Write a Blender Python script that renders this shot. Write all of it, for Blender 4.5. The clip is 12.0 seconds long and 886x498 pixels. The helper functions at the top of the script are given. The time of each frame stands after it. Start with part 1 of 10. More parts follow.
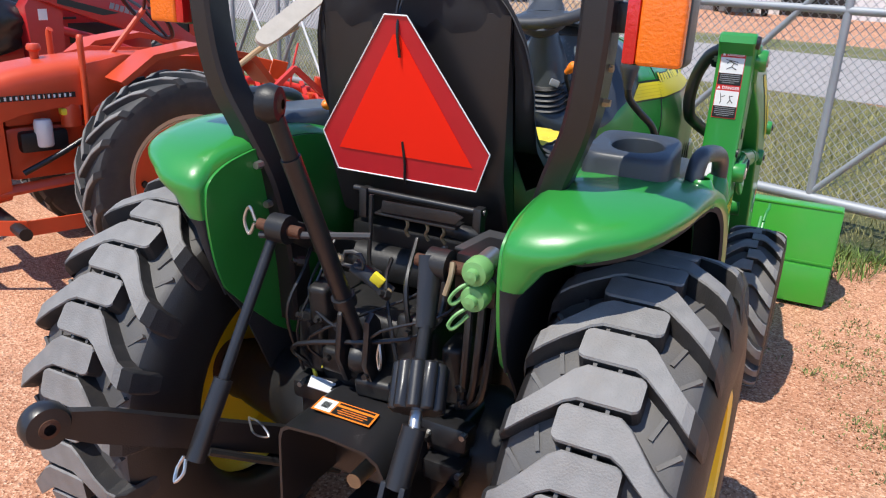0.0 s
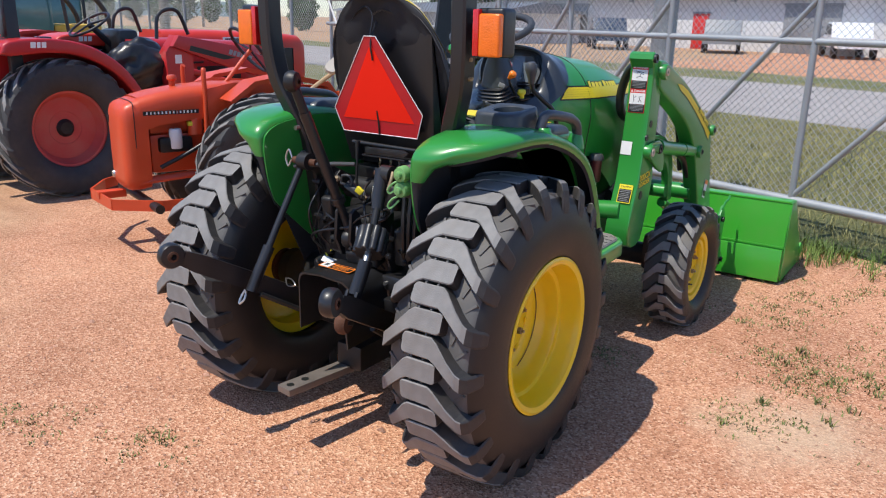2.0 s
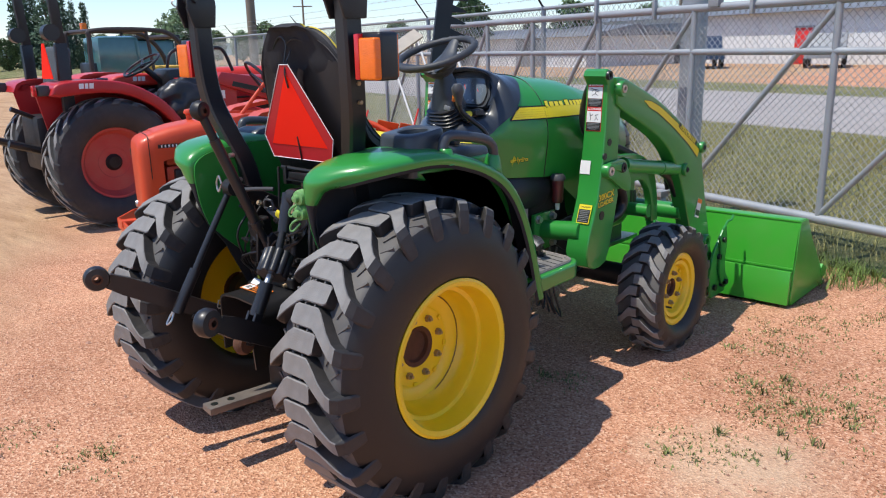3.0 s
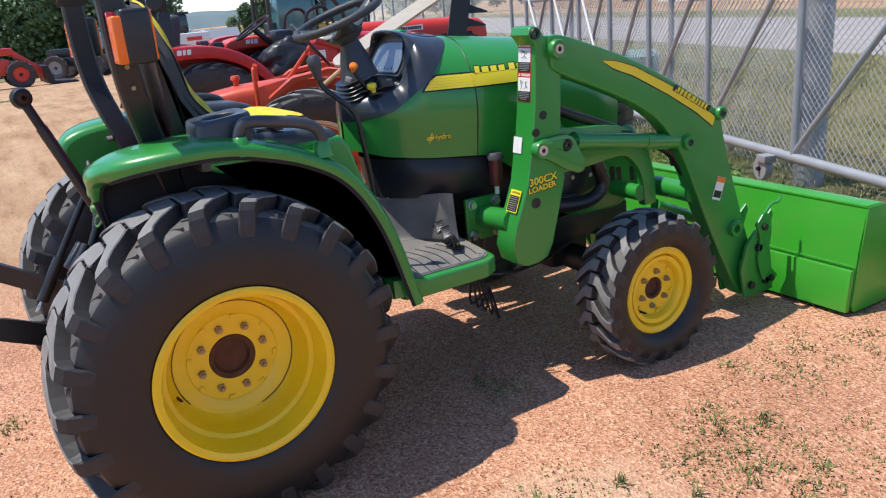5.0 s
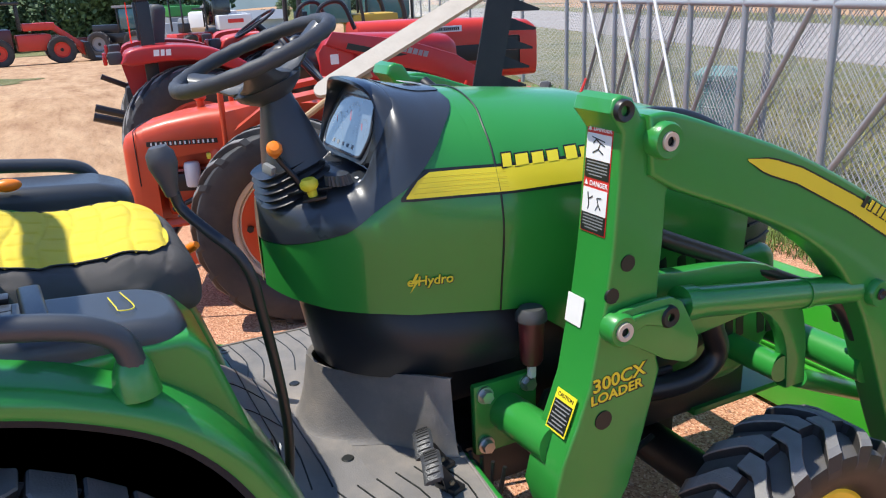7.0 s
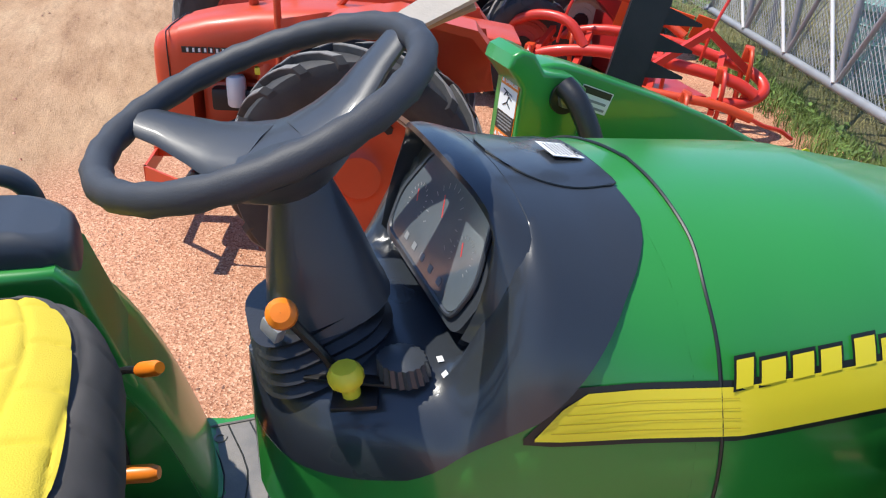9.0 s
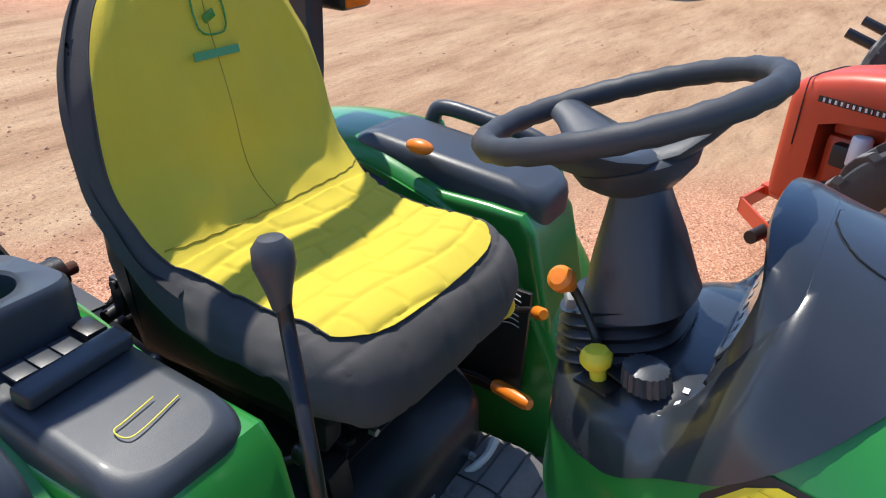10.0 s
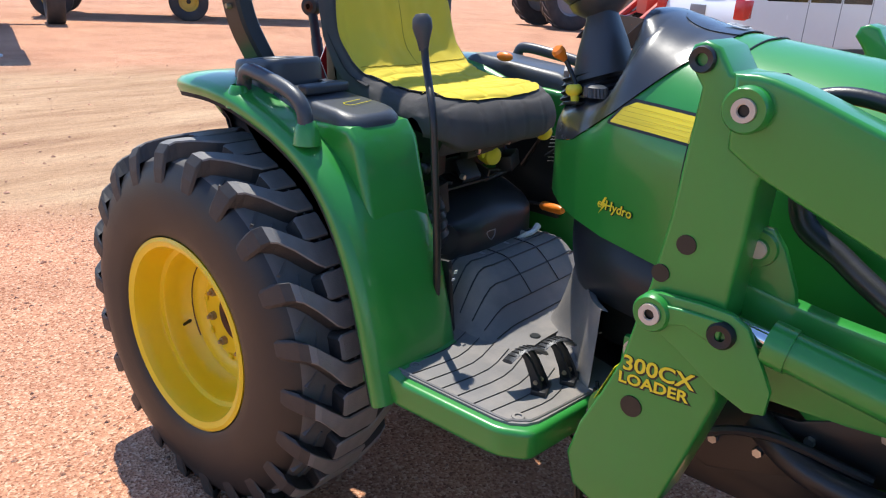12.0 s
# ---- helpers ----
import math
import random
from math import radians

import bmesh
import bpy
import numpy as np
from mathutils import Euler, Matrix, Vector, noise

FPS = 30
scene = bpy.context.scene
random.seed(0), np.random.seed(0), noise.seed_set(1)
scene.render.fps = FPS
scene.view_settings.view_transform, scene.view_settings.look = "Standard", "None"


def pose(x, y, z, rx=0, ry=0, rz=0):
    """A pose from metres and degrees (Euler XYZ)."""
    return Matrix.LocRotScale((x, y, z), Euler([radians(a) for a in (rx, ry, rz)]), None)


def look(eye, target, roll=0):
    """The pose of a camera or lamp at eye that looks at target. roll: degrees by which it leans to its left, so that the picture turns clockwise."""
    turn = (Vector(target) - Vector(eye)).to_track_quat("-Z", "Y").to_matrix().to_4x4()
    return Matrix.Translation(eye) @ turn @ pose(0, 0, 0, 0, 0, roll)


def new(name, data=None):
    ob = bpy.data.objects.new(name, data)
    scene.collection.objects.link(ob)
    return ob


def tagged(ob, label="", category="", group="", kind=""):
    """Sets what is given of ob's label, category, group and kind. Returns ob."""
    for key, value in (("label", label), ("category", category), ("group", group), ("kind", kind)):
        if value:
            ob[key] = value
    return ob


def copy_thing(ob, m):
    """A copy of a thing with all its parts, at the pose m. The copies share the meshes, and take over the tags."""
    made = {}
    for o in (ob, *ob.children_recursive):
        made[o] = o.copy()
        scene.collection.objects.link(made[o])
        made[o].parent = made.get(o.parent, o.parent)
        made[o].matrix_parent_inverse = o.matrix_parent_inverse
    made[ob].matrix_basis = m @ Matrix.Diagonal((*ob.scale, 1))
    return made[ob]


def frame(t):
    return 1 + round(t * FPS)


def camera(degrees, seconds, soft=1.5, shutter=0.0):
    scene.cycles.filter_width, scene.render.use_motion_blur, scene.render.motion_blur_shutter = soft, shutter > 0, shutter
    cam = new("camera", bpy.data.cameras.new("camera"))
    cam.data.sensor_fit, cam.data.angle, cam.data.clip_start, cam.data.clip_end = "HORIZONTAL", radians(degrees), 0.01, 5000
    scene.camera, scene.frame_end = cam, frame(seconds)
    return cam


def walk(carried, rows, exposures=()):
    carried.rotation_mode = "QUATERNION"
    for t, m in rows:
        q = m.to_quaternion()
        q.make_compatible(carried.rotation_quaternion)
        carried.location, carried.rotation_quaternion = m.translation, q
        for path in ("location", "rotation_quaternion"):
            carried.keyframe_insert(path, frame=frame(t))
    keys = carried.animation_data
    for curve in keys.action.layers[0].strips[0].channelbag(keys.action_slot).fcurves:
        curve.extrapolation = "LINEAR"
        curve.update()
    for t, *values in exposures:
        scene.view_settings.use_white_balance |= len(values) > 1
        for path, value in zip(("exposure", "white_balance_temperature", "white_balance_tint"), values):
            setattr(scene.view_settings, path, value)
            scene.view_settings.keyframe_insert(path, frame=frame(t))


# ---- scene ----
cam = camera(59.9, 12.0, 1.15)
PATH = [
    (0, (0.808, -1.47, 1.57), (-0.019, 0.217, 0.884), 2.6),
    (0.5, (1.098, -1.759, 1.529), (0.215, -0.12, 0.8), 2.3),
    (1, (1.386, -1.929, 1.523), (0.437, -0.319, 0.812), 2.4),
    (1.5, (1.653, -2.099, 1.556), (0.644, -0.498, 0.908), 2.1),
    (2, (1.811, -2.236, 1.545), (0.726, -0.657, 0.969), 1.2),
    (2.5, (2.075, -2.118, 1.531), (0.889, -0.597, 1.002), -0.1),
    (3, (2.346, -1.821, 1.528), (1.042, -0.393, 1.019), -1.4),
    (3.5, (2.561, -1.444, 1.497), (1.129, -0.147, 0.981), -2.6),
    (3.7, (2.661, -1.291, 1.495), (1.18, -0.054, 0.971), -3.0),
    (5.3, (2.865, -0.389, 1.538), (1.195, 0.516, 0.912), -4.8),
    (5.5, (2.745, -0.311, 1.55), (1.069, 0.579, 0.919), -4.6),
    (6, (2.359, -0.063, 1.624), (0.673, 0.805, 0.99), -4.1),
    (6.5, (2.009, 0.188, 1.624), (0.307, 1.051, 1.024), -3.4),
    (7, (1.654, 0.327, 1.604), (-0.044, 1.173, 0.971), -2.6),
    (7.2, (1.523, 0.383, 1.607), (-0.173, 1.217, 0.954), -2.4),
    (8.8, (0.794, 0.575, 1.743), (-0.764, 1.425, 0.82), 2.4),
    (9, (0.775, 0.63, 1.74), (-0.866, 1.277, 0.798), 3.0),
    (9.2, (0.758, 0.728, 1.728), (-0.975, 1.029, 0.778), 2.7),
    (9.5, (0.757, 0.826, 1.743), (-0.981, 0.615, 0.776), 3.9),
    (10, (0.877, 0.983, 1.76), (-0.663, 0.108, 0.831), 3.3),
    (10.5, (1.052, 1.167, 1.76), (-0.319, -0.06, 0.975), 4.1),
    (11, (1.249, 1.36, 1.663), (-0.094, 0.031, 1.006), 4.7),
    (11.5, (1.536, 1.517, 1.57), (0.135, 0.249, 0.915), 3.8),
    (12, (1.741, 1.718, 1.51), (0.292, 0.533, 0.805), 3.3),
]
walk(cam, [(t, look(eye, target, roll)) for t, eye, target, roll in PATH], [(0, 0.72), (0.8, 0.56), (3.5, 0.53), (6, 0.81), (7, 0.85), (9, 0.74), (11, 0.76), (12, 0.92)])

# ---- light ----
SUN_FROM = Vector((-0.20, -0.41, 1.0))
world = bpy.data.worlds.new("sky")
scene.world = world
world.use_nodes = True
wn = world.node_tree
sky = wn.nodes.new("ShaderNodeTexSky")
sky.sky_type, sky.sun_disc = "NISHITA", False
sky.sun_elevation, sky.sun_rotation = radians(65), radians(206)
sky.air_density, sky.dust_density, sky.ozone_density = 1.0, 0.1, 3.0
haze = wn.nodes.new("ShaderNodeMix")
haze.data_type, haze.blend_type = "RGBA", "MULTIPLY"
haze.inputs["Factor"].default_value = 1.0
haze.inputs["B"].default_value = (0.84, 0.91, 1.06, 1)
wn.links.new(sky.outputs[0], haze.inputs["A"])
wn.links.new(haze.outputs["Result"], wn.nodes["Background"].inputs[0])
wn.nodes["Background"].inputs[1].default_value = 0.12
sun_data = bpy.data.lights.new("sun", "SUN")
sun_data.energy, sun_data.angle, sun_data.color = 3.4, radians(0.55), (1.0, 0.955, 0.87)
sun = new("sun", sun_data)
sun.matrix_world = look(SUN_FROM * 30, (0, 0, 0))


# ---- materials ----
def mat(name, col, rough=0.5, metal=0.0, vary=0.12, scale=8.0, bump=0.0, bscale=120.0, coat=0.0, dirt=0.0, dirtcol=(0.30, 0.22, 0.15), island=0.0, spec=0.5):
    """A painted, moulded or bare surface: colour drifting at two scales, dust in patches, fine relief."""
    m = bpy.data.materials.new(name)
    m.use_nodes = True
    t = m.node_tree
    b = t.nodes["Principled BSDF"]
    L = t.links.new
    co = t.nodes.new("ShaderNodeTexCoord")
    big = t.nodes.new("ShaderNodeTexNoise")
    big.inputs["Scale"].default_value, big.inputs["Detail"].default_value = scale, 4
    small = t.nodes.new("ShaderNodeTexNoise")
    small.inputs["Scale"].default_value, small.inputs["Detail"].default_value = bscale, 3
    L(co.outputs["Object"], big.inputs["Vector"])
    L(co.outputs["Object"], small.inputs["Vector"])
    mul = t.nodes.new("ShaderNodeMix")
    mul.data_type, mul.blend_type = "RGBA", "MIX"
    mul.inputs["A"].default_value = (*[max(0, c * (1 - vary)) for c in col], 1)
    mul.inputs["B"].default_value = (*[min(1, c * (1 + vary)) for c in col], 1)
    L(big.outputs["Fac"], mul.inputs["Factor"])
    out = mul.outputs["Result"]
    if dirt:
        ramp = t.nodes.new("ShaderNodeValToRGB")
        ramp.color_ramp.elements[0].position, ramp.color_ramp.elements[1].position = 0.42, 0.75
        dn = t.nodes.new("ShaderNodeTexNoise")
        dn.inputs["Scale"].default_value, dn.inputs["Detail"].default_value, dn.inputs["Roughness"].default_value = scale * 0.6, 8, 0.65
        L(co.outputs["Object"], dn.inputs["Vector"])
        L(dn.outputs["Fac"], ramp.inputs["Fac"])
        sc = t.nodes.new("ShaderNodeMath")
        sc.operation = "MULTIPLY"
        sc.inputs[1].default_value = dirt
        L(ramp.outputs["Color"], sc.inputs[0])
        dm = t.nodes.new("ShaderNodeMix")
        dm.data_type = "RGBA"
        L(sc.outputs[0], dm.inputs["Factor"])
        L(out, dm.inputs["A"])
        dm.inputs["B"].default_value = (*dirtcol, 1)
        out = dm.outputs["Result"]
    if island:
        g = t.nodes.new("ShaderNodeNewGeometry")
        hs = t.nodes.new("ShaderNodeHueSaturation")
        mr = t.nodes.new("ShaderNodeMapRange")
        mr.inputs["To Min"].default_value, mr.inputs["To Max"].default_value = 1 - island, 1 + island
        L(g.outputs["Random Per Island"], mr.inputs["Value"])
        L(mr.outputs["Result"], hs.inputs["Value"])
        L(out, hs.inputs["Color"])
        out = hs.outputs["Color"]
    L(out, b.inputs["Base Color"])
    rr = t.nodes.new("ShaderNodeMapRange")
    rr.inputs["To Min"].default_value, rr.inputs["To Max"].default_value = max(0.03, rough - 0.08), min(1, rough + 0.12)
    L(big.outputs["Fac"], rr.inputs["Value"])
    L(rr.outputs["Result"], b.inputs["Roughness"])
    b.inputs["Metallic"].default_value = metal
    b.inputs["Coat Weight"].default_value, b.inputs["Coat Roughness"].default_value = coat, 0.10
    b.inputs["Specular IOR Level"].default_value = spec
    if bump:
        bn = t.nodes.new("ShaderNodeBump")
        bn.inputs["Strength"].default_value, bn.inputs["Distance"].default_value = bump, 0.004
        L(small.outputs["Fac"], bn.inputs["Height"])
        L(bn.outputs["Normal"], b.inputs["Normal"])
    return m


GREEN = mat("green_paint", (0.024, 0.245, 0.036), 0.32, 0, 0.10, 5, 0.02, 300, 0.5, 0.10, (0.10, 0.21, 0.09))
GREENB = mat("bright_green_paint", (0.035, 0.33, 0.020), 0.38, 0, 0.08, 6, 0.03, 200, 0.3, 0.12)
YELLOW = mat("yellow_paint", (0.88, 0.602, 0.006), 0.36, 0, 0.06, 6, 0.02, 200, 0.3, 0.10)
DECALY = mat("yellow_decal", (0.80, 0.66, 0.03), 0.4, 0, 0.05, 10)
DECALK = mat("black_decal", (0.012, 0.014, 0.013), 0.4)
DECALW = mat("white_decal", (0.78, 0.78, 0.76), 0.45, 0, 0.05, 20)
DECALR = mat("red_decal", (0.62, 0.03, 0.025), 0.45)
DECALO = mat("orange_decal", (0.85, 0.22, 0.02), 0.45)
PLASTIC = mat("dark_moulded_plastic", (0.040, 0.046, 0.054), 0.40, 0, 0.2, 6, 0.10, 900, 0.15, 0.12, (0.085, 0.085, 0.088))
GRIP = mat("matt_black_rim_grip", (0.038, 0.041, 0.047), 0.55, 0, 0.2, 9, 0.15, 700)
BLACKP = mat("black_paint", (0.012, 0.012, 0.0135), 0.38, 0, 0.25, 9, 0.08, 260, 0.12, 0.10, (0.06, 0.05, 0.045))
IRON = mat("grimy_black_casting", (0.013, 0.013, 0.0135), 0.42, 0, 0.35, 14, 0.12, 220, 0, 0.22, (0.055, 0.048, 0.042), spec=0.4)
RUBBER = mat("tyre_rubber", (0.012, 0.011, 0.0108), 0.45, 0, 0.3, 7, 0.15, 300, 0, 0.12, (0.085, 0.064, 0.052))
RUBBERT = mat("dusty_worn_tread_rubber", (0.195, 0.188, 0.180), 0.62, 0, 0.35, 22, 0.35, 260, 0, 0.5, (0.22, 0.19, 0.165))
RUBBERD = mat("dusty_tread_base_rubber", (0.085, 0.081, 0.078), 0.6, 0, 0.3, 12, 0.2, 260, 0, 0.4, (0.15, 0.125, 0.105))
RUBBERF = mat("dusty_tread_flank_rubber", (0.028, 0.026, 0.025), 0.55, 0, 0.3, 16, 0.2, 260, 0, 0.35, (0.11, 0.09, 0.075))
RUBBERO = mat("old_tyre_rubber", (0.030, 0.031, 0.033), 0.66, 0, 0.3, 7, 0.25, 200, 0, 0.35, (0.13, 0.105, 0.085))
MATRUB = mat("worn_rubber_mat", (0.160, 0.152, 0.146), 0.62, 0, 0.25, 7, 0.25, 260, 0, 0.7, (0.36, 0.31, 0.26))
PEDALG = mat("worn_pedal_metal", (0.06, 0.062, 0.065), 0.36, 0.3, 0.5, 60, 0.3, 300)
COWLK = mat("glossy_dark_cowl_plastic", (0.026, 0.031, 0.038), 0.27, 0, 0.2, 5, 0.05, 700, 0.35, 0.10, (0.07, 0.07, 0.072))
GLOSSK = mat("satin_black_plastic", (0.020, 0.022, 0.026), 0.36, 0, 0.2, 7, 0.06, 400, 0.06, 0.08, (0.06, 0.055, 0.05), spec=0.35)
LINER = mat("matt_black_liner", (0.026, 0.026, 0.028), 0.8, 0, 0.3, 9, 0.2, 200, 0, 0.2, (0.07, 0.058, 0.05), spec=0.25)
DKGREY = mat("dark_lamp_housing", (0.05, 0.05, 0.052), 0.5)
RUST = mat("rusty_steel", (0.10, 0.042, 0.022), 0.8, 0.2, 0.5, 30, 0.5, 160)
ZINC = mat("dull_zinc", (0.36, 0.27, 0.16), 0.5, 0.5, 0.2, 30, 0.1, 200)
STEEL = mat("bare_steel", (0.55, 0.54, 0.52), 0.32, 0.9, 0.15, 20, 0.05, 200)
CHROME = mat("chromed_rod", (0.75, 0.75, 0.76), 0.12, 1.0, 0.05, 20)
CLOTHY = mat("yellow_cover_cloth", (0.68, 0.525, 0.042), 0.85, 0, 0.10, 9, 0.3, 500, 0, 0.18, (0.62, 0.46, 0.06))
SEAMY = mat("stitching", (0.36, 0.28, 0.03), 0.9)
CLOTHG = mat("dark_grey_cover_cloth", (0.078, 0.073, 0.070), 0.88, 0, 0.25, 12, 0.3, 800, 0, 0.15, (0.15, 0.13, 0.12))
CLOTHB = mat("black_seat_fabric", (0.019, 0.019, 0.022), 0.8, 0, 0.3, 12, 0.3, 700)
ORANGEK = mat("orange_knob_plastic", (0.85, 0.22, 0.015), 0.35, 0, 0.08, 30)
YELK = mat("yellow_knob_plastic", (0.80, 0.68, 0.04), 0.4, 0, 0.1, 30)
REDFLU = mat("fluorescent_orange_red", (0.95, 0.022, 0.006), 0.65, 0, 0.04, 8, spec=0.15)
REDREF = mat("dark_red_reflective_border", (0.50, 0.012, 0.020), 0.35, 0, 0.1, 30)
AMBER = mat("amber_lens", (0.86, 0.17, 0.006), 0.20, 0, 0.15, 30, 0.5, 150, 0.2)
LENSR = mat("red_lens", (0.55, 0.012, 0.012), 0.15, 0, 0.1, 30, 0.3, 150, 0.4)
GALV = mat("galvanised_steel", (0.33, 0.345, 0.36), 0.55, 0.4, 0.18, 6, 0.1, 120, 0, 0.12, (0.3, 0.28, 0.25))
WIRE = mat("galvanised_wire", (0.42, 0.42, 0.42), 0.5, 0.4)
ORANGE = mat("old_orange_paint", (0.60, 0.060, 0.013), 0.42, 0, 0.14, 5, 0.06, 200, 0.15, 0.22, (0.30, 0.06, 0.02))
RED = mat("red_paint", (0.44, 0.014, 0.016), 0.38, 0, 0.15, 4, 0.04, 200, 0.25, 0.15, (0.25, 0.06, 0.05))
RED2 = mat("brighter_red_paint", (0.60, 0.030, 0.015), 0.4, 0, 0.12, 4, 0.04, 200, 0.2, 0.12, (0.35, 0.14, 0.08))
WOOD = mat("weathered_pale_board", (0.50, 0.44, 0.37), 0.8, 0, 0.18, 18, 0.3, 90, 0, 0.2, (0.35, 0.28, 0.2))
CREAM = mat("cream_wheel_paint", (0.62, 0.52, 0.40), 0.6, 0, 0.15, 8, 0.1, 100, 0, 0.3)
WHITEP = mat("white_car_paint", (0.78, 0.79, 0.80), 0.22, 0, 0.03, 3, 0, 100, 0.6)
GLASSD = mat("dark_window_glass", (0.012, 0.015, 0.018), 0.06, 0, 0.1, 3, spec=0.7)
GREYP = mat("grey_paint", (0.24, 0.25, 0.26), 0.5, 0, 0.12, 5, 0.1, 100, 0, 0.15)
WALLW = mat("white_metal_siding", (0.70, 0.70, 0.69), 0.6, 0, 0.06, 0.6, 0, 10, 0, 0.12, (0.5, 0.45, 0.38))
ROOFG = mat("grey_metal_roof", (0.20, 0.21, 0.22), 0.5, 0.2, 0.1, 0.5)
TEAL = mat("faded_teal_cabinet_paint", (0.20, 0.38, 0.34), 0.55, 0, 0.1, 3, 0.05, 80, 0, 0.15)
POLEW = mat("weathered_pole_wood", (0.20, 0.16, 0.12), 0.9, 0, 0.25, 3, 0.4, 60)
CLEARP = mat("white_plastic", (0.72, 0.72, 0.70), 0.4, 0, 0.06, 20)
MAROON = mat("maroon_plastic", (0.09, 0.018, 0.02), 0.3, 0, 0.1, 20)
CREAMG = mat("green_cap_plastic", (0.16, 0.36, 0.12), 0.5, 0, 0.15, 30)
JDGREENFAR = mat("far_green_paint", (0.05, 0.26, 0.05), 0.5)
YELFAR = mat("construction_yellow_paint", (0.60, 0.38, 0.04), 0.5, 0, 0.15, 3, 0, 50, 0, 0.25)
BARK = mat("bark", (0.10, 0.075, 0.055), 0.9, 0, 0.3, 6, 0.5, 40)
LEAF = mat("leaf_green", (0.105, 0.165, 0.075), 0.7, 0, 0.3, 0.8, island=0.45)
LEAFD = mat("dark_conifer_green", (0.060, 0.105, 0.062), 0.8, 0, 0.3, 0.8, island=0.4)
GRASSB = mat("grass_blade_green", (0.13, 0.19, 0.035), 0.7, 0, 0.35, 2.0, island=0.5)
STONEM = mat("gravel_stone", (0.50, 0.27, 0.18), 0.85, 0, 0.35, 30, 0.2, 300, island=0.45)


def tex(name, build):
    m = bpy.data.materials.new(name)
    m.use_nodes = True
    build(m.node_tree, m.node_tree.nodes["Principled BSDF"])
    return m


def noise_node(t, vec, scale, detail=5, rough=0.6):
    n = t.nodes.new("ShaderNodeTexNoise")
    n.inputs["Scale"].default_value, n.inputs["Detail"].default_value, n.inputs["Roughness"].default_value = scale, detail, rough
    t.links.new(vec, n.inputs["Vector"])
    return n.outputs["Fac"]


def ramp_node(t, fac, stops):
    r = t.nodes.new("ShaderNodeValToRGB")
    el = r.color_ramp.elements
    while len(el) < len(stops):
        el.new(0.5)
    for e, (p, c) in zip(el, stops):
        e.position, e.color = p, (*c, 1)
    t.links.new(fac, r.inputs["Fac"])
    return r.outputs["Color"]


def mix_node(t, fac, a, b):
    m = t.nodes.new("ShaderNodeMix")
    m.data_type = "RGBA"
    for key, v in (("Factor", fac), ("A", a), ("B", b)):
        if isinstance(v, (int, float)):
            m.inputs[key].default_value = v
        elif isinstance(v, tuple):
            m.inputs[key].default_value = (*v, 1)
        else:
            t.links.new(v, m.inputs[key])
    return m.outputs["Result"]


def math_node(t, op, a, b):
    m = t.nodes.new("ShaderNodeMath")
    m.operation, m.use_clamp = op, False
    for i, v in enumerate((a, b)):
        if isinstance(v, (int, float)):
            m.inputs[i].default_value = v
        else:
            t.links.new(v, m.inputs[i])
    return m.outputs[0]


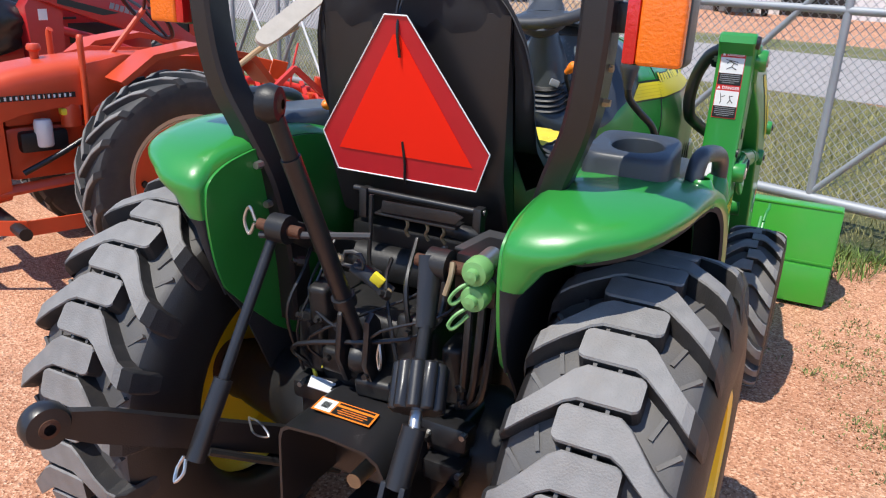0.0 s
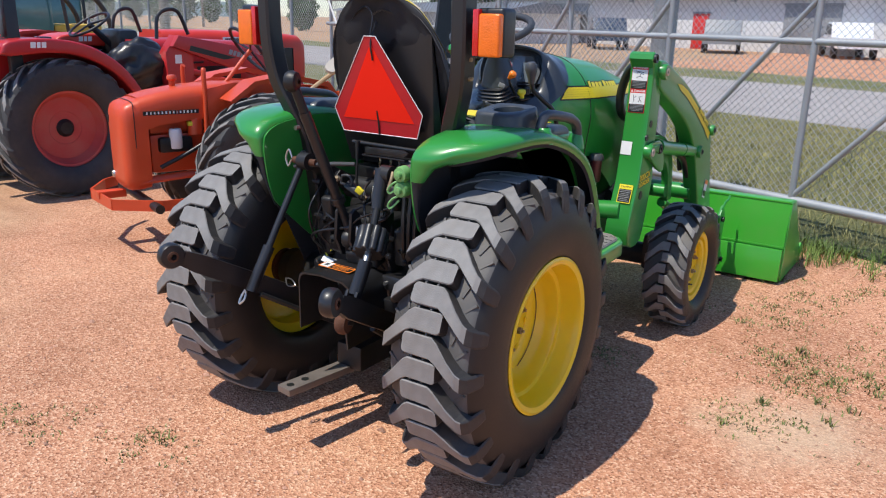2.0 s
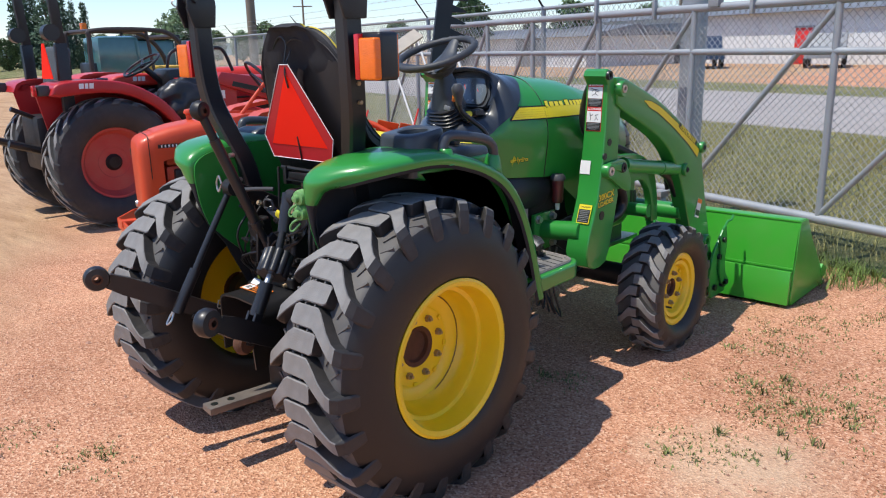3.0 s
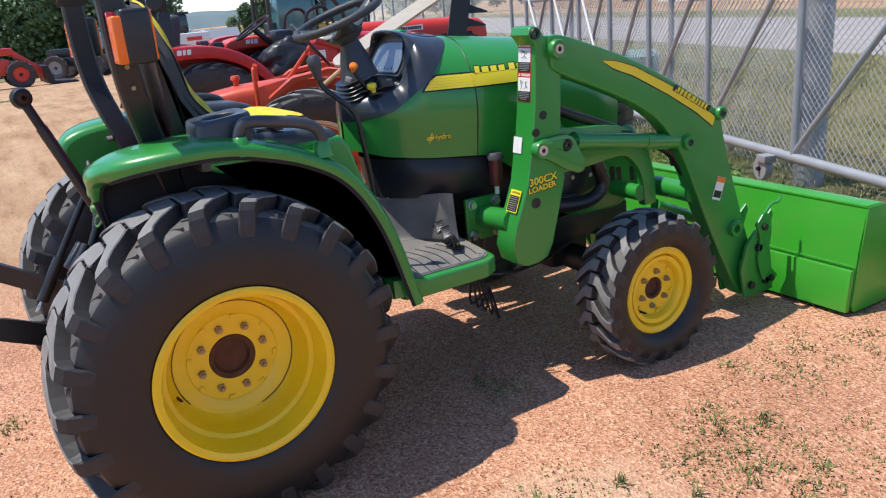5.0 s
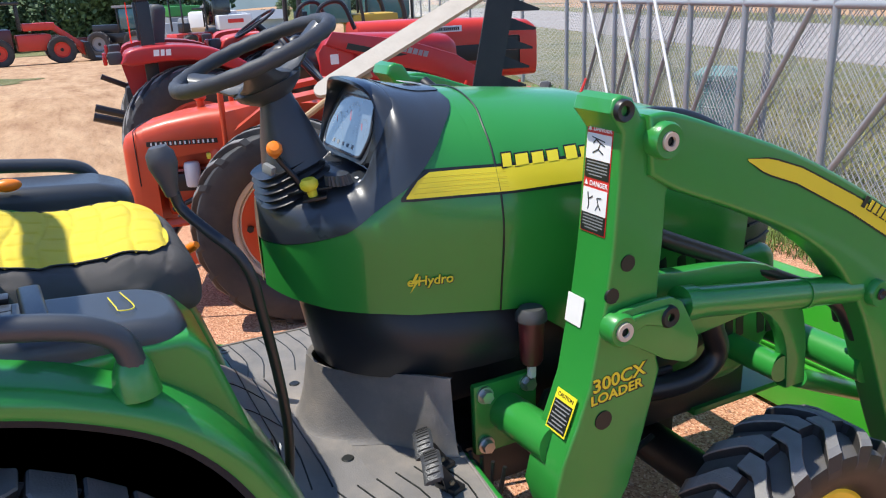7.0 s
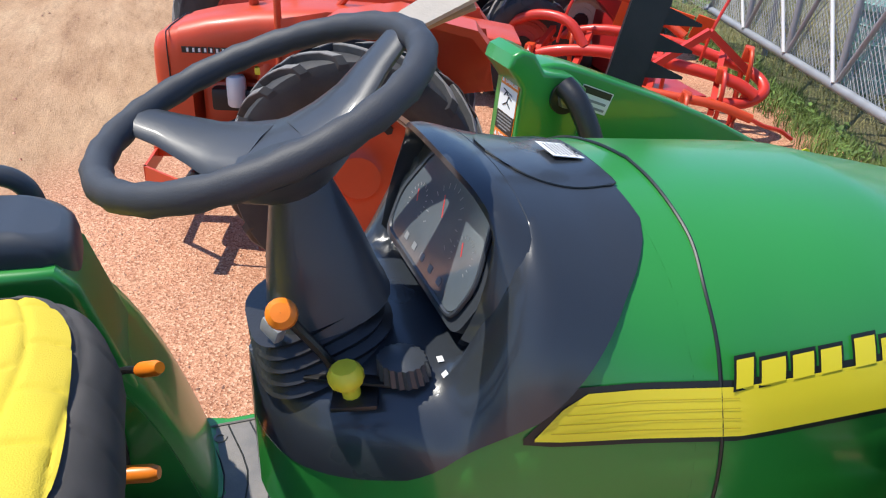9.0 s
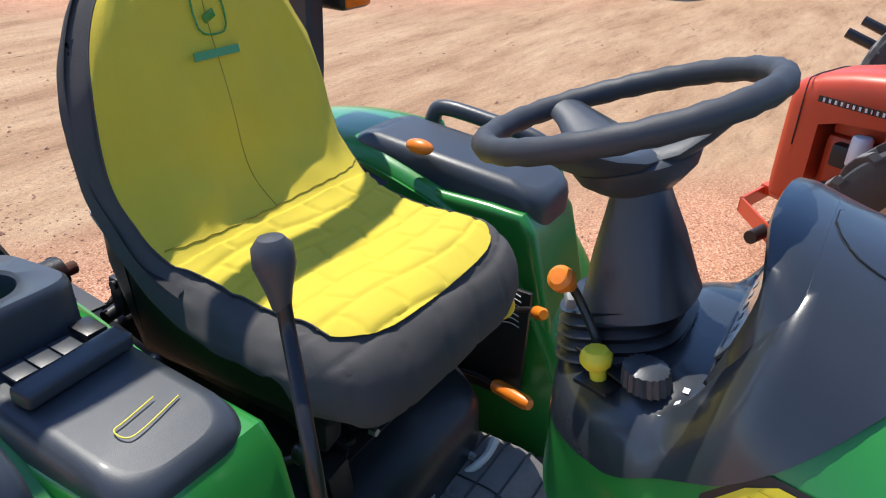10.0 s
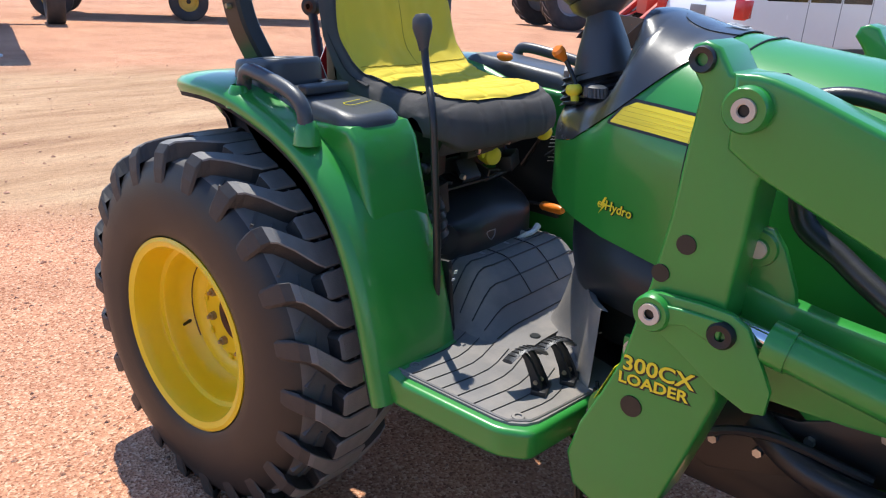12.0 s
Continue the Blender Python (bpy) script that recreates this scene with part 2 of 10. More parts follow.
def ground_build(t, b):
    co = t.nodes.new("ShaderNodeTexCoord").outputs["Object"]
    sep = t.nodes.new("ShaderNodeSeparateXYZ")
    t.links.new(co, sep.inputs[0])
    vor = t.nodes.new("ShaderNodeTexVoronoi")
    vor.inputs["Scale"].default_value = 125
    t.links.new(co, vor.inputs["Vector"])
    hsv = t.nodes.new("ShaderNodeSeparateColor")
    t.links.new(vor.outputs["Color"], hsv.inputs[0])
    grain = ramp_node(t, hsv.outputs[0], [(0.0, (0.26, 0.110, 0.060)), (0.25, (0.46, 0.218, 0.126)), (0.7, (0.57, 0.284, 0.168)), (1.0, (0.73, 0.46, 0.305))])
    drift = ramp_node(t, noise_node(t, co, 0.9, 9, 0.68), [(0.32, (0.78, 0.75, 0.73)), (0.5, (1.0, 1.0, 1.0)), (0.68, (1.16, 1.15, 1.12))])
    g = t.nodes.new("ShaderNodeMix")
    g.data_type, g.blend_type = "RGBA", "MULTIPLY"
    g.inputs["Factor"].default_value = 1
    t.links.new(grain, g.inputs["A"])
    t.links.new(drift, g.inputs["B"])
    # driven sand lane: a broad curving band beside and behind the row of machines
    stretch = t.nodes.new("ShaderNodeMapping")
    stretch.inputs["Rotation"].default_value = (0, 0, radians(28))
    stretch.inputs["Scale"].default_value = (0.30, 1.5, 1)
    t.links.new(co, stretch.inputs["Vector"])
    streak = noise_node(t, stretch.outputs[0], 1.6, 6, 0.65)
    sand = ramp_node(t, streak, [(0.3, (0.27, 0.155, 0.088)), (0.46, (0.41, 0.26, 0.150)), (0.56, (0.47, 0.31, 0.185)), (0.72, (0.55, 0.39, 0.24))])
    grit = t.nodes.new("ShaderNodeMix")
    grit.data_type, grit.blend_type = "RGBA", "MULTIPLY"
    grit.inputs["Factor"].default_value = 1
    t.links.new(sand, grit.inputs["A"])
    t.links.new(ramp_node(t, noise_node(t, co, 34, 6, 0.75), [(0.30, (0.72, 0.70, 0.68)), (0.5, (1.0, 1.0, 1.0)), (0.7, (1.2, 1.2, 1.18))]), grit.inputs["B"])
    sand = grit.outputs["Result"]
    ruts = noise_node(t, stretch.outputs[0], 7.5, 9, 0.78)
    worn = t.nodes.new("ShaderNodeMix")
    worn.data_type, worn.blend_type = "RGBA", "MULTIPLY"
    worn.inputs["Factor"].default_value = 1
    t.links.new(sand, worn.inputs["A"])
    t.links.new(ramp_node(t, ruts, [(0.34, (0.66, 0.64, 0.62)), (0.46, (0.98, 0.98, 0.98)), (0.56, (1.06, 1.06, 1.05)), (0.70, (1.2, 1.2, 1.18))]), worn.inputs["B"])
    sand = worn.outputs["Result"]
    d = math_node(t, "ADD", math_node(t, "MULTIPLY", sep.outputs[0], 0.62), math_node(t, "MULTIPLY", sep.outputs[1], 0.78))
    d = math_node(t, "ADD", d, math_node(t, "MULTIPLY", noise_node(t, co, 0.35, 5), 2.2))
    near = t.nodes.new("ShaderNodeMapRange")
    near.inputs["From Min"].default_value, near.inputs["From Max"].default_value = -0.6, -1.5
    t.links.new(d, near.inputs["Value"])
    far = t.nodes.new("ShaderNodeMapRange")
    far.inputs["From Min"].default_value, far.inputs["From Max"].default_value = -7.6, -6.2
    t.links.new(d, far.inputs["Value"])
    lane = math_node(t, "MULTIPLY", near.outputs[0], far.outputs[0])
    wide = t.nodes.new("ShaderNodeMapRange")
    wide.inputs["From Min"].default_value, wide.inputs["From Max"].default_value = -6.5, -9.0
    t.links.new(math_node(t, "ADD", sep.outputs[0], math_node(t, "MULTIPLY", noise_node(t, co, 0.3, 4), 2.0)), wide.inputs["Value"])
    open_ = t.nodes.new("ShaderNodeMapRange")
    open_.inputs["From Min"].default_value, open_.inputs["From Max"].default_value = -6.0, -3.5
    t.links.new(sep.outputs[1], open_.inputs["Value"])
    lane = math_node(t, "MAXIMUM", lane, math_node(t, "MULTIPLY", wide.outputs[0], open_.outputs[0]))
    lane = math_node(t, "MULTIPLY", lane, 0.88)
    col = mix_node(t, lane, g.outputs["Result"], sand)
    # a pale sandy spot beside the wheel tracks
    off = t.nodes.new("ShaderNodeVectorMath")
    off.operation = "DISTANCE"
    t.links.new(co, off.inputs[0])
    off.inputs[1].default_value = (1.42, 0.78, 0)
    spot = t.nodes.new("ShaderNodeMapRange")
    spot.inputs["From Min"].default_value, spot.inputs["From Max"].default_value = 0.78, 0.42
    t.links.new(math_node(t, "ADD", off.outputs["Value"], math_node(t, "MULTIPLY", noise_node(t, co, 3.5, 7, 0.7), 0.7)), spot.inputs["Value"])
    col = mix_node(t, math_node(t, "MULTIPLY", spot.outputs[0], 0.6), col, (0.60, 0.45, 0.31))
    # pale fine dust in patches
    dust = ramp_node(t, noise_node(t, co, 0.9, 8, 0.7), [(0.56, (0, 0, 0)), (0.72, (1, 1, 1))])
    col = mix_node(t, math_node(t, "MULTIPLY", dust, 0.45), col, (0.56, 0.36, 0.235))
    t.links.new(col, b.inputs["Base Color"])
    b.inputs["Roughness"].default_value = 0.95
    b.inputs["Specular IOR Level"].default_value = 0.2
    bn = t.nodes.new("ShaderNodeBump")
    bn.inputs["Strength"].default_value, bn.inputs["Distance"].default_value = 0.75, 0.007
    h = math_node(t, "ADD", vor.outputs["Distance"], math_node(t, "MULTIPLY", noise_node(t, co, 14, 6), 1.2))
    h = math_node(t, "ADD", h, math_node(t, "MULTIPLY", math_node(t, "MULTIPLY", ruts, lane), 3.0))
    t.links.new(h, bn.inputs["Height"])
    t.links.new(bn.outputs["Normal"], b.inputs["Normal"])


def grass_build(t, b):
    co = t.nodes.new("ShaderNodeTexCoord").outputs["Object"]
    a = ramp_node(t, noise_node(t, co, 0.55, 9, 0.72), [(0.34, (0.060, 0.088, 0.020)), (0.46, (0.13, 0.14, 0.042)), (0.56, (0.23, 0.19, 0.080)), (0.70, (0.38, 0.29, 0.16))])
    c = mix_node(t, 0.45, a, ramp_node(t, noise_node(t, co, 38, 5, 0.7), [(0.36, (0.03, 0.045, 0.012)), (0.5, (0.17, 0.18, 0.06)), (0.66, (0.46, 0.40, 0.20))]))
    t.links.new(c, b.inputs["Base Color"])
    b.inputs["Roughness"].default_value = 0.95
    bn = t.nodes.new("ShaderNodeBump")
    bn.inputs["Strength"].default_value, bn.inputs["Distance"].default_value = 1.0, 0.05
    t.links.new(noise_node(t, co, 30, 6, 0.7), bn.inputs["Height"])
    t.links.new(bn.outputs["Normal"], b.inputs["Normal"])


def road_build(t, b):
    co = t.nodes.new("ShaderNodeTexCoord").outputs["Object"]
    a = ramp_node(t, noise_node(t, co, 0.7, 8, 0.7), [(0.3, (0.27, 0.235, 0.215)), (0.7, (0.38, 0.335, 0.31))])
    c = mix_node(t, 0.3, a, ramp_node(t, noise_node(t, co, 90, 2), [(0.3, (0.16, 0.15, 0.14)), (0.7, (0.5, 0.48, 0.46))]))
    t.links.new(c, b.inputs["Base Color"])
    b.inputs["Roughness"].default_value = 0.9


GROUND = tex("pink_gravel_and_sand", ground_build)
GRASS = tex("dry_mown_grass", grass_build)
ROAD = tex("pale_worn_asphalt", road_build)


# ---- mesh helpers ----
def box(bm, c, s, r=(0, 0, 0), bev=0.0, seg=2):
    m = Matrix.LocRotScale(c, Euler([radians(a) for a in r]), None) @ Matrix.Diagonal((*s, 1))
    v = bmesh.ops.create_cube(bm, size=1, matrix=m)["verts"]
    if bev:
        e = list({ed for w in v for ed in w.link_edges})
        bmesh.ops.bevel(bm, geom=e, offset=bev, segments=seg, affect="EDGES", profile=0.6)
    return bm


def ring(c, u, v, r, n, ph=0.0):
    return [c + (u * math.cos(2 * math.pi * i / n + ph) + v * math.sin(2 * math.pi * i / n + ph)) * r for i in range(n)]


def skin(bm, rings, closed=True, cap=True):
    """Joins rings of points into a surface."""
    vs = [[bm.verts.new(p) for p in rg] for rg in rings]
    n = len(vs[0])
    for a, b in zip(vs, vs[1:]):
        for i in range(n if closed else n - 1):
            j = (i + 1) % n
            try:
                bm.faces.new((a[i], a[j], b[j], b[i]))
            except ValueError:
                pass
    if cap and closed:
        bm.faces.new(list(reversed(vs[0])))
        bm.faces.new(vs[-1])
    return vs


def axes(d):
    d = d.normalized()
    u = d.orthogonal().normalized()
    return u, d.cross(u)


def cyl(bm, a, b, r0, r1=None, n=16):
    a, b = Vector(a), Vector(b)
    r1 = r0 if r1 is None else r1
    u, v = axes(b - a)
    skin(bm, [ring(a, u, v, r0, n), ring(b, u, v, r1, n)])
    return bm


def curve(pts, k=6):
    """Points of a smooth curve through pts."""
    p = [Vector(q) for q in pts]
    if len(p) < 3:
        return p
    p = [2 * p[0] - p[1]] + p + [2 * p[-1] - p[-2]]
    out = []
    for i in range(1, len(p) - 2):
        for j in range(k):
            t = j / k
            a, b, c, d = p[i - 1:i + 3]
            out.append(0.5 * (2 * b + (c - a) * t + (2 * a - 5 * b + 4 * c - d) * t * t + (3 * b - a - 3 * c + d) * t ** 3))
    return out + [p[-2]]


def tube(bm, pts, r, n=8, k=6, flat=1.0):
    """A pipe along a smooth curve; r: one radius or one per given point; flat squeezes it."""
    p = curve(pts, k)
    rr = [r] * len(p) if isinstance(r, (int, float)) else [float(np.interp(i / (len(p) - 1), np.linspace(0, 1, len(r)), r)) for i in range(len(p))]
    rings = []
    u = None
    for i, q in enumerate(p):
        d = (p[min(i + 1, len(p) - 1)] - p[max(i - 1, 0)]).normalized()
        u = axes(d)[0] if u is None else (u - d * u.dot(d)).normalized()
        v = d.cross(u)
        rings.append(ring(q, u, v * flat, rr[i], n))
    skin(bm, rings)
    return bm


def prism(bm, poly, axis, a, b, bev=0.0, seg=2):
    """A flat outline pushed from a to b along an axis; the outline is in the other two axes, in order."""
    def at(p, h):
        return {"x": (h, p[0], p[1]), "y": (p[0], h, p[1]), "z": (p[0], p[1], h)}[axis]
    lo, hi = [bm.verts.new(at(p, a)) for p in poly], [bm.verts.new(at(p, b)) for p in poly]
    n = len(poly)
    f = [bm.faces.new(lo), bm.faces.new(list(reversed(hi)))]
    for i in range(n):
        f.append(bm.faces.new((lo[i], hi[i], hi[(i + 1) % n], lo[(i + 1) % n])))
    bmesh.ops.recalc_face_normals(bm, faces=f)
    if bev:
        e = list({ed for w in f[:2] for ed in w.edges})
        bmesh.ops.bevel(bm, geom=e, offset=bev, segments=seg, affect="EDGES", profile=0.6)
    return bm


def lathe(bm, prof, c=(0, 0, 0), axis="x", n=48, close=False):
    """Turns an outline of (radius, along) round an axis."""
    c = Vector(c)
    A = {"x": Vector((1, 0, 0)), "y": Vector((0, 1, 0)), "z": Vector((0, 0, 1))}[axis] if isinstance(axis, str) else Vector(axis).normalized()
    u, v = axes(A)
    prof = prof + [prof[0]] if close else prof
    rings = [ring(c + A * h, u, v, max(r, 0.0004), n) for r, h in prof]
    skin(bm, rings, True, False)
    if close:
        bmesh.ops.remove_doubles(bm, verts=bm.verts, dist=1e-5)
    return bm


def ball(bm, c, r, s=(1, 1, 1), sub=2, m=None):
    mm = Matrix.Translation(c) @ (m or Matrix.Identity(4)) @ Matrix.Diagonal((*s, 1))
    bmesh.ops.create_icosphere(bm, subdivisions=sub, radius=r, matrix=mm)
    return bm


def thing(name, label, category, at=None, group="", kind=""):
    e = new(name)
    e.empty_display_size = 0.2
    if at is not None:
        e.matrix_world = at
    return tagged(e, label, category, group, kind)


def part(name, bm, material, parent=None, label="", smooth=38):
    """Links a bmesh as ONE mesh object under a thing or under a part."""
    bmesh.ops.recalc_face_normals(bm, faces=bm.faces)
    me = bpy.data.meshes.new(name)
    bm.to_mesh(me)
    bm.free()
    for p in me.polygons:
        p.use_smooth = True
    me.set_sharp_from_angle(angle=radians(smooth))
    me.materials.append(material)
    ob = new(name, me)
    if parent is not None:
        ob.parent = parent
    return tagged(ob, label)


def setting(name, bm, material, label, category=""):
    return tagged(part(name, bm, material, None, label), "", category, "", "structure")


def B():
    return bmesh.new()


def writing(name, words, size, m, material, parent, depth=0.0012, bold=0.0, shear=0.0):
    """Words in the built-in font, as a thin mesh."""
    cu = bpy.data.curves.new(name, "FONT")
    cu.body, cu.size, cu.extrude, cu.offset, cu.shear = words, size, depth, bold, shear
    cu.align_x, cu.align_y, cu.resolution_u = "CENTER", "CENTER", 3
    tmp = bpy.data.objects.new("tmp", cu)
    me = bpy.data.meshes.new_from_object(tmp)
    bpy.data.objects.remove(tmp)
    bpy.data.curves.remove(cu)
    me.transform(m)
    me.name = name
    me.materials.clear()
    me.materials.append(material)
    ob = new(name, me)
    ob.parent = parent
    return ob


def plate(bm, c, u, v, w, h, t=0.0015):
    """A thin sheet centred at c, w along u and h along v."""
    c, u, v = Vector(c), Vector(u).normalized(), Vector(v).normalized()
    n = u.cross(v).normalized()
    p = [c + u * a * w / 2 + v * b * h / 2 for a, b in ((-1, -1), (1, -1), (1, 1), (-1, 1))]
    skin(bm, [p, [q + n * t for q in p]])
    return bm


# ---- wheels ----
def tyre_mesh(bm, R, half, rim, base_drop, flat=0.0, round_=False):
    """Bare carcass round the x axis, pressed flat at the ground."""
    r0 = R - base_drop
    prof = [(rim, -half * 0.62), (rim + 0.012, -half * 0.74), (rim + (r0 - rim) * 0.30, -half * 0.94), (rim + (r0 - rim) * 0.55, -half * 1.0), (rim + (r0 - rim) * 0.80, -half * 0.985), (rim + (r0 - rim) * 0.92, -half * 0.945), (r0 - 0.006, -half * 0.85), (r0, -half * 0.4)]
    if round_:
        prof = [(rim, -half * 0.78), (rim + 0.006, -half * 0.90), (rim + 0.018, -half * 0.955), (rim + (r0 - rim) * 0.22, -half * 0.985), (rim + (r0 - rim) * 0.45, -half * 1.0), (rim + (r0 - rim) * 0.65, -half * 0.965), (rim + (r0 - rim) * 0.82, -half * 0.89), (rim + (r0 - rim) * 0.93, -half * 0.80), (r0 - 0.006, -half * 0.70), (r0, -half * 0.35)]
    prof = prof + [(r, -h) for r, h in reversed(prof)]
    lathe(bm, prof, (0, 0, 0), "x", 72)
    if flat:
        for v in bm.verts:
            lim = -R + flat
            if v.co.z < lim:
                v.co.z = lim + (v.co.z - lim) * 0.12
    return bm


R4 = [(-0.12, 0.0, 0.072, 0.0), (0.24, 0.0, 0.076, 0.0), (0.36, 0.016, 0.068, 0.0), (0.64, 0.066, 0.062, 0.002), (0.82, 0.094, 0.066, 0.010), (0.945, 0.108, 0.074, 0.026), (0.995, 0.115, 0.074, 0.085)]
R4R = [(-0.355, 0.0, 0.050, 0.002), (-0.335, 0.0, 0.064, 0.001), (-0.29, 0.0, 0.073, 0.0), (0.22, 0.0, 0.074, 0.0), (0.33, 0.012, 0.070, 0.0), (0.56, 0.054, 0.055, 0.003), (0.72, 0.082, 0.052, 0.007), (0.80, 0.093, 0.054, 0.014), (0.875, 0.100, 0.056, 0.036), (0.925, 0.102, 0.054, 0.075), (0.945, 0.102, 0.044, 0.105)]
R1 = [(-0.06, 0.0, 0.036, 0.0), (0.30, 0.055, 0.036, 0.0), (0.65, 0.125, 0.038, 0.004), (0.90, 0.180, 0.042, 0.018), (1.0, 0.20, 0.045, 0.05)]


def tread_lugs(parent, R, half, lugs, n, base_drop, top, flank):
    """Tread bars as pieces of their own; lugs: stations (share of half width, metres round, thickness, drop)."""
    r0 = R - base_drop
    for s in (-1, 1):
        vs, fs, mi = [], [], []
        for w, off, th, drop in lugs:
            rt = R - drop
            rb = min(r0 - 0.012, rt - 0.01) - max(0, drop - 0.02) * 0.3
            for r, tk in ((rb, th * 0.56), (rt - 0.004, th * 0.46), (rt, th * 0.41), (rt, -th * 0.41), (rt - 0.004, -th * 0.46), (rb, -th * 0.56)):
                f = off / R + tk / R
                vs.append((s * w * half, -r * math.sin(f), r * math.cos(f)))
        m = len(lugs)
        for k in range(m - 1):
            for q in range(6):
                a, b = k * 6 + q, k * 6 + (q + 1) % 6
                fs.append((a, b, b + 6, a + 6) if s > 0 else (a, a + 6, b + 6, b))
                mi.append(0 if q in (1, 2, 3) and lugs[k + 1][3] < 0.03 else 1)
        fs.append(tuple(range(6)) if s < 0 else tuple(reversed(range(6))))
        fs.append(tuple(range(6 * m - 6, 6 * m)) if s > 0 else tuple(reversed(range(6 * m - 6, 6 * m))))
        mi += [1, 1]
        me = bpy.data.meshes.new("tread_lug")
        me.from_pydata(vs, [], fs)
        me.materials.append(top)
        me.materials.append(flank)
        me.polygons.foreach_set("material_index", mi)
        me.update()
        for i in range(n):
            ob = new("tread_lug", me)
            ob.parent = parent
            ob.matrix_basis = Matrix.Rotation(2 * math.pi * (i + (0.5 if s > 0 else 0)) / n, 4, "X")


def word_blocks(bm, at, u, v, widths, h, lean=0.22, t=0.0012, gap=0.22):
    """A maker's name as a row of plain slanted blocks, centred at a point."""
    at, u, v = Vector(at), Vector(u).normalized(), Vector(v).normalized()
    n = u.cross(v)
    tot = sum(widths) * h + gap * h * (len(widths) - 1)
    x = -tot / 2
    for w in widths:
        if w > 0:
            q = [(x, -h / 2), (x + w * h, -h / 2), (x + w * h, h / 2), (x, h / 2)]
            p = [at + u * (a + b * lean) + v * b for a, b in q]
            skin(bm, [p, [c + n * t for c in p]])
        x += (abs(w) + gap) * h
    return bm


NAME9 = (0.5, 0.75, 0.7, 0.75, 0.12, 0.75, 0.55, 0.55, 0.7, 0.55)
def dish_rim(bm, rim, face, disc, hub, back):
    """Rim round x: outer flange at face, disc plate at disc, barrel back to back."""
    if face - disc > 0.12:
        lathe(bm, [(rim - 0.012, face - 0.016), (rim + 0.006, face - 0.012), (rim + 0.008, face - 0.002), (rim - 0.002, face + 0.002), (rim - 0.018, face - 0.004), (rim - 0.026, face - 0.03), (rim - 0.030, face - 0.070), (rim - 0.033, face - 0.078), (rim - 0.047, face - 0.082), (rim - 0.050, face - 0.088), (rim - 0.055, disc + 0.055), (rim - 0.064, disc + 0.030), (rim - 0.080, disc + 0.013), (hub + 0.075, disc + 0.007), (hub + 0.068, disc), (hub, disc), (hub, disc - 0.012), (rim - 0.055, disc - 0.010), (rim - 0.035, disc - 0.02), (rim - 0.03, back + 0.02), (rim + 0.004, back)], (0, 0, 0), "x", 72)
        return bm
    lathe(bm, [(rim - 0.012, face - 0.016), (rim + 0.006, face - 0.012), (rim + 0.008, face - 0.002), (rim - 0.002, face + 0.002), (rim - 0.022, face - 0.004), (rim - 0.030, face - 0.03), (rim - 0.034, (face + disc) / 2 + 0.01), (rim - 0.052, disc + 0.028), (rim - 0.062, disc + 0.012), (hub + 0.07, disc + 0.006), (hub + 0.065, disc), (hub, disc), (hub, disc - 0.012), (rim - 0.055, disc - 0.010), (rim - 0.035, disc - 0.02), (rim - 0.03, back + 0.02), (rim + 0.004, back)], (0, 0, 0), "x", 64)
    return bm


# ---- the green tractor: x right, y ahead, rear axle above the origin ----
def ip(v, xs, ys):
    return float(np.interp(v, xs, ys))


AXR, AXF = (-0.012, 0.505), (1.72, 0.312)
tractor = thing("compact_tractor", "green compact tractor with yellow wheels and front loader on gravel", "tractor")


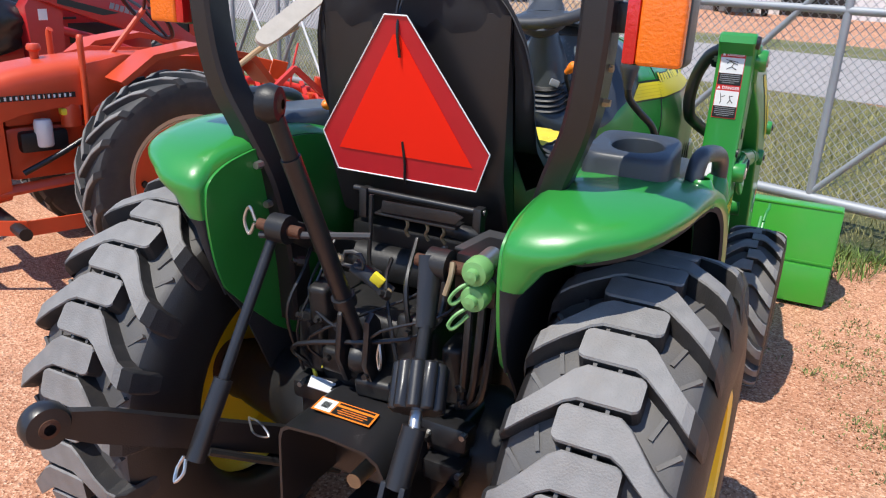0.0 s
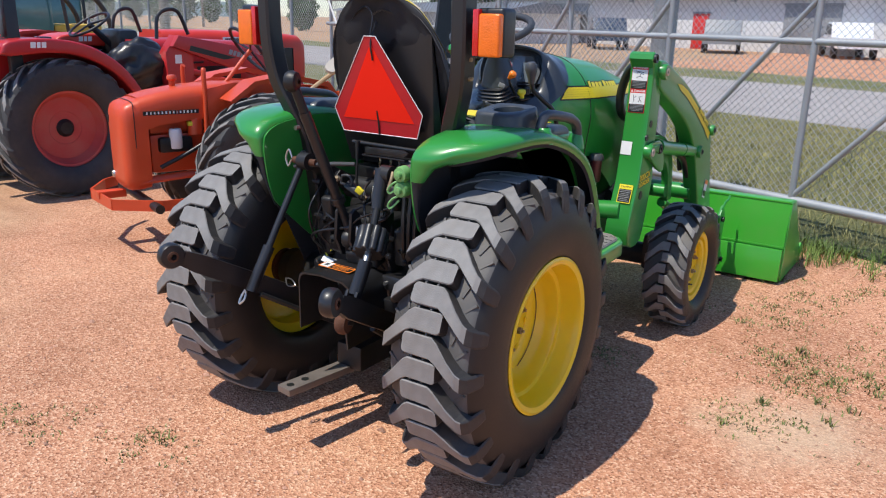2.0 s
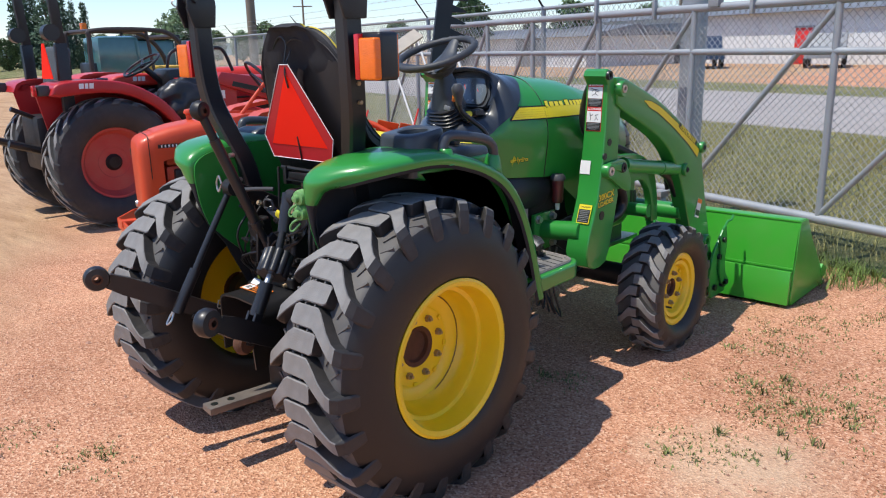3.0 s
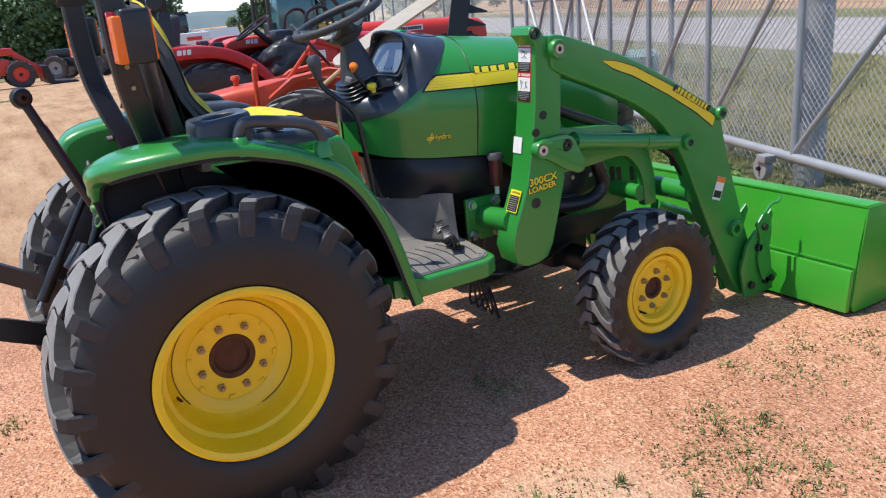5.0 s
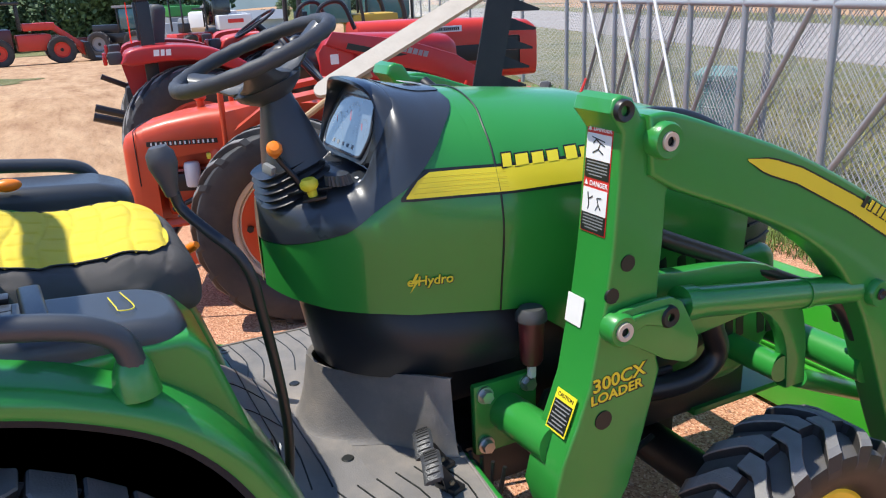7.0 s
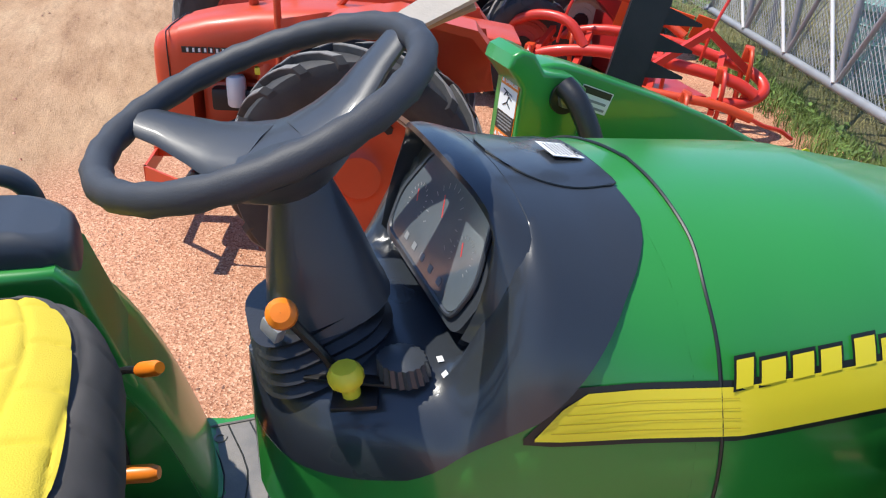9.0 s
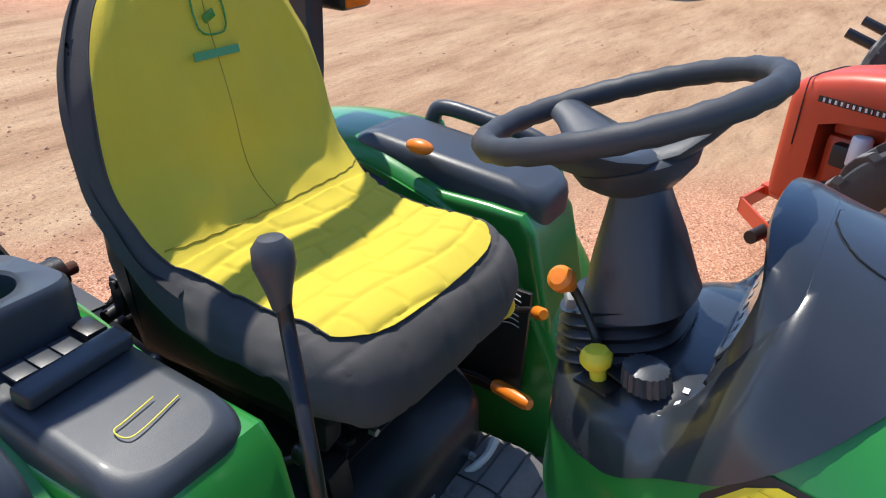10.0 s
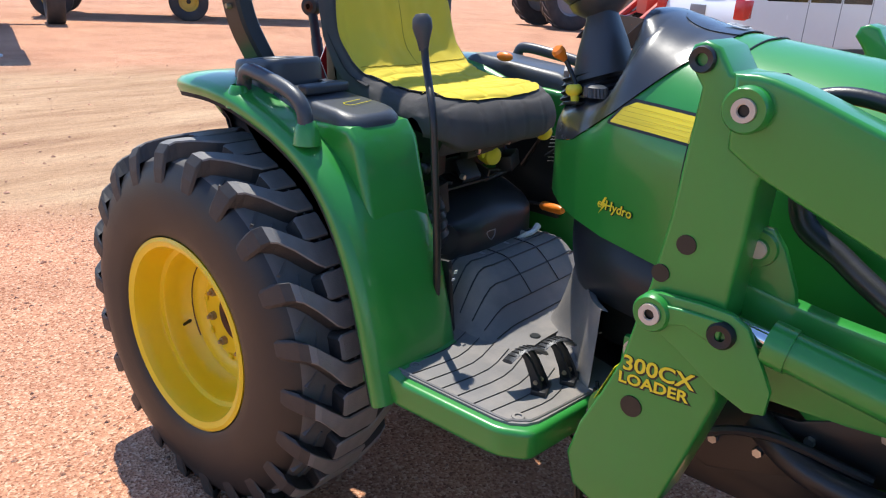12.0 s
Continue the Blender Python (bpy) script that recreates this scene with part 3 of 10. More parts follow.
def add_wheel(name, side, x, yz, R, half, rim, face, disc, hub, back, n, drop, lugs, bolts, boltr, holes, flat, label, round_=False, phase=0.0):
    w = new(name)
    w.parent = tractor
    tagged(w, label)
    w.matrix_basis = Matrix.Translation((side * x, yz[0], yz[1])) @ Matrix.Diagonal((side, 1, 1, 1))
    part("tyre", tyre_mesh(B(), R, half, rim, drop, flat, round_), RUBBER, w, "black lugged industrial tyre, dusty")
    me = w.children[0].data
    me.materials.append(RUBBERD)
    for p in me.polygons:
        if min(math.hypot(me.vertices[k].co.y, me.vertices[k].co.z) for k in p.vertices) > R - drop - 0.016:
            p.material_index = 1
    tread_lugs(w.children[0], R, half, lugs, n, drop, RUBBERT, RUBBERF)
    if round_:
        bm = B()
        for i in range(2 * n):
            a = 2 * math.pi * (i + 0.5) / (2 * n)
            rot = Matrix.Rotation(a, 4, "X")
            for x in (-0.030, 0.014):
                c = rot @ Vector((x, 0, R - 0.022))
                box(bm, c, (0.007, 0.030, 0.026), (math.degrees(a), 0, 0))
            if i % 2 == 0:
                for s_ in (1, -1):
                    for w_, off, sh, lean, dr in ((0.52, 0.048, 0.40, 20, 0.004), (0.68, 0.068, 0.60, 48, 0.009)):
                        f_ = 2 * math.pi * (i / 2 + sh + (0.5 if s_ > 0 else 0.0)) / n + off / R
                        m_ = Matrix.Rotation(f_, 4, "X") @ Matrix.Translation((s_ * w_ * half, 0, R - drop - dr)) @ Matrix.Rotation(radians(-s_ * lean), 4, "Z") @ Matrix.Diagonal((0.008, 0.044, 0.012, 1))
                        bmesh.ops.create_cube(bm, size=1.0, matrix=m_)
        tagged(part("tread_tie_bar", bm, RUBBERD, w.children[0]), kind="stuff")
    for ob in w.children[0].children:
        ob.matrix_basis = Matrix.Rotation(radians(phase), 4, "X") @ ob.matrix_basis
    bm = dish_rim(B(), rim, face, disc, hub, back)
    for k in range(bolts):
        a = 2 * math.pi * (k + 0.35) / bolts
        box(bm, (disc + 0.004, (boltr + 0.03) * math.cos(a + 0.35), (boltr + 0.03) * math.sin(a + 0.35)), (0.006, 0.014, 0.02), (math.degrees(a + 0.35), 0, 0), 0.002)
    part("rim", bm, YELLOW, w, "yellow painted steel rim")
    bm = B()
    lathe(bm, [(0.0, disc - 0.020), (hub * 0.72, disc - 0.018), (hub * 0.78, disc - 0.004), (hub * 0.97, disc + 0.002), (hub * 0.99, disc - 0.03)], (0, 0, 0), "x", 32)
    part("hub", bm, RUST, w, "rusty brown hub centre")
    for k in range(bolts):
        a = 2 * math.pi * (k + 0.35) / bolts
        c = Vector((disc, boltr * math.cos(a), boltr * math.sin(a)))
        bm = B()
        cyl(bm, c, c + Vector((0.014, 0, 0)), 0.0135, 0.0125, 6)
        cyl(bm, c + Vector((0.014, 0, 0)), c + Vector((0.024, 0, 0)), 0.007, 0.006, 8)
        part("wheel_bolt", bm, ZINC, w, "dull zinc wheel bolt")
    for k in range(holes):
        a = 2 * math.pi * (k + 0.18) / holes
        c = Vector((disc - 0.004 + 0.009, (hub + 0.115) * math.cos(a), (hub + 0.115) * math.sin(a)))
        bm = B()
        cyl(bm, c, c + Vector((0.0015, 0, 0)), 0.009, None, 14)
        part("disc_hole", bm, DECALK, w)
    bm = B()
    cyl(bm, (disc + 0.02, -(rim - 0.075), -0.07), (disc + 0.055, -(rim - 0.085), -0.072), 0.006, 0.004, 8)
    part("valve_stem", bm, BLACKP, w)
    if face - disc > 0.12:
        bm = B()
        tube(bm, [(disc + 0.0165, (rim - 0.078) * math.cos(a), (rim - 0.078) * math.sin(a)) for a in [radians(-70 + 15 * k) for k in range(20)]], 0.0018, 5, 2)
        part("disc_seam", bm, RUST, w, "dark seam between disc and rim")
    return w


for sd, lab in ((1, "large rear wheel with black tyre and yellow rim"), (-1, "large rear wheel with black tyre and yellow rim")):
    add_wheel("rear_wheel", sd, 0.565, AXR, 0.540, 0.180, 0.270, 0.171, -0.003, 0.075, -0.12, 22, 0.044, R4R, 8, 0.106, 3, 0.035, lab, True, 5.0 if sd > 0 else 6.2)
for sd in (1, -1):
    add_wheel("front_wheel", sd, 0.645, AXF, 0.325, 0.112, 0.180, 0.078, 0.036, 0.048, -0.08, 18, 0.028, [(a, b * 0.72, c * 0.70, d * 0.62) for a, b, c, d in R4], 6, 0.075, 0, 0.014, "small front wheel with lugged tyre and yellow rim")

# hood and dash cowl: one set of sections, parted along the cowl's lower edge
HY = [0.695, 0.699, 0.710, 0.726, 0.75, 0.785, 0.855, 0.95, 1.16, 1.40, 1.78, 1.95, 2.04, 2.10, 2.13]
HW = [0.010, 0.040, 0.080, 0.115, 0.145, 0.176, 0.222, 0.262, 0.318, 0.335, 0.322, 0.292, 0.250, 0.17, 0.05]


def hood_w(y):
    return ip(y, HY, HW)


def hood_top(y):
    return ip(y, [0.95, 1.0, 1.06, 1.2, 1.5, 1.8, 1.95, 2.04, 2.10, 2.13], [1.430, 1.416, 1.403, 1.388, 1.358, 1.285, 1.19, 1.12, 1.05, 0.98])


def sstep(a, b, v):
    t = min(1, max(0, (v - a) / (b - a)))
    return t * t * (3 - 2 * t)


def cowl_top(x, y):
    """Height of the dash: a shelf round the column, then the slope of the gauges up to the visor."""
    shelf = 1.195 + 0.05 * sstep(0.70, 0.86, y)
    s = sstep(0.125, 0.17, abs(x))
    rise = sstep(0.925 - 0.060 * s, 0.970 + 0.005 * s, y)
    return shelf + (hood_top(max(y, 0.95)) - shelf) * rise


def hood_bottom(y):
    return ip(y, [0.69, 0.80, 0.95, 1.20, 1.30, 1.5, 2.0, 2.27], [0.995, 0.962, 0.942, 0.922, 0.85, 0.70, 0.66, 0.72])


def section(y):
    """Half a section of the hood from its lower edge to the crown."""
    w = hood_w(y)
    zc = ip(y, [0.69, 0.95, 1.2, 2.0, 2.27], [1.11, 1.115, 1.11, 1.0, 0.9])
    pts = [(w * ip(k / 8, [0, 1], [0.93, 1.0]), hood_bottom(y) + (zc - hood_bottom(y)) * k / 8) for k in range(8)]
    for k in range(33):
        a = math.pi / 2 * k / 32
        ex = ip(y, [0.75, 0.86, 1.05, 1.35], [0.76, 0.68, 0.88, 0.88])
        x = w * max(math.cos(a), 0) ** ex
        top = cowl_top(x, y) if y < 1.2 else hood_top(y)
        pts.append((x, zc + (top - zc) * math.sin(a) ** (ex + 0.04)))
    return pts


def edge_z(y):
    """Height of the seam between green hood and dark cowl."""
    return ip(y, [0.69, 0.77, 0.83, 0.90, 0.95, 0.99, 1.03, 1.06, 1.09, 1.108, 1.122, 1.132], [1.10, 1.12, 1.138, 1.19, 1.226, 1.262, 1.302, 1.332, 1.356, 1.370, 1.384, 1.5])


def resample(pts, n):
    d = [0.0]
    for a, b in zip(pts, pts[1:]):
        d.append(d[-1] + math.dist(a, b))
    return [(ip(d[-1] * i / (n - 1), d, [p[0] for p in pts]), ip(d[-1] * i / (n - 1), d, [p[1] for p in pts])) for i in range(n)]


def cut(pts, z):
    """Parts a rising curve at height z."""
    for i, (a, b) in enumerate(zip(pts, pts[1:])):
        if b[1] >= z > a[1]:
            t = (z - a[1]) / (b[1] - a[1])
            m = (a[0] + (b[0] - a[0]) * t, z)
            return pts[:i + 1] + [m], [m] + pts[i + 1:]
    return pts, None


def both(half, y):
    return [(x, y, z) for x, z in half] + [(-x, y, z) for x, z in reversed(half[:-1])]


bmg, bmk = B(), B()
ys = [0.695, 0.698, 0.702, 0.707, 0.714, 0.722] + [0.731 + 0.012 * i for i in range(38)]
rg, rk = [], []
for y in ys:
    lo, hi = cut(section(y), edge_z(y))
    if hi is None or len(hi) < 3:
        break
    rg.append((y, resample(lo, 22)))
    rk.append(both(resample([(x * 1.012 + 0.0015, z + 0.002) for x, z in hi], 30), y))
skin(bmk, rk, False, False)
bmk.faces.new([bmk.verts.new(p) for p in reversed(rk[0])])
part("dash_cowl", bmk, COWLK, tractor, "black moulded dash cowl", 50)
for s in (1, -1):
    skin(bmg, [[(s * x, y, z) for x, z in h] for y, h in rg], False, False)
last = rg[-1][0]
front = [last] + [last + 0.012 + (1.886 - last - 0.012) * i / 30 for i in range(31)]
skin(bmg, [both(resample(section(y), 34), y) for y in front], False, False)
nose = [1.886 + 0.244 * i / 12 for i in range(13)]
skin(bmg, [[p for p in both(resample(section(y), 34), y)][20:47] for y in nose], False, False)
part("hood", bmg, GREEN, tractor, "glossy green engine hood", 45)
bm = B()
skin(bm, [[(x * 0.975, y + 0.002, z) for x, y, z in both(resample(section(y), 34), y)] for y in nose], False, False)
part("grille_shell", bm, BLACKP, tractor, "black grille shell round the nose")
for sd in (1, -1):
    for k in range(7):
        st = B()
        tube(st, [(sd * (ip(0.74 + 0.05 * k, [p[1] for p in section(y)[:30]], [p[0] for p in section(y)[:30]]) * 0.975 + 0.002), y, 0.74 + 0.05 * k) for y in (1.90, 1.94, 1.98, 2.03)], 0.005, 6, 2)
        part("grille_bar", st, IRON, tractor)


def hood_x(y, z):
    s = section(y)
    return ip(z, [p[1] for p in s[:30]], [p[0] for p in s[:30]])


def hood_strip(bm, top, low, y0, y1, n=24, off=0.002, side=1):
    """A decal laid on the hood's side between two height functions."""
    rows = []
    for i in range(n + 1):
        y = y0 + (y1 - y0) * i / n
        a, b = low(y), top(y)
        rows.append([(side * (hood_x(y, a + (b - a) * k / 3) + off), y, a + (b - a) * k / 3) for k in range(4)])
    skin(bm, rows, False, False)


for sd in (1, -1):
    st = B()
    hood_strip(st, lambda y: min(1.262 - 0.028 * (y - 0.95), 1.206 + (y - 0.935) * 1.2, 1.186 + (1.875 - y) * 0.6), lambda y: 1.199 - 0.02 * (y - 0.95), 0.935, 1.872, 34, 0.0025, sd)
    part("stripe_outline", st, DECALK, tractor)
    st = B()
    hood_strip(st, lambda y: min(1.256 - 0.028 * (y - 0.95), 1.208 + (y - 0.945) * 1.2, 1.189 + (1.866 - y) * 0.55), lambda y: 1.205 - 0.02 * (y - 0.95), 0.945, 1.864, 34, 0.0035, sd)
    part("side_stripe", st, DECALY, tractor, "yellow side stripe decal")
    st = B()
    for k in range(4):
        hood_strip(st, lambda y: 1.2155 + 0.010 * k - 0.024 * (y - 0.95), lambda y: 1.2145 + 0.010 * k - 0.024 * (y - 0.95), 0.96 + 0.008 * k, 1.16, 8, 0.0042, sd)
    part("stripe_line", st, mat("stripe_line_ochre", (0.55, 0.42, 0.02), 0.5), tractor)
    # maker's mark, as plain slanted blocks
    for grow, off, mt, nm in ((0.0030, 0.0032, DECALK, "maker_mark_shadow"), (0.0, 0.0046, DECALY, "maker_mark")):
        st = B()
        y = 1.156
        for k, w in enumerate((0.022, 0.032, 0.029, 0.029, 0, 0.030, 0.022, 0.022, 0.027, 0.022)):
            zt, zl = 1.270 - 0.03 * (y - 1.17) + (0.004 if k in (0, 5) else 0) + grow, 1.249 - 0.03 * (y - 1.17) - grow
            if w:
                rows = []
                for q in range(3):
                    zz = zl + (zt - zl) * q / 2
                    rows.append([(sd * (hood_x(y + 0.02, zz) + off), y + e + 0.25 * (zz - zl), zz) for e in (-grow, w + grow)])
                skin(st, rows, False, False)
            y += w + 0.010
        tagged(part(nm, st, mt, tractor), "yellow maker's mark on the hood" if mt is DECALY else "", kind="stuff")
    # panel gap
    st = B()
    tube(st, [(sd * (hood_x(1.142, z) + 0.001), 1.142 + 0.012 * (z > 1.25) * (z - 1.25) / 0.1, z) for z in (0.928, 1.0, 1.1, 1.18, 1.24, 1.29, 1.33)] + [(sd * q, 1.16 + 0.02 * (1 - q / 0.2), ip(q, [p[0] for p in reversed(section(1.165))], [p[1] for p in reversed(section(1.165))]) + 0.001) for q in (0.17, 0.12, 0.06, 0.0)], 0.0022, 6)
    part("panel_gap", st, DECALK, tractor)
    # louvres
    for k in range(5):
        st = B()
        y = 1.58 + 0.066 * k
        prism(st, [(y - 0.018, 0.99 - 0.02 * k), (y + 0.012, 1.0 - 0.02 * k), (y + 0.03, 0.86 - 0.012 * k), (y + 0.004, 0.85 - 0.012 * k)], "x", sd * (hood_x(y, 0.92) - 0.004), sd * (hood_x(y, 0.92) + 0.003), 0.003)
        part("louvre", st, DECALK, tractor)
    m = Matrix(((0, 0, sd, sd * (hood_x(0.985, 1.02) + 0.004)), (sd, 0, 0, 0.985), (0, 1, 0, 1.022), (0, 0, 0, 1)))
    tilt = Matrix.Rotation(math.atan2(-(hood_x(1.03, 1.02) - hood_x(0.94, 1.02)), 0.09) * sd, 4, "Z")
    m = Matrix.Translation(m.translation) @ tilt @ Matrix.Translation(-m.translation) @ m
    st = B()
    skin(st, [[m @ Vector((a, b, e)) for a, b in ((-0.030, 0.018), (-0.042, -0.004), (-0.034, -0.004), (-0.044, -0.024), (-0.022, 0.004), (-0.031, 0.004), (-0.024, 0.018))] for e in (0.0, 0.001)])
    part("lightning_mark", st, DECALY, tractor)
    writing("lettering_outline", "e Hydro", 0.030, Matrix.Translation((0, 0.001 * sd, -0.001)) @ m, DECALK, tractor, 0.0003, 0.0016, 0.1)
    writing("model_lettering", "e Hydro", 0.030, m, DECALY, tractor, 0.0009, 0.0005, 0.1)
    m2 = Matrix(((0, 0, sd, sd * (hood_x(1.70, 1.235) + 0.006)), (sd, 0, 0, 1.70), (0, 1, 0, 1.240), (0, 0, 0, 1)))
    writing("number_lettering", "3320", 0.060, m2, DECALY, tractor, 0.001, 0.001, 0.1)

# lid on the cowl with a notice
bm = B()
rows = []
for i in range(15):
    y = 0.975 + 0.143 * i / 14
    w = 0.082 * (1 - (max(0, 1.05 - y) / 0.0765) ** 2.2) ** 0.5 if y < 1.05 else 0.082 - 0.25 * max(0, y - 1.085)
    rows.append([(w * (k / 6 - 1), y, 0) for k in range(13)])
rows = [[(x, y, ip(abs(x), [p[0] for p in reversed(section(y))], [p[1] for p in reversed(section(y))]) + 0.0045) for x, y, _ in r] for r in rows]
skin(bm, rows, False, False)
part("cowl_lid", bm, COWLK, tractor, "black lid on the dash cowl")
bm = B()
rim = [r[0] for r in rows] + [rows[-1][k] for k in range(1, 13)] + [r[-1] for r in reversed(rows[:-1])]
tube(bm, [Vector(p) + Vector((0, 0, -0.001)) for p in rim[::2]], 0.0013, 5, 2)
part("lid_gap", bm, DECALK, tractor)


def on_cowl(x, y, lift=0.008):
    s = list(reversed(section(y)))
    return Vector((x, y, ip(abs(x), [p[0] for p in s], [p[1] for p in s]) + lift))


def flat_label(at, u, v, w, h, base, bars, parent, name="notice_label"):
    """A printed label: a sheet with darker or lighter bars of writing on it."""
    lab = part(name, plate(B(), at, u, v, w, h, 0.001), base, parent)
    U, V = Vector(u).normalized(), Vector(v).normalized()
    N = U.cross(V).normalized()
    for a, b, ww, hh, mt in bars:
        part("label_bar", plate(B(), Vector(at) + U * a * w + V * b * h + N * 0.0012, u, v, ww * w, hh * h, 0.0006), mt, lab)
    return lab


nl = flat_label(on_cowl(-0.008, 1.086, 0.0078), (1, 0, 0), (0, 1, -0.18), 0.050, 0.044, DECALW, [(0, 0.30 - 0.13 * k, 0.84 - 0.1 * (k % 2), 0.045, GREYP) for k in range(6)], tractor)
wn_ = on_cowl(-0.008, 1.1025, 0.0096)
writing("notice_word", "NOTICE", 0.0105, Matrix(((1, 0, 0, wn_.x), (0, 0.98, 0.18, wn_.y), (0, -0.18, 0.98, wn_.z), (0, 0, 0, 1))), DECALK, nl, 0.0003, 0.0002)
part("key_switch", box(B(), (0.075, 0.715, 1.268), (0.028, 0.014, 0.020), (0, 20, 30), 0.004), GREYP, tractor, "grey key switch")
# gauge cluster under the visor
gp, gq = Vector((0, 0.908, 1.257)), Vector((0, 0.967, 1.380))
gd = (gq - gp).normalized()
gn = Vector((0, -gd.z, gd.y))


def gauge_plate(bm, out, lo, hi):
    skin(bm, [[gp + gd * b + gn * e + Vector((a, 0, 0)) for a, b in out] for e in (lo, hi)])
    return bm


def rounded(out, r, k=4):
    """Rounds the corners of an outline."""
    pts = []
    for q in range(len(out)):
        a, b, c = (Vector(out[q - 1]), Vector(out[q]), Vector(out[(q + 1) % len(out)]))
        p0, p1 = b + (a - b).normalized() * r, b + (c - b).normalized() * r
        pts += [tuple(p0.lerp(b, t).lerp(b.lerp(p1, t), t)) for t in [m / k for m in range(k + 1)]]
    return pts


GOUT = [(-0.135, 0.0), (0.135, 0.0), (0.150, 0.06), (0.105, 0.150), (-0.105, 0.150), (-0.150, 0.06)]
part("gauge_surround", gauge_plate(B(), rounded(GOUT, 0.02), -0.05, 0.008), PLASTIC, tractor)
# visor: an arched lip standing out over the gauges
lip_ = [(0.150, 0.902, 1.268), (0.162, 0.918, 1.325), (0.152, 0.932, 1.388), (0.122, 0.926, 1.417), (0.070, 0.917, 1.431), (0.0, 0.914, 1.435)]
lip_ = [tuple(p) for p in curve(lip_ + [(-x, y, z) for x, y, z in reversed(lip_[:-1])], 4)]
bm = B()
vis = [[Vector((x * 0.93, y + 0.050, z - 0.020)) for x, y, z in lip_], [Vector((x * 0.975, y + 0.004, z - 0.012)) for x, y, z in lip_], [Vector((x * 0.99, y - 0.002, z - 0.006)) for x, y, z in lip_], [Vector(p) for p in lip_]]
for f_, up in ((0.25, 0.004), (0.6, 0.003), (1.0, -0.002)):
    row = []
    for x, y, z in lip_:
        a = ip(z, [1.268, 1.40, 1.43], [0.222, 0.185, 0.10]) * abs(x) / max(0.07, abs(x)) if abs(x) < 0.07 else ip(z, [1.268, 1.325, 1.388, 1.417, 1.431], [0.216, 0.212, 0.186, 0.140, 0.075])
        e = on_cowl(math.copysign(a, x) if abs(x) >= 0.07 else x * 1.07, 0.99, 0.002)
        e = Vector((e.x, ip(z, [1.268, 1.40], [0.93, 0.99]), e.z if z > 1.38 else ip(z, [1.268, 1.38], [1.262, e.z])))
        row.append(Vector((x, y, z)).lerp(e, f_) + Vector((0, 0, up)))
    vis.append(row)
skin(bm, vis, False, False)
part("gauge_visor", bm, COWLK, tractor, "moulded visor over the gauges", 60)
# panel base colour lightened to grey-blue to stand for reflected sky, plus a dust film
panel = part("gauge_panel", gauge_plate(B(), rounded([(-0.115, 0.014), (0.115, 0.014), (0.128, 0.062), (0.092, 0.138), (-0.092, 0.138), (-0.128, 0.062)], 0.018), 0.010, 0.0125), mat("sky_reflecting_gauge_glass", (0.10, 0.125, 0.145), 0.10, 0, 0.25, 14, coat=1.0, dirt=0.3, dirtcol=(0.20, 0.21, 0.21)), tractor, "glossy gauge panel with dials")
bm = B()
o = rounded([(-0.118, 0.011), (0.118, 0.011), (0.131, 0.062), (0.094, 0.141), (-0.094, 0.141), (-0.131, 0.062)], 0.018)
tube(bm, [gp + gd * b + gn * 0.012 + Vector((a, 0, 0)) for a, b in o + o[:1]], 0.003, 6, 1)
part("gauge_bezel", bm, PLASTIC, panel)
for gx, gb, gr in ((-0.078, 0.070, 0.024), (0.0, 0.082, 0.042), (0.078, 0.070, 0.024)):
    bm = B()
    c = gp + gd * gb + gn * 0.0128 + Vector((gx, 0, 0))
    u, v = Vector((1, 0, 0)), gd
    for k in range(14):
        a = math.radians(-30 + 240 * k / 13)
        d = u * math.cos(a) + v * math.sin(a)
        plate(bm, c + d * gr, d, d.cross(gn), gr * 0.16, 0.0011, 0.0004)
    tagged(part("dial_mark", bm, GREYP, panel), kind="stuff")
    bm = B()
    plate(bm, c + v * gr * 0.3 - u * gr * 0.25, (-0.6, gd.y * 0.8, gd.z * 0.8), (0.8, gd.y * 0.6, gd.z * 0.6), gr * 0.7, 0.002, 0.0008)
    part("needle", bm, DECALR, panel)
for k in range(5):
    part("warning_symbol", plate(B(), gp + gd * 0.028 + gn * 0.0128 + Vector((-0.06 + 0.03 * k, 0, 0)), (1, 0, 0), gd, 0.011, 0.009, 0.0004), GREYP, panel)
# steering: column, boot, wheel
SW = Vector((0.008, 0.726, 1.498))
sn = Vector((0, -math.sin(0.36), math.cos(0.36)))
su = Vector((1, 0, 0))
sv = sn.cross(su)
col = new("steering_column")
col.parent = tractor
bm = B()
base, top = Vector((0.018, 0.786, 1.262)), Vector((0.016, 0.760, 1.412))
rings = []
for t, rx, ry in ((0, 0.078, 0.074), (0.10, 0.074, 0.069), (0.5, 0.058, 0.055), (0.85, 0.040, 0.039), (1.0, 0.033, 0.033)):
    c = base.lerp(top, t)
    rings.append([c + su * rx * math.copysign(abs(math.cos(a)) ** 0.7, math.cos(a)) + sv * ry * math.copysign(abs(math.sin(a)) ** 0.7, math.sin(a)) for a in [2 * math.pi * k / 24 for k in range(24)]])
skin(bm, rings)
part("column_cover", bm, PLASTIC, col)
bm = B()
rings = []
for k in range(9):
    g_ = (0.0 if k % 2 else 0.007) - 0.0022 * k
    c = base + Vector((0, -0.004, -0.050)) + sn * 0.0075 * k
    rings.append([c + su * (0.086 + g_) * math.copysign(abs(math.cos(a)) ** 0.62, math.cos(a)) + sv * (0.082 + g_) * math.copysign(abs(math.sin(a)) ** 0.62, math.sin(a)) for a in [2 * math.pi * q / 32 for q in range(32)]])
skin(bm, rings)
part("column_boot", bm, BLACKP, col, "ribbed rubber boot")
bm = B()
rings = []
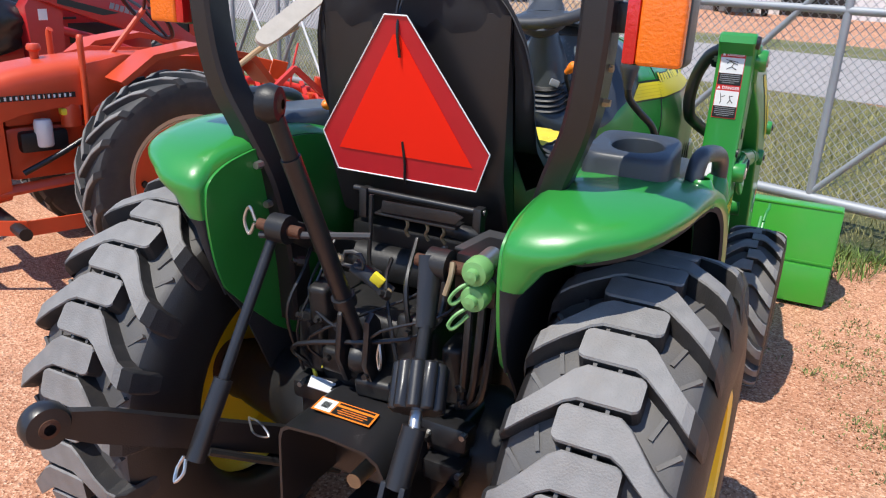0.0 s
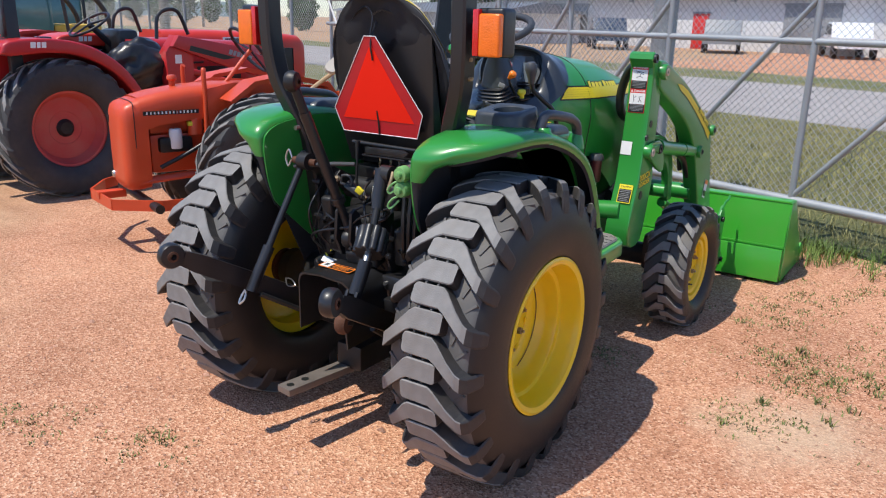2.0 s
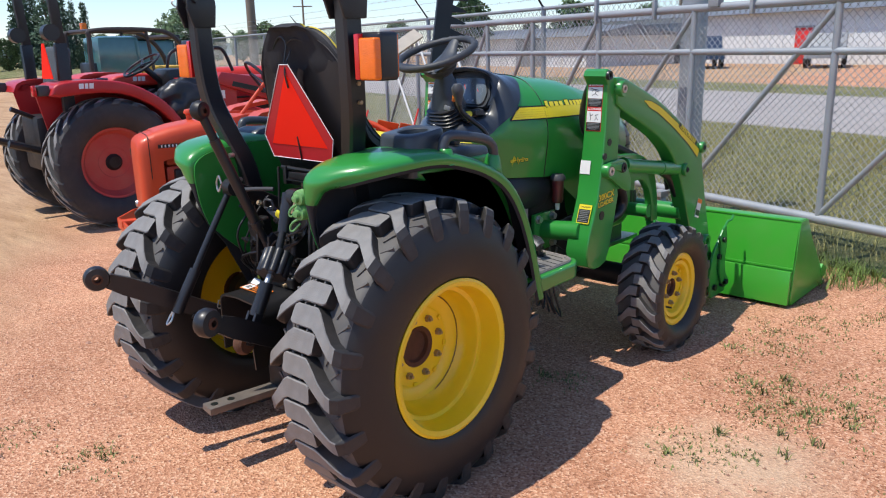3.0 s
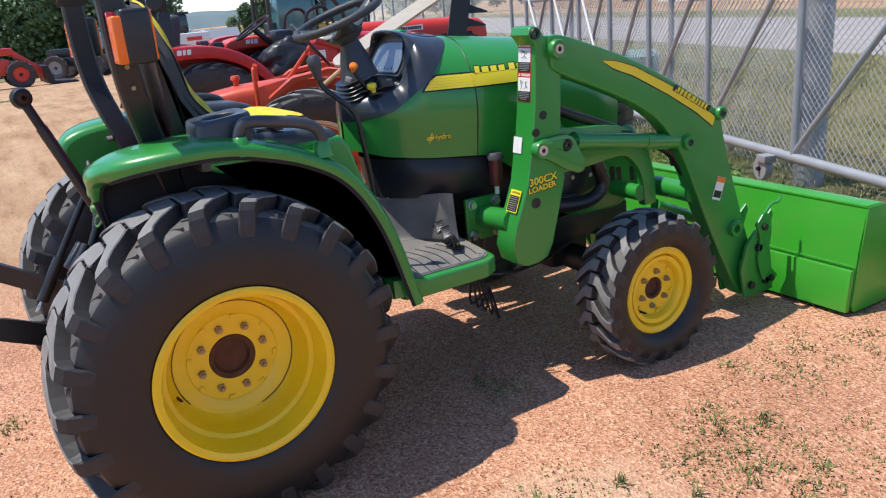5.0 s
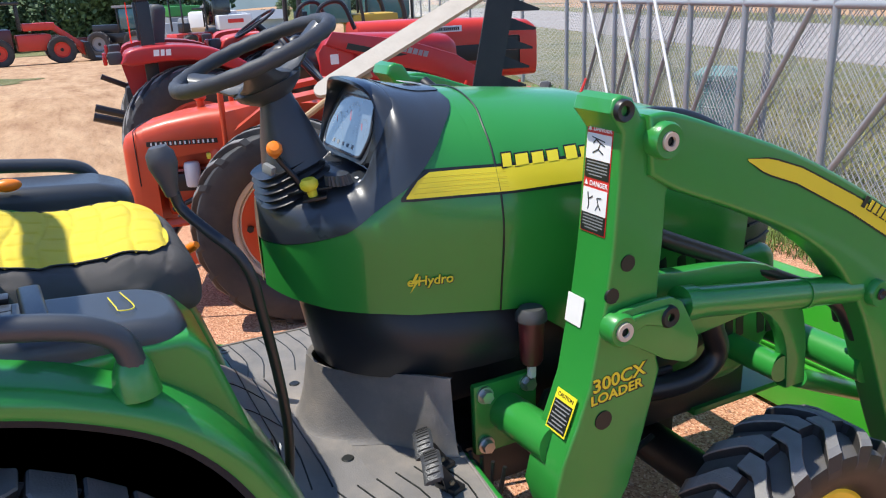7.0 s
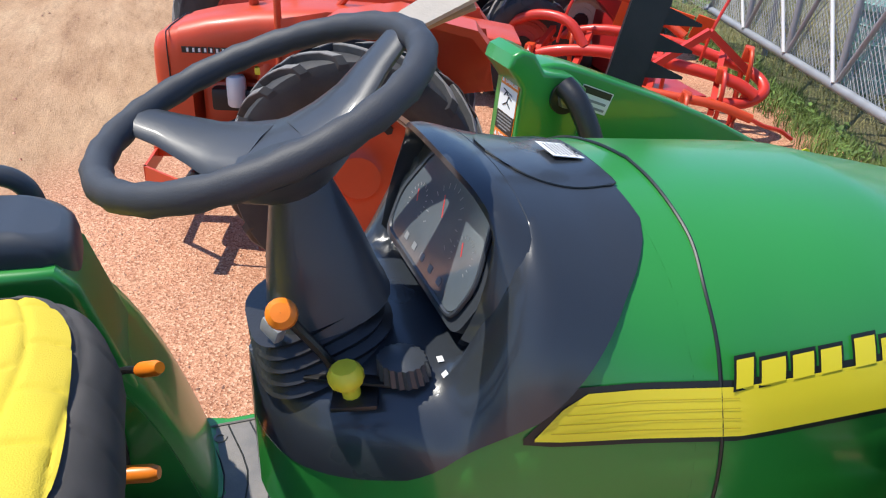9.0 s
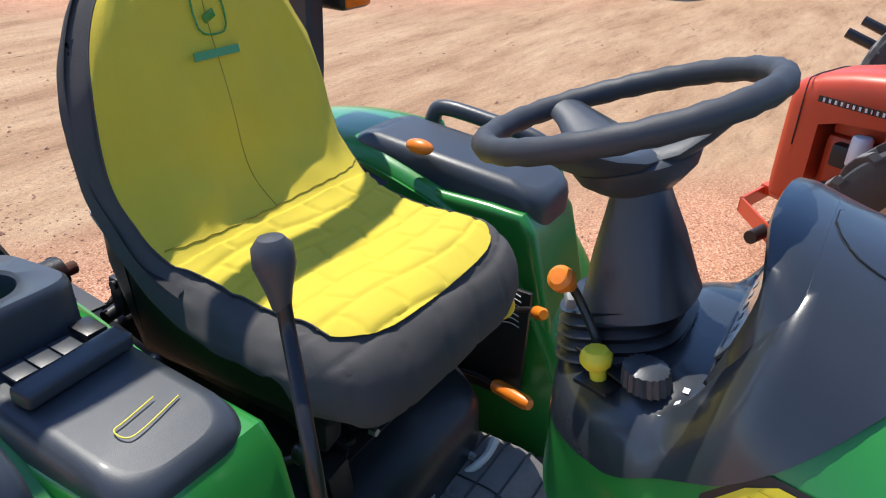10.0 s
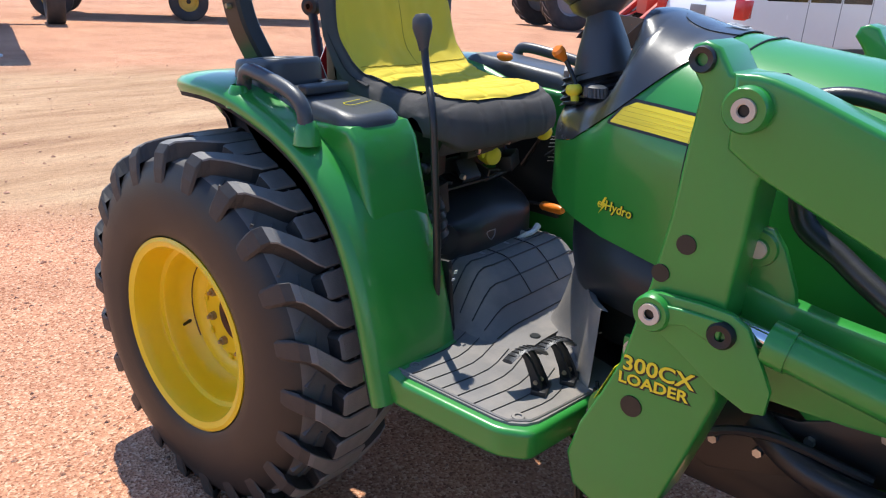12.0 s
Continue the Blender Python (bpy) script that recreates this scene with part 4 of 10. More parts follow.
for k in range(64):
    a = 2 * math.pi * k / 64
    d = su * math.cos(a) + sv * math.sin(a)
    wav = 0.0011 * math.cos(a * 40)
    rings.append(ring(SW + d * 0.172, d, sn, 0.0155 + wav, 12))
skin(bm, rings + [rings[0]], True, False)
bmesh.ops.remove_doubles(bm, verts=bm.verts, dist=1e-5)
part("steering_wheel", bm, GRIP, col, "black steering wheel rim with finger grips")
bm = B()
for a in (radians(98), radians(231), radians(345)):
    d = su * math.cos(a) + sv * math.sin(a)
    e = sn.cross(d)
    rr = []
    for t, w, h, dr in ((0.02, 0.062, 0.016, 0.056), (0.06, 0.056, 0.016, 0.052), (0.09, 0.042, 0.014, 0.040), (0.13, 0.030, 0.012, 0.018), (0.168, 0.024, 0.011, 0.0)):
        c = SW + d * t - sn * dr
        rr.append([c + e * w * math.cos(q) + sn * h * math.sin(q) for q in [2 * math.pi * k / 12 for k in range(12)]])
    skin(bm, rr)
part("wheel_spoke", bm, PLASTIC, col)
bm = B()
lathe(bm, [(0.0, 0.010), (0.045, 0.010), (0.068, 0.002), (0.078, -0.010), (0.070, -0.026), (0.052, -0.040), (0.036, -0.050), (0.03, -0.060)], SW - sn * 0.052, sn, 32)
part("wheel_hub", bm, PLASTIC, col)


def knob(parent, name, at, d, r, ln, material, label=""):
    bm = B()
    d = Vector(d).normalized()
    lathe(bm, [(r * 0.45, 0), (r * 0.62, ln * 0.25), (r, ln * 0.62), (r * 0.95, ln * 0.85), (r * 0.6, ln * 0.98), (0, ln)], at, d, 18)
    return part(name, bm, material, parent, label)


# throttle lever, yellow knob, light switch on the dash
lev = new("hand_throttle")
lev.parent = tractor
part("lever", tube(B(), [(0.112, 0.780, 1.215), (0.106, 0.760, 1.250), (0.102, 0.735, 1.285), (0.108, 0.722, 1.306)], 0.006, 8, 4), BLACKP, lev)
knob(lev, "orange_grip", (0.104, 0.724, 1.300), (0.75, -0.2, 0.62), 0.0165, 0.042, ORANGEK, "orange throttle knob")
part("slot_plate", box(B(), (0.125, 0.785, 1.223), (0.016, 0.10, 0.004), (8, 0, -35), 0.001), BLACKP, lev)
kn = new("pto_switch")
kn.parent = tractor
bm = B()
cyl(bm, (0.140, 0.785, 1.212), (0.140, 0.781, 1.236), 0.010, 0.011, 12)
lathe(bm, [(0.0, 0.030), (0.014, 0.029), (0.0195, 0.022), (0.0195, 0.012), (0.014, 0.005), (0.0, 0.002)], (0.140, 0.781, 1.222), (0, -0.15, 1), 10)
part("yellow_knob", bm, YELK, kn, "yellow push-pull knob")
part("knob_plate", box(B(), (0.142, 0.788, 1.211), (0.04, 0.05, 0.006), (8, 4, -20), 0.002), BLACKP, kn)
bm = B()
rr = []
for k in range(40):
    a = 2 * math.pi * k / 40
    r = 0.027 if k % 2 else 0.0248
    rr.append((r * math.cos(a), r * math.sin(a)))
c0 = Vector((0.145, 0.842, 1.232))
skin(bm, [[c0 + Vector((p[0] * 1.1, p[1] * 1.1, 0)) for p in rr], [c0 + Vector((p[0], p[1] - 0.004, 0.022)) for p in rr], [c0 + Vector((p[0] * 0.6, p[1] * 0.6 - 0.005, 0.027)) for p in rr]])
part("light_switch", bm, PLASTIC, kn, "grey ribbed rotary light switch")
for k in range(3):
    a = math.radians(35 + 32 * k)
    q = Vector((0.145 + 0.043 * math.cos(a), 0.842 + 0.043 * math.sin(a), 0))
    q = on_cowl(q.x, q.y, 0.004)
    part("switch_symbol", plate(B(), q, on_cowl(q.x + 0.01, q.y) - on_cowl(q.x - 0.01, q.y), on_cowl(q.x, q.y + 0.01) - on_cowl(q.x, q.y - 0.01), 0.008, 0.007, 0.0006), DECALW, kn)

# rear fenders
LIP = [(-0.235, 0.845), (-0.268, 0.93), (-0.285, 1.02), (-0.287, 1.085), (-0.270, 1.125), (-0.20, 1.155), (-0.05, 1.172), (0.08, 1.168), (0.20, 1.140), (0.30, 1.105), (0.40, 1.050), (0.47, 0.98), (0.52, 0.90), (0.565, 0.80), (0.60, 0.69), (0.63, 0.58), (0.645, 0.53)]
lip = [(p.x, p.y) for p in curve([(a, b, 0) for a, b in LIP], 4)]


def fender(side):
    f = new("rear_fender")
    f.parent = tractor
    rows, under = [], []
    for i, (y, z) in enumerate(lip):
        a, b = lip[max(0, i - 1)], lip[min(len(lip) - 1, i + 1)]
        t = Vector((b[0] - a[0], b[1] - a[1])).normalized()
        n = Vector((-t.y, t.x))
        xo = ip(z, [0.845, 0.93, 1.02, 1.085, 1.125, 1.155, 1.172], [0.352, 0.358, 0.375, 0.425, 0.50, 0.585, 0.632]) if y < -0.04 else ip(y, [-0.04, 0.05], [0.632, 0.642])
        row = []
        for fx, h in ((0.975, -0.022), (1.0, -0.006), (0.985, 0.008), (0.92, 0.018), (0.74, 0.026), (0.48, 0.028), (0.24, 0.027), (0.08, 0.022), (0.02, 0.012), (0.0, 0.0)):
            x = 0.345 + (xo - 0.345) * fx
            k = min(1, (xo - 0.345) / 0.12)
            row.append((side * x, y + n.x * h * k, z + n.y * h * k))
        rows.append(row)
        under.append([(side * (x * 0.985 + 0.004), yy - n.x * 0.012, zz - n.y * 0.012) for (x, yy, zz) in [(abs(p[0]), p[1], p[2]) for p in row]])
    foot = next(i for i, p in enumerate(lip) if p[1] > 1.025)
    bm = B()
    skin(bm, rows[foot:], False, False)
    part("fender_shell", bm, GREEN, f, "glossy green fender shell", 50)
    bm = B()
    skin(bm, rows[:foot + 1], False, False)
    part("rear_flap", bm, LINER, f, "black rear flap of the wheel well", 50)
    bm = B()
    skin(bm, under, False, False)
    part("fender_liner", bm, LINER, f, "black inner fender liner")
    inner = [(y, z - 0.001) for y, z in lip[1:]]
    poly = inner + [(0.60, 0.53), (0.30, 0.56), (0.05, 0.62), (-0.07, 0.70), (-0.18, 0.80)]
    part("inner_panel", prism(B(), poly, "x", side * 0.338, side * 0.346), GREEN, f, "green inner fender panel")
    bm = B()
    prism(bm, inner + [(0.58, 0.53), (0.30, 0.40), (0.05, 0.40), (-0.07, 0.55), (-0.18, 0.78)], "x", side * 0.347, side * 0.353)
    part("inner_liner", bm, LINER, f, "black wheel-well liner")
    bm = B()
    arc = [(y - 0.026, z - 0.020) for y, z in lip if y > -0.10][::3]
    skin(bm, [[(side * x, y, z) for x in (0.35, 0.42, 0.48)] for y, z in arc], False, False)
    part("wheel_arch_liner", bm, LINER, f)
    return f


fr, fl = fender(1), fender(-1)
for sd, par in ((1, fr), (-1, fl)):
    bm = B()
    prism(bm, [(0.02, 1.100), (0.02, 1.130), (0.20, 1.142), (0.38, 1.145), (0.452, 1.141), (0.482, 1.105), (0.532, 0.93), (0.582, 0.75), (0.622, 0.62), (0.642, 0.545), (0.612, 0.545)] + [(y - 0.022, min(z - 0.016, 1.085)) for y, z in reversed(lip) if 0.06 < y < 0.615], "x", sd * 0.350, sd * 0.556, 0.020, 4)
    part("console_pod", bm, GREEN, par, "green pod under the console")
def pad_mesh(x0, x1, y0, y1, top, base, rf, rr, side):
    """A moulded pad with rounded corners in plan and a rolled top edge."""
    out = [(x, y) for x, y in [(x0, y0), (x1, y0), (x1, y1), (x0, y1)]]
    pts = []
    for q, r in zip(range(4), (rr, rr, rf, rf)):
        a, b, c = Vector(out[q - 1]), Vector(out[q]), Vector(out[(q + 1) % 4])
        p0, p1 = b + (a - b).normalized() * r, b + (c - b).normalized() * r
        pts += [p0.lerp(b, t).lerp(b.lerp(p1, t), t) for t in [m / 8 for m in range(9)]]
    cen = Vector(((x0 + x1) / 2, (y0 + y1) / 2))
    rings = []
    for inset, dz in ((0, None), (0, -0.030), (0.003, -0.014), (0.010, -0.004), (0.022, 0.0)):
        rg_ = []
        for p in pts:
            d = (cen - p)
            q = p + Vector((math.copysign(min(abs(d.x), inset), d.x), math.copysign(min(abs(d.y), inset), d.y)))
            rg_.append((side * q.x, q.y, base if dz is None else top(q.y) + dz))
        rings.append(rg_)
    n = 10
    last_ = rings[-1]
    for k in range(1, n + 1):
        rings.append([(p[0] + (side * cen.x - p[0]) * k / n, p[1], top(p[1])) for p in last_])
    bm_ = B()
    skin(bm_, rings, True, False)
    return bm_


# right console with cup holder, switch and grab rail
con = new("side_console")
con.parent = tractor
bm = pad_mesh(0.365, 0.552, 0.0, 0.458, lambda y: ip(y, [0, 0.17, 0.20, 0.39, 0.458], [1.198, 1.196, 1.187, 1.172, 1.158]), 1.10, 0.055, 0.025, 1)
part("console_body", bm, PLASTIC, con, "black plastic console")
bm = B()
cx_, cy_ = 0.466, 0.092
sq = [(0.088 * math.copysign(abs(math.cos(a)) ** 0.38, math.cos(a)), 0.088 * math.copysign(abs(math.sin(a)) ** 0.38, math.sin(a))) for a in [2 * math.pi * k / 48 for k in range(48)]]
ci = [(math.cos(a), math.sin(a)) for a in [2 * math.pi * k / 48 for k in range(48)]]
rings = [[(cx_ + a * f, cy_ + b * f, z + b * 0.1) for a, b in sq] for f, z in ((1.04, 1.165), (1.0, 1.236), (0.97, 1.246), (0.92, 1.250))]
rings += [[(cx_ + 0.008 + a * r, cy_ + b * r, z + b * r * 0.1) for a, b in ci] for r, z in ((0.058, 1.250), (0.053, 1.246), (0.050, 1.192), (0.001, 1.190))]
skin(bm, rings, True, False)
part("cup_holder", bm, PLASTIC, con, "black moulded cup holder")
part("ledge", box(B(), (0.455, 0.255, 1.196), (0.15, 0.034, 0.024), (-2, 0, 4), 0.008, 3), PLASTIC, con)
part("rocker_switch", box(B(), (0.40, 0.205, 1.199), (0.030, 0.038, 0.010), (-2, 0, 0), 0.003), BLACKP, con)
for k in range(3):
    part("switch_blank", box(B(), (0.435 + 0.031 * k, 0.21, 1.1945), (0.028, 0.034, 0.004), (-2, 0, 0), 0.001), PLASTIC, con)
bm = B()
tube(bm, [(0.41, 0.375, 1.1772), (0.475, 0.388, 1.1765), (0.492, 0.383, 1.1765), (0.492, 0.366, 1.1780), (0.475, 0.363, 1.1785), (0.43, 0.356, 1.1795)], 0.0010, 5, 4)
part("yellow_mark", bm, DECALY, con)
for sd, par, y0, y1 in ((1, fr, 0.112, 0.360), (-1, fl, 0.10, 0.40)):
    g = new("grab_rail")
    g.parent = par
    part("rail", tube(B(), [(sd * 0.590, y0, 1.165), (sd * 0.590, y0 + 0.004, 1.205), (sd * 0.594, y0 + 0.03, 1.232), (sd * 0.60, (y0 + y1) / 2, 1.222), (sd * 0.606, y1 - 0.045, 1.205), (sd * 0.608, y1 - 0.004, 1.178), (sd * 0.608, y1 + 0.010, 1.130)], 0.0185, 12, 6), PLASTIC, g, "black grab rail")
    for yy, zz in ((y0, 1.175), (y1 + 0.006, 1.130)):
        bm = B()
        lathe(bm, [(0.034, -0.035), (0.028, 0.0), (0.021, 0.016), (0.017, 0.02)], (sd * 0.604, yy, zz), "z", 20)
        part("rail_socket", bm, GREEN, g)
# left armrest console with orange oval knob
con2 = new("left_armrest")
con2.parent = tractor
bm = pad_mesh(0.372, 0.556, 0.02, 0.482, lambda y: ip(y, [0.02, 0.08, 0.25, 0.40, 0.482], [1.204, 1.218, 1.212, 1.194, 1.168]), 1.10, 0.06, 0.05, -1)
part("armrest_pad", bm, PLASTIC, con2, "black moulded armrest")
bm = B()
ball(bm, (-0.365, 0.21, 1.222), 0.03, (0.6, 1.05, 0.52), 3)
part("orange_oval_knob", bm, ORANGEK, con2, "orange oval lever knob")

# floor, steps and mats
FZ = 0.603
plat = new("floor_platform")
plat.parent = tractor
for sd in (1, -1):
    bm = B()
    step = rounded([(0.29, 0.60), (0.586, 0.60), (0.604, 0.66), (0.598, 0.955), (0.560, 1.020), (0.29, 1.045)], 0.022, 5)
    prism(bm, [(sd * a, b) for a, b in (step if sd > 0 else step[::-1])], "z", FZ - 0.072, FZ - 0.002, 0.014, 3)
    prism(bm, [(0.56, FZ - 0.05), (0.56, FZ + 0.02), (0.62, FZ + 0.015), (0.70, FZ - 0.008), (0.70, FZ - 0.06)], "x", sd * 0.36, sd * 0.604, 0.01)
    part("step_pan", bm, GREEN, plat, "green step pan")
for sd in (1, -1):
    bm = B()
    out = [(0.20, 0.53), (0.325, 0.545), (0.342, 0.565), (0.355, 0.618), (0.548, 0.622), (0.566, 0.634), (0.578, 0.665), (0.574, 0.93), (0.566, 0.965), (0.545, 0.992), (0.515, 1.006), (0.20, 1.04), (0.12, 0.76)]
    prism(bm, [(sd * a, b) for a, b in out], "z", FZ - 0.008, FZ + 0.004, 0.003)
    fm = part("floor_mat", bm, MATRUB, plat, "worn grey ribbed rubber mat")
    for k in range(8):
        y = 0.655 + 0.045 * k
        x1 = ip(y, [0.62, 0.665, 0.935, 0.985], [0.54, 0.565, 0.56, 0.53])
        part("mat_groove", tube(B(), [(sd * 0.30, y - 0.02, FZ + 0.0045), (sd * 0.42, y + 0.006, FZ + 0.0045), (sd * x1, y - 0.015, FZ + 0.0045)], 0.0022, 5, 3, 0.6), DECALK, fm)
part("floor_pan", box(B(), (0, 0.74, FZ - 0.020), (0.70, 0.62, 0.012), (0, 0, 0), 0.004), BLACKP, plat, "black steel floor pan")
for sd in (1, -1):
    part("mat_border", tube(B(), [(sd * a, b, FZ + 0.004) for a, b in ((0.352, 0.625), (0.545, 0.630), (0.562, 0.642), (0.570, 0.668), (0.566, 0.928), (0.556, 0.962), (0.536, 0.984), (0.51, 0.997), (0.33, 1.020))], 0.005, 6, 3, 0.7), MATRUB, plat)
    for a, b in ((0.535, 0.965), (0.53, 0.665)):
        bm = B()
        lathe(bm, [(0.008, 0.0), (0.008, 0.0035), (0.014, 0.003), (0.015, 0.0)], (sd * a, b, FZ + 0.004), "z", 16)
        part("mat_eyelet", bm, MATRUB, plat)
# hump over the gearbox with its ribbed mat
bm = B()
rows = []
for i in range(17):
    y = 0.455 + 0.355 * i / 16
    up = 0.135 * sstep(0.44, 0.475, y) * (1 - 0.93 * sstep(0.565, 0.75, y))
    hw = ip(y, [0.455, 0.55, 0.75], [0.30, 0.305, 0.32])
    rows.append([(hw * (k / 9 - 1), y, FZ + 0.003 + up * (1 - sstep(0.62, 1.0, abs(k / 9 - 1)))) for k in range(19)])
skin(bm, rows, False, False)
tun = part("tunnel_mat", bm, MATRUB, plat, "grey rubber mat over the gearbox hump", 60)
for i in (2, 4, 6, 8, 10, 12):
    part("mat_groove", tube(B(), [Vector(p) + Vector((0, 0, 0.0012)) for p in rows[i][1:18:2]], 0.0024, 5, 3, 0.6), DECALK, tun)
for k in (7, 11):
    part("mat_groove", tube(B(), [Vector(r[k]) + Vector((0, 0, 0.0012)) for r in rows[2:11:2]], 0.0024, 5, 3, 0.6), DECALK, tun)
# mat rising in a nose to the dash, hollowed on both sides for the feet
low_ = [(0.322, 1.01), (0.295, 0.965), (0.245, 0.935), (0.190, 0.890), (0.150, 0.815), (0.095, 0.740), (0.0, 0.716)]
top_ = [(0.300, 1.005), (0.280, 0.970), (0.232, 0.935), (0.170, 0.890), (0.110, 0.835), (0.055, 0.792), (0.0, 0.774)]
topz = [0.796, 0.802, 0.796, 0.785, 0.778, 0.780, 0.790]
bm = B()
rows = []
for i in range(15):
    f = i / 14
    e = f ** 0.55
    half = [(a[0] + (c[0] - a[0]) * e, a[1] + (c[1] - a[1]) * e, FZ + 0.005 + (z - FZ - 0.005) * f ** 1.25) for a, c, z in zip(low_, top_, topz)]
    full = half + [(-x, y, z) for x, y, z in reversed(half[:-1])]
    rows.append(curve(full, 4))
rows.append([(p[0] * 0.95, p[1] + 0.012, p[2] - 0.006) for p in rows[-1]])
skin(bm, rows, False, False)
dm = part("dash_mat", bm, MATRUB, plat, "moulded rubber mat rising to the dash", 60)
for sd in (1, -1):
    bm = B()
    lathe(bm, [(0.0, 0.003), (0.012, 0.003), (0.015, 0.0)], (sd * 0.205, 0.785, FZ + 0.012), "z", 16)
    part("mat_button", bm, DECALK, dm)
bm = B()
rows = []
for i in range(9):
    z = 0.780 + 0.165 * i / 8
    rows.append([((0.258 + 0.03 * math.sin(math.pi * i / 8)) * math.cos(a) ** 1 * 1.0, 1.20 - (0.40 + 0.03 * i / 8) * max(math.sin(a), 0) ** 0.75, z) for a in [math.pi * k / 24 for k in range(25)]])
skin(bm, rows, False, False)
part("lower_dash_panel", bm, GLOSSK, tractor, "black lower dash panel")
# two hydrostatic pedals: flat bar arms with a curved worn pad
for px, py in ((0.408, 0.938), (0.322, 0.960)):
    p = new("foot_pedal")
    p.parent = tractor
    part("pedal_base", box(B(), (px, py, FZ + 0.010), (0.060, 0.036, 0.014), (0, 0, 20), 0.004), BLACKP, p)
    for e in (-0.011, 0.013):
        bm = B()
        skin(bm, [[(px + e + dx + q * 0.004, py + dy + r * w, z) for q, r in ((-1, -1), (1, -1), (1, 1), (-1, 1))] for dx, dy, z, w in ((0, 0, FZ + 0.008, 0.015), (0.001, -0.008, FZ + 0.035, 0.013), (0.004, -0.030, FZ + 0.075, 0.010), (0.006, -0.044, FZ + 0.090, 0.009))])
        part("pedal_arm", bm, BLACKP, p)
        bm = B()
        cyl(bm, (px + e + 0.006, py - 0.004, FZ + 0.030), (px + e + 0.010, py - 0.004, FZ + 0.030), 0.006, 0.005, 8)
        part("pedal_bolt", bm, ZINC, p)
    bm = B()
    rows = []
    u_, v_ = Vector((0.94, -0.34, 0)), Vector((0.34, 0.90, 0.30))
    for k in range(11):
        a = k / 5 - 1
        c = Vector((px + 0.008, py - 0.044, FZ + 0.096)) + u_ * a * 0.050 + Vector((0, 0, -0.022 * a * a))
        rows.append([c - v_ * 0.021, c - v_ * 0.014 + Vector((0, 0, 0.005)), c + v_ * 0.014 + Vector((0, 0, 0.005)), c + v_ * 0.021, c + v_ * 0.014 - Vector((0, 0, 0.004)), c - v_ * 0.014 - Vector((0, 0, 0.004))])
    skin(bm, rows)
    pd = part("pedal_pad", bm, PEDALG, p, "worn grey curved pedal pad")
    for k in range(1, 10):
        part("pad_rib", tube(B(), [Vector(rows[k][1]) + Vector((0, 0, 0.0005)), Vector(rows[k][1]).lerp(rows[k][2], 0.5) + Vector((0, 0, 0.0012)), Vector(rows[k][2]) + Vector((0, 0, 0.0005))], 0.0013, 5, 2), IRON, pd)

# seat with fitted cover
seat = new("seat")
seat.parent = tractor
tagged(seat, "seat with yellow and dark grey fabric cover")
SP = [(0.490, 1.044, 0.240), (0.515, 1.050, 0.252), (0.534, 1.065, 0.262), (0.530, 1.105, 0.270), (0.500, 1.152, 0.272), (0.435, 1.174, 0.272), (0.34, 1.170, 0.270), (0.255, 1.176, 0.268), (0.178, 1.200, 0.264), (0.128, 1.246, 0.262), (0.092, 1.30, 0.266), (0.068, 1.38, 0.262), (0.044, 1.46, 0.244), (0.020, 1.54, 0.198), (0.002, 1.590, 0.140), (-0.022, 1.610, 0.09)]
prof = curve([(a, b, c) for a, b, c in SP], 5)
fine = curve([(a, b, c) for a, b, c in SP], 12)


def seat_pt(f, u, lift=0.0):
    """f from 0 at the front skirt to 1 at the top, u from -1 to 1 across; the cover wraps over the sides."""
    g = f * (len(fine) - 1)
    i = min(int(g), len(fine) - 2)
    y, z, w = fine[i].lerp(fine[i + 1], g - i)
    a, b = fine[max(0, i - 2)], fine[min(len(fine) - 1, i + 3)]
    t = Vector((b.x - a.x, b.y - a.y)).normalized()
    n = Vector((t.y, -t.x))
    x = w * math.sin(u * math.pi / 2 * 0.97)
    sink = -0.055 * abs(u) ** 3.2 + 0.016 * abs(u) ** 1.2 * (1 - sstep(0.7, 0.9, abs(u)))
    q = 0.0
    rim_ = 1 - sstep(0.68, 0.78, abs(u))
    if z < 1.20 and y > 0.10:
        r = (y - 0.10 + 0.010 * math.sin(x * 14)) / 0.056
        col_ = (x + 0.012 * math.sin(y * 31)) / 0.092 + 0.5 * (math.floor(r) % 2)
        seam = min(abs(math.sin(r * math.pi)) * 0.056, abs(math.sin(col_ * math.pi)) * 0.092) / 0.03
        q += rim_ * (0.0060 * min(1, seam) ** 0.4 + 0.004 * noise.noise((u * 5, y * 18, 9.0))) * sstep(0.10, 0.14, y)
    back = sstep(1.19, 1.26, z)
    q += back * rim_ * (0.0075 * math.sin(u * 8 + 2.2 * math.sin(f * 9)) * (1.35 - f) + 0.010 * noise.noise((u * 3.5, f * 7, 1)) + 0.005 * noise.noise((u * 9, f * 11, 5)))
    q += (1 - rim_) * (0.010 * noise.noise((u * 4, f * 11, 3.0)) + 0.004 * noise.noise((u * 9, f * 26, 7.0)))
    h = sink + q + lift
    y -= 0.055 * abs(u) ** 2.2 * sstep(0.28, 0.50, y)
    return (x, y + n.x * h, z + n.y * h)


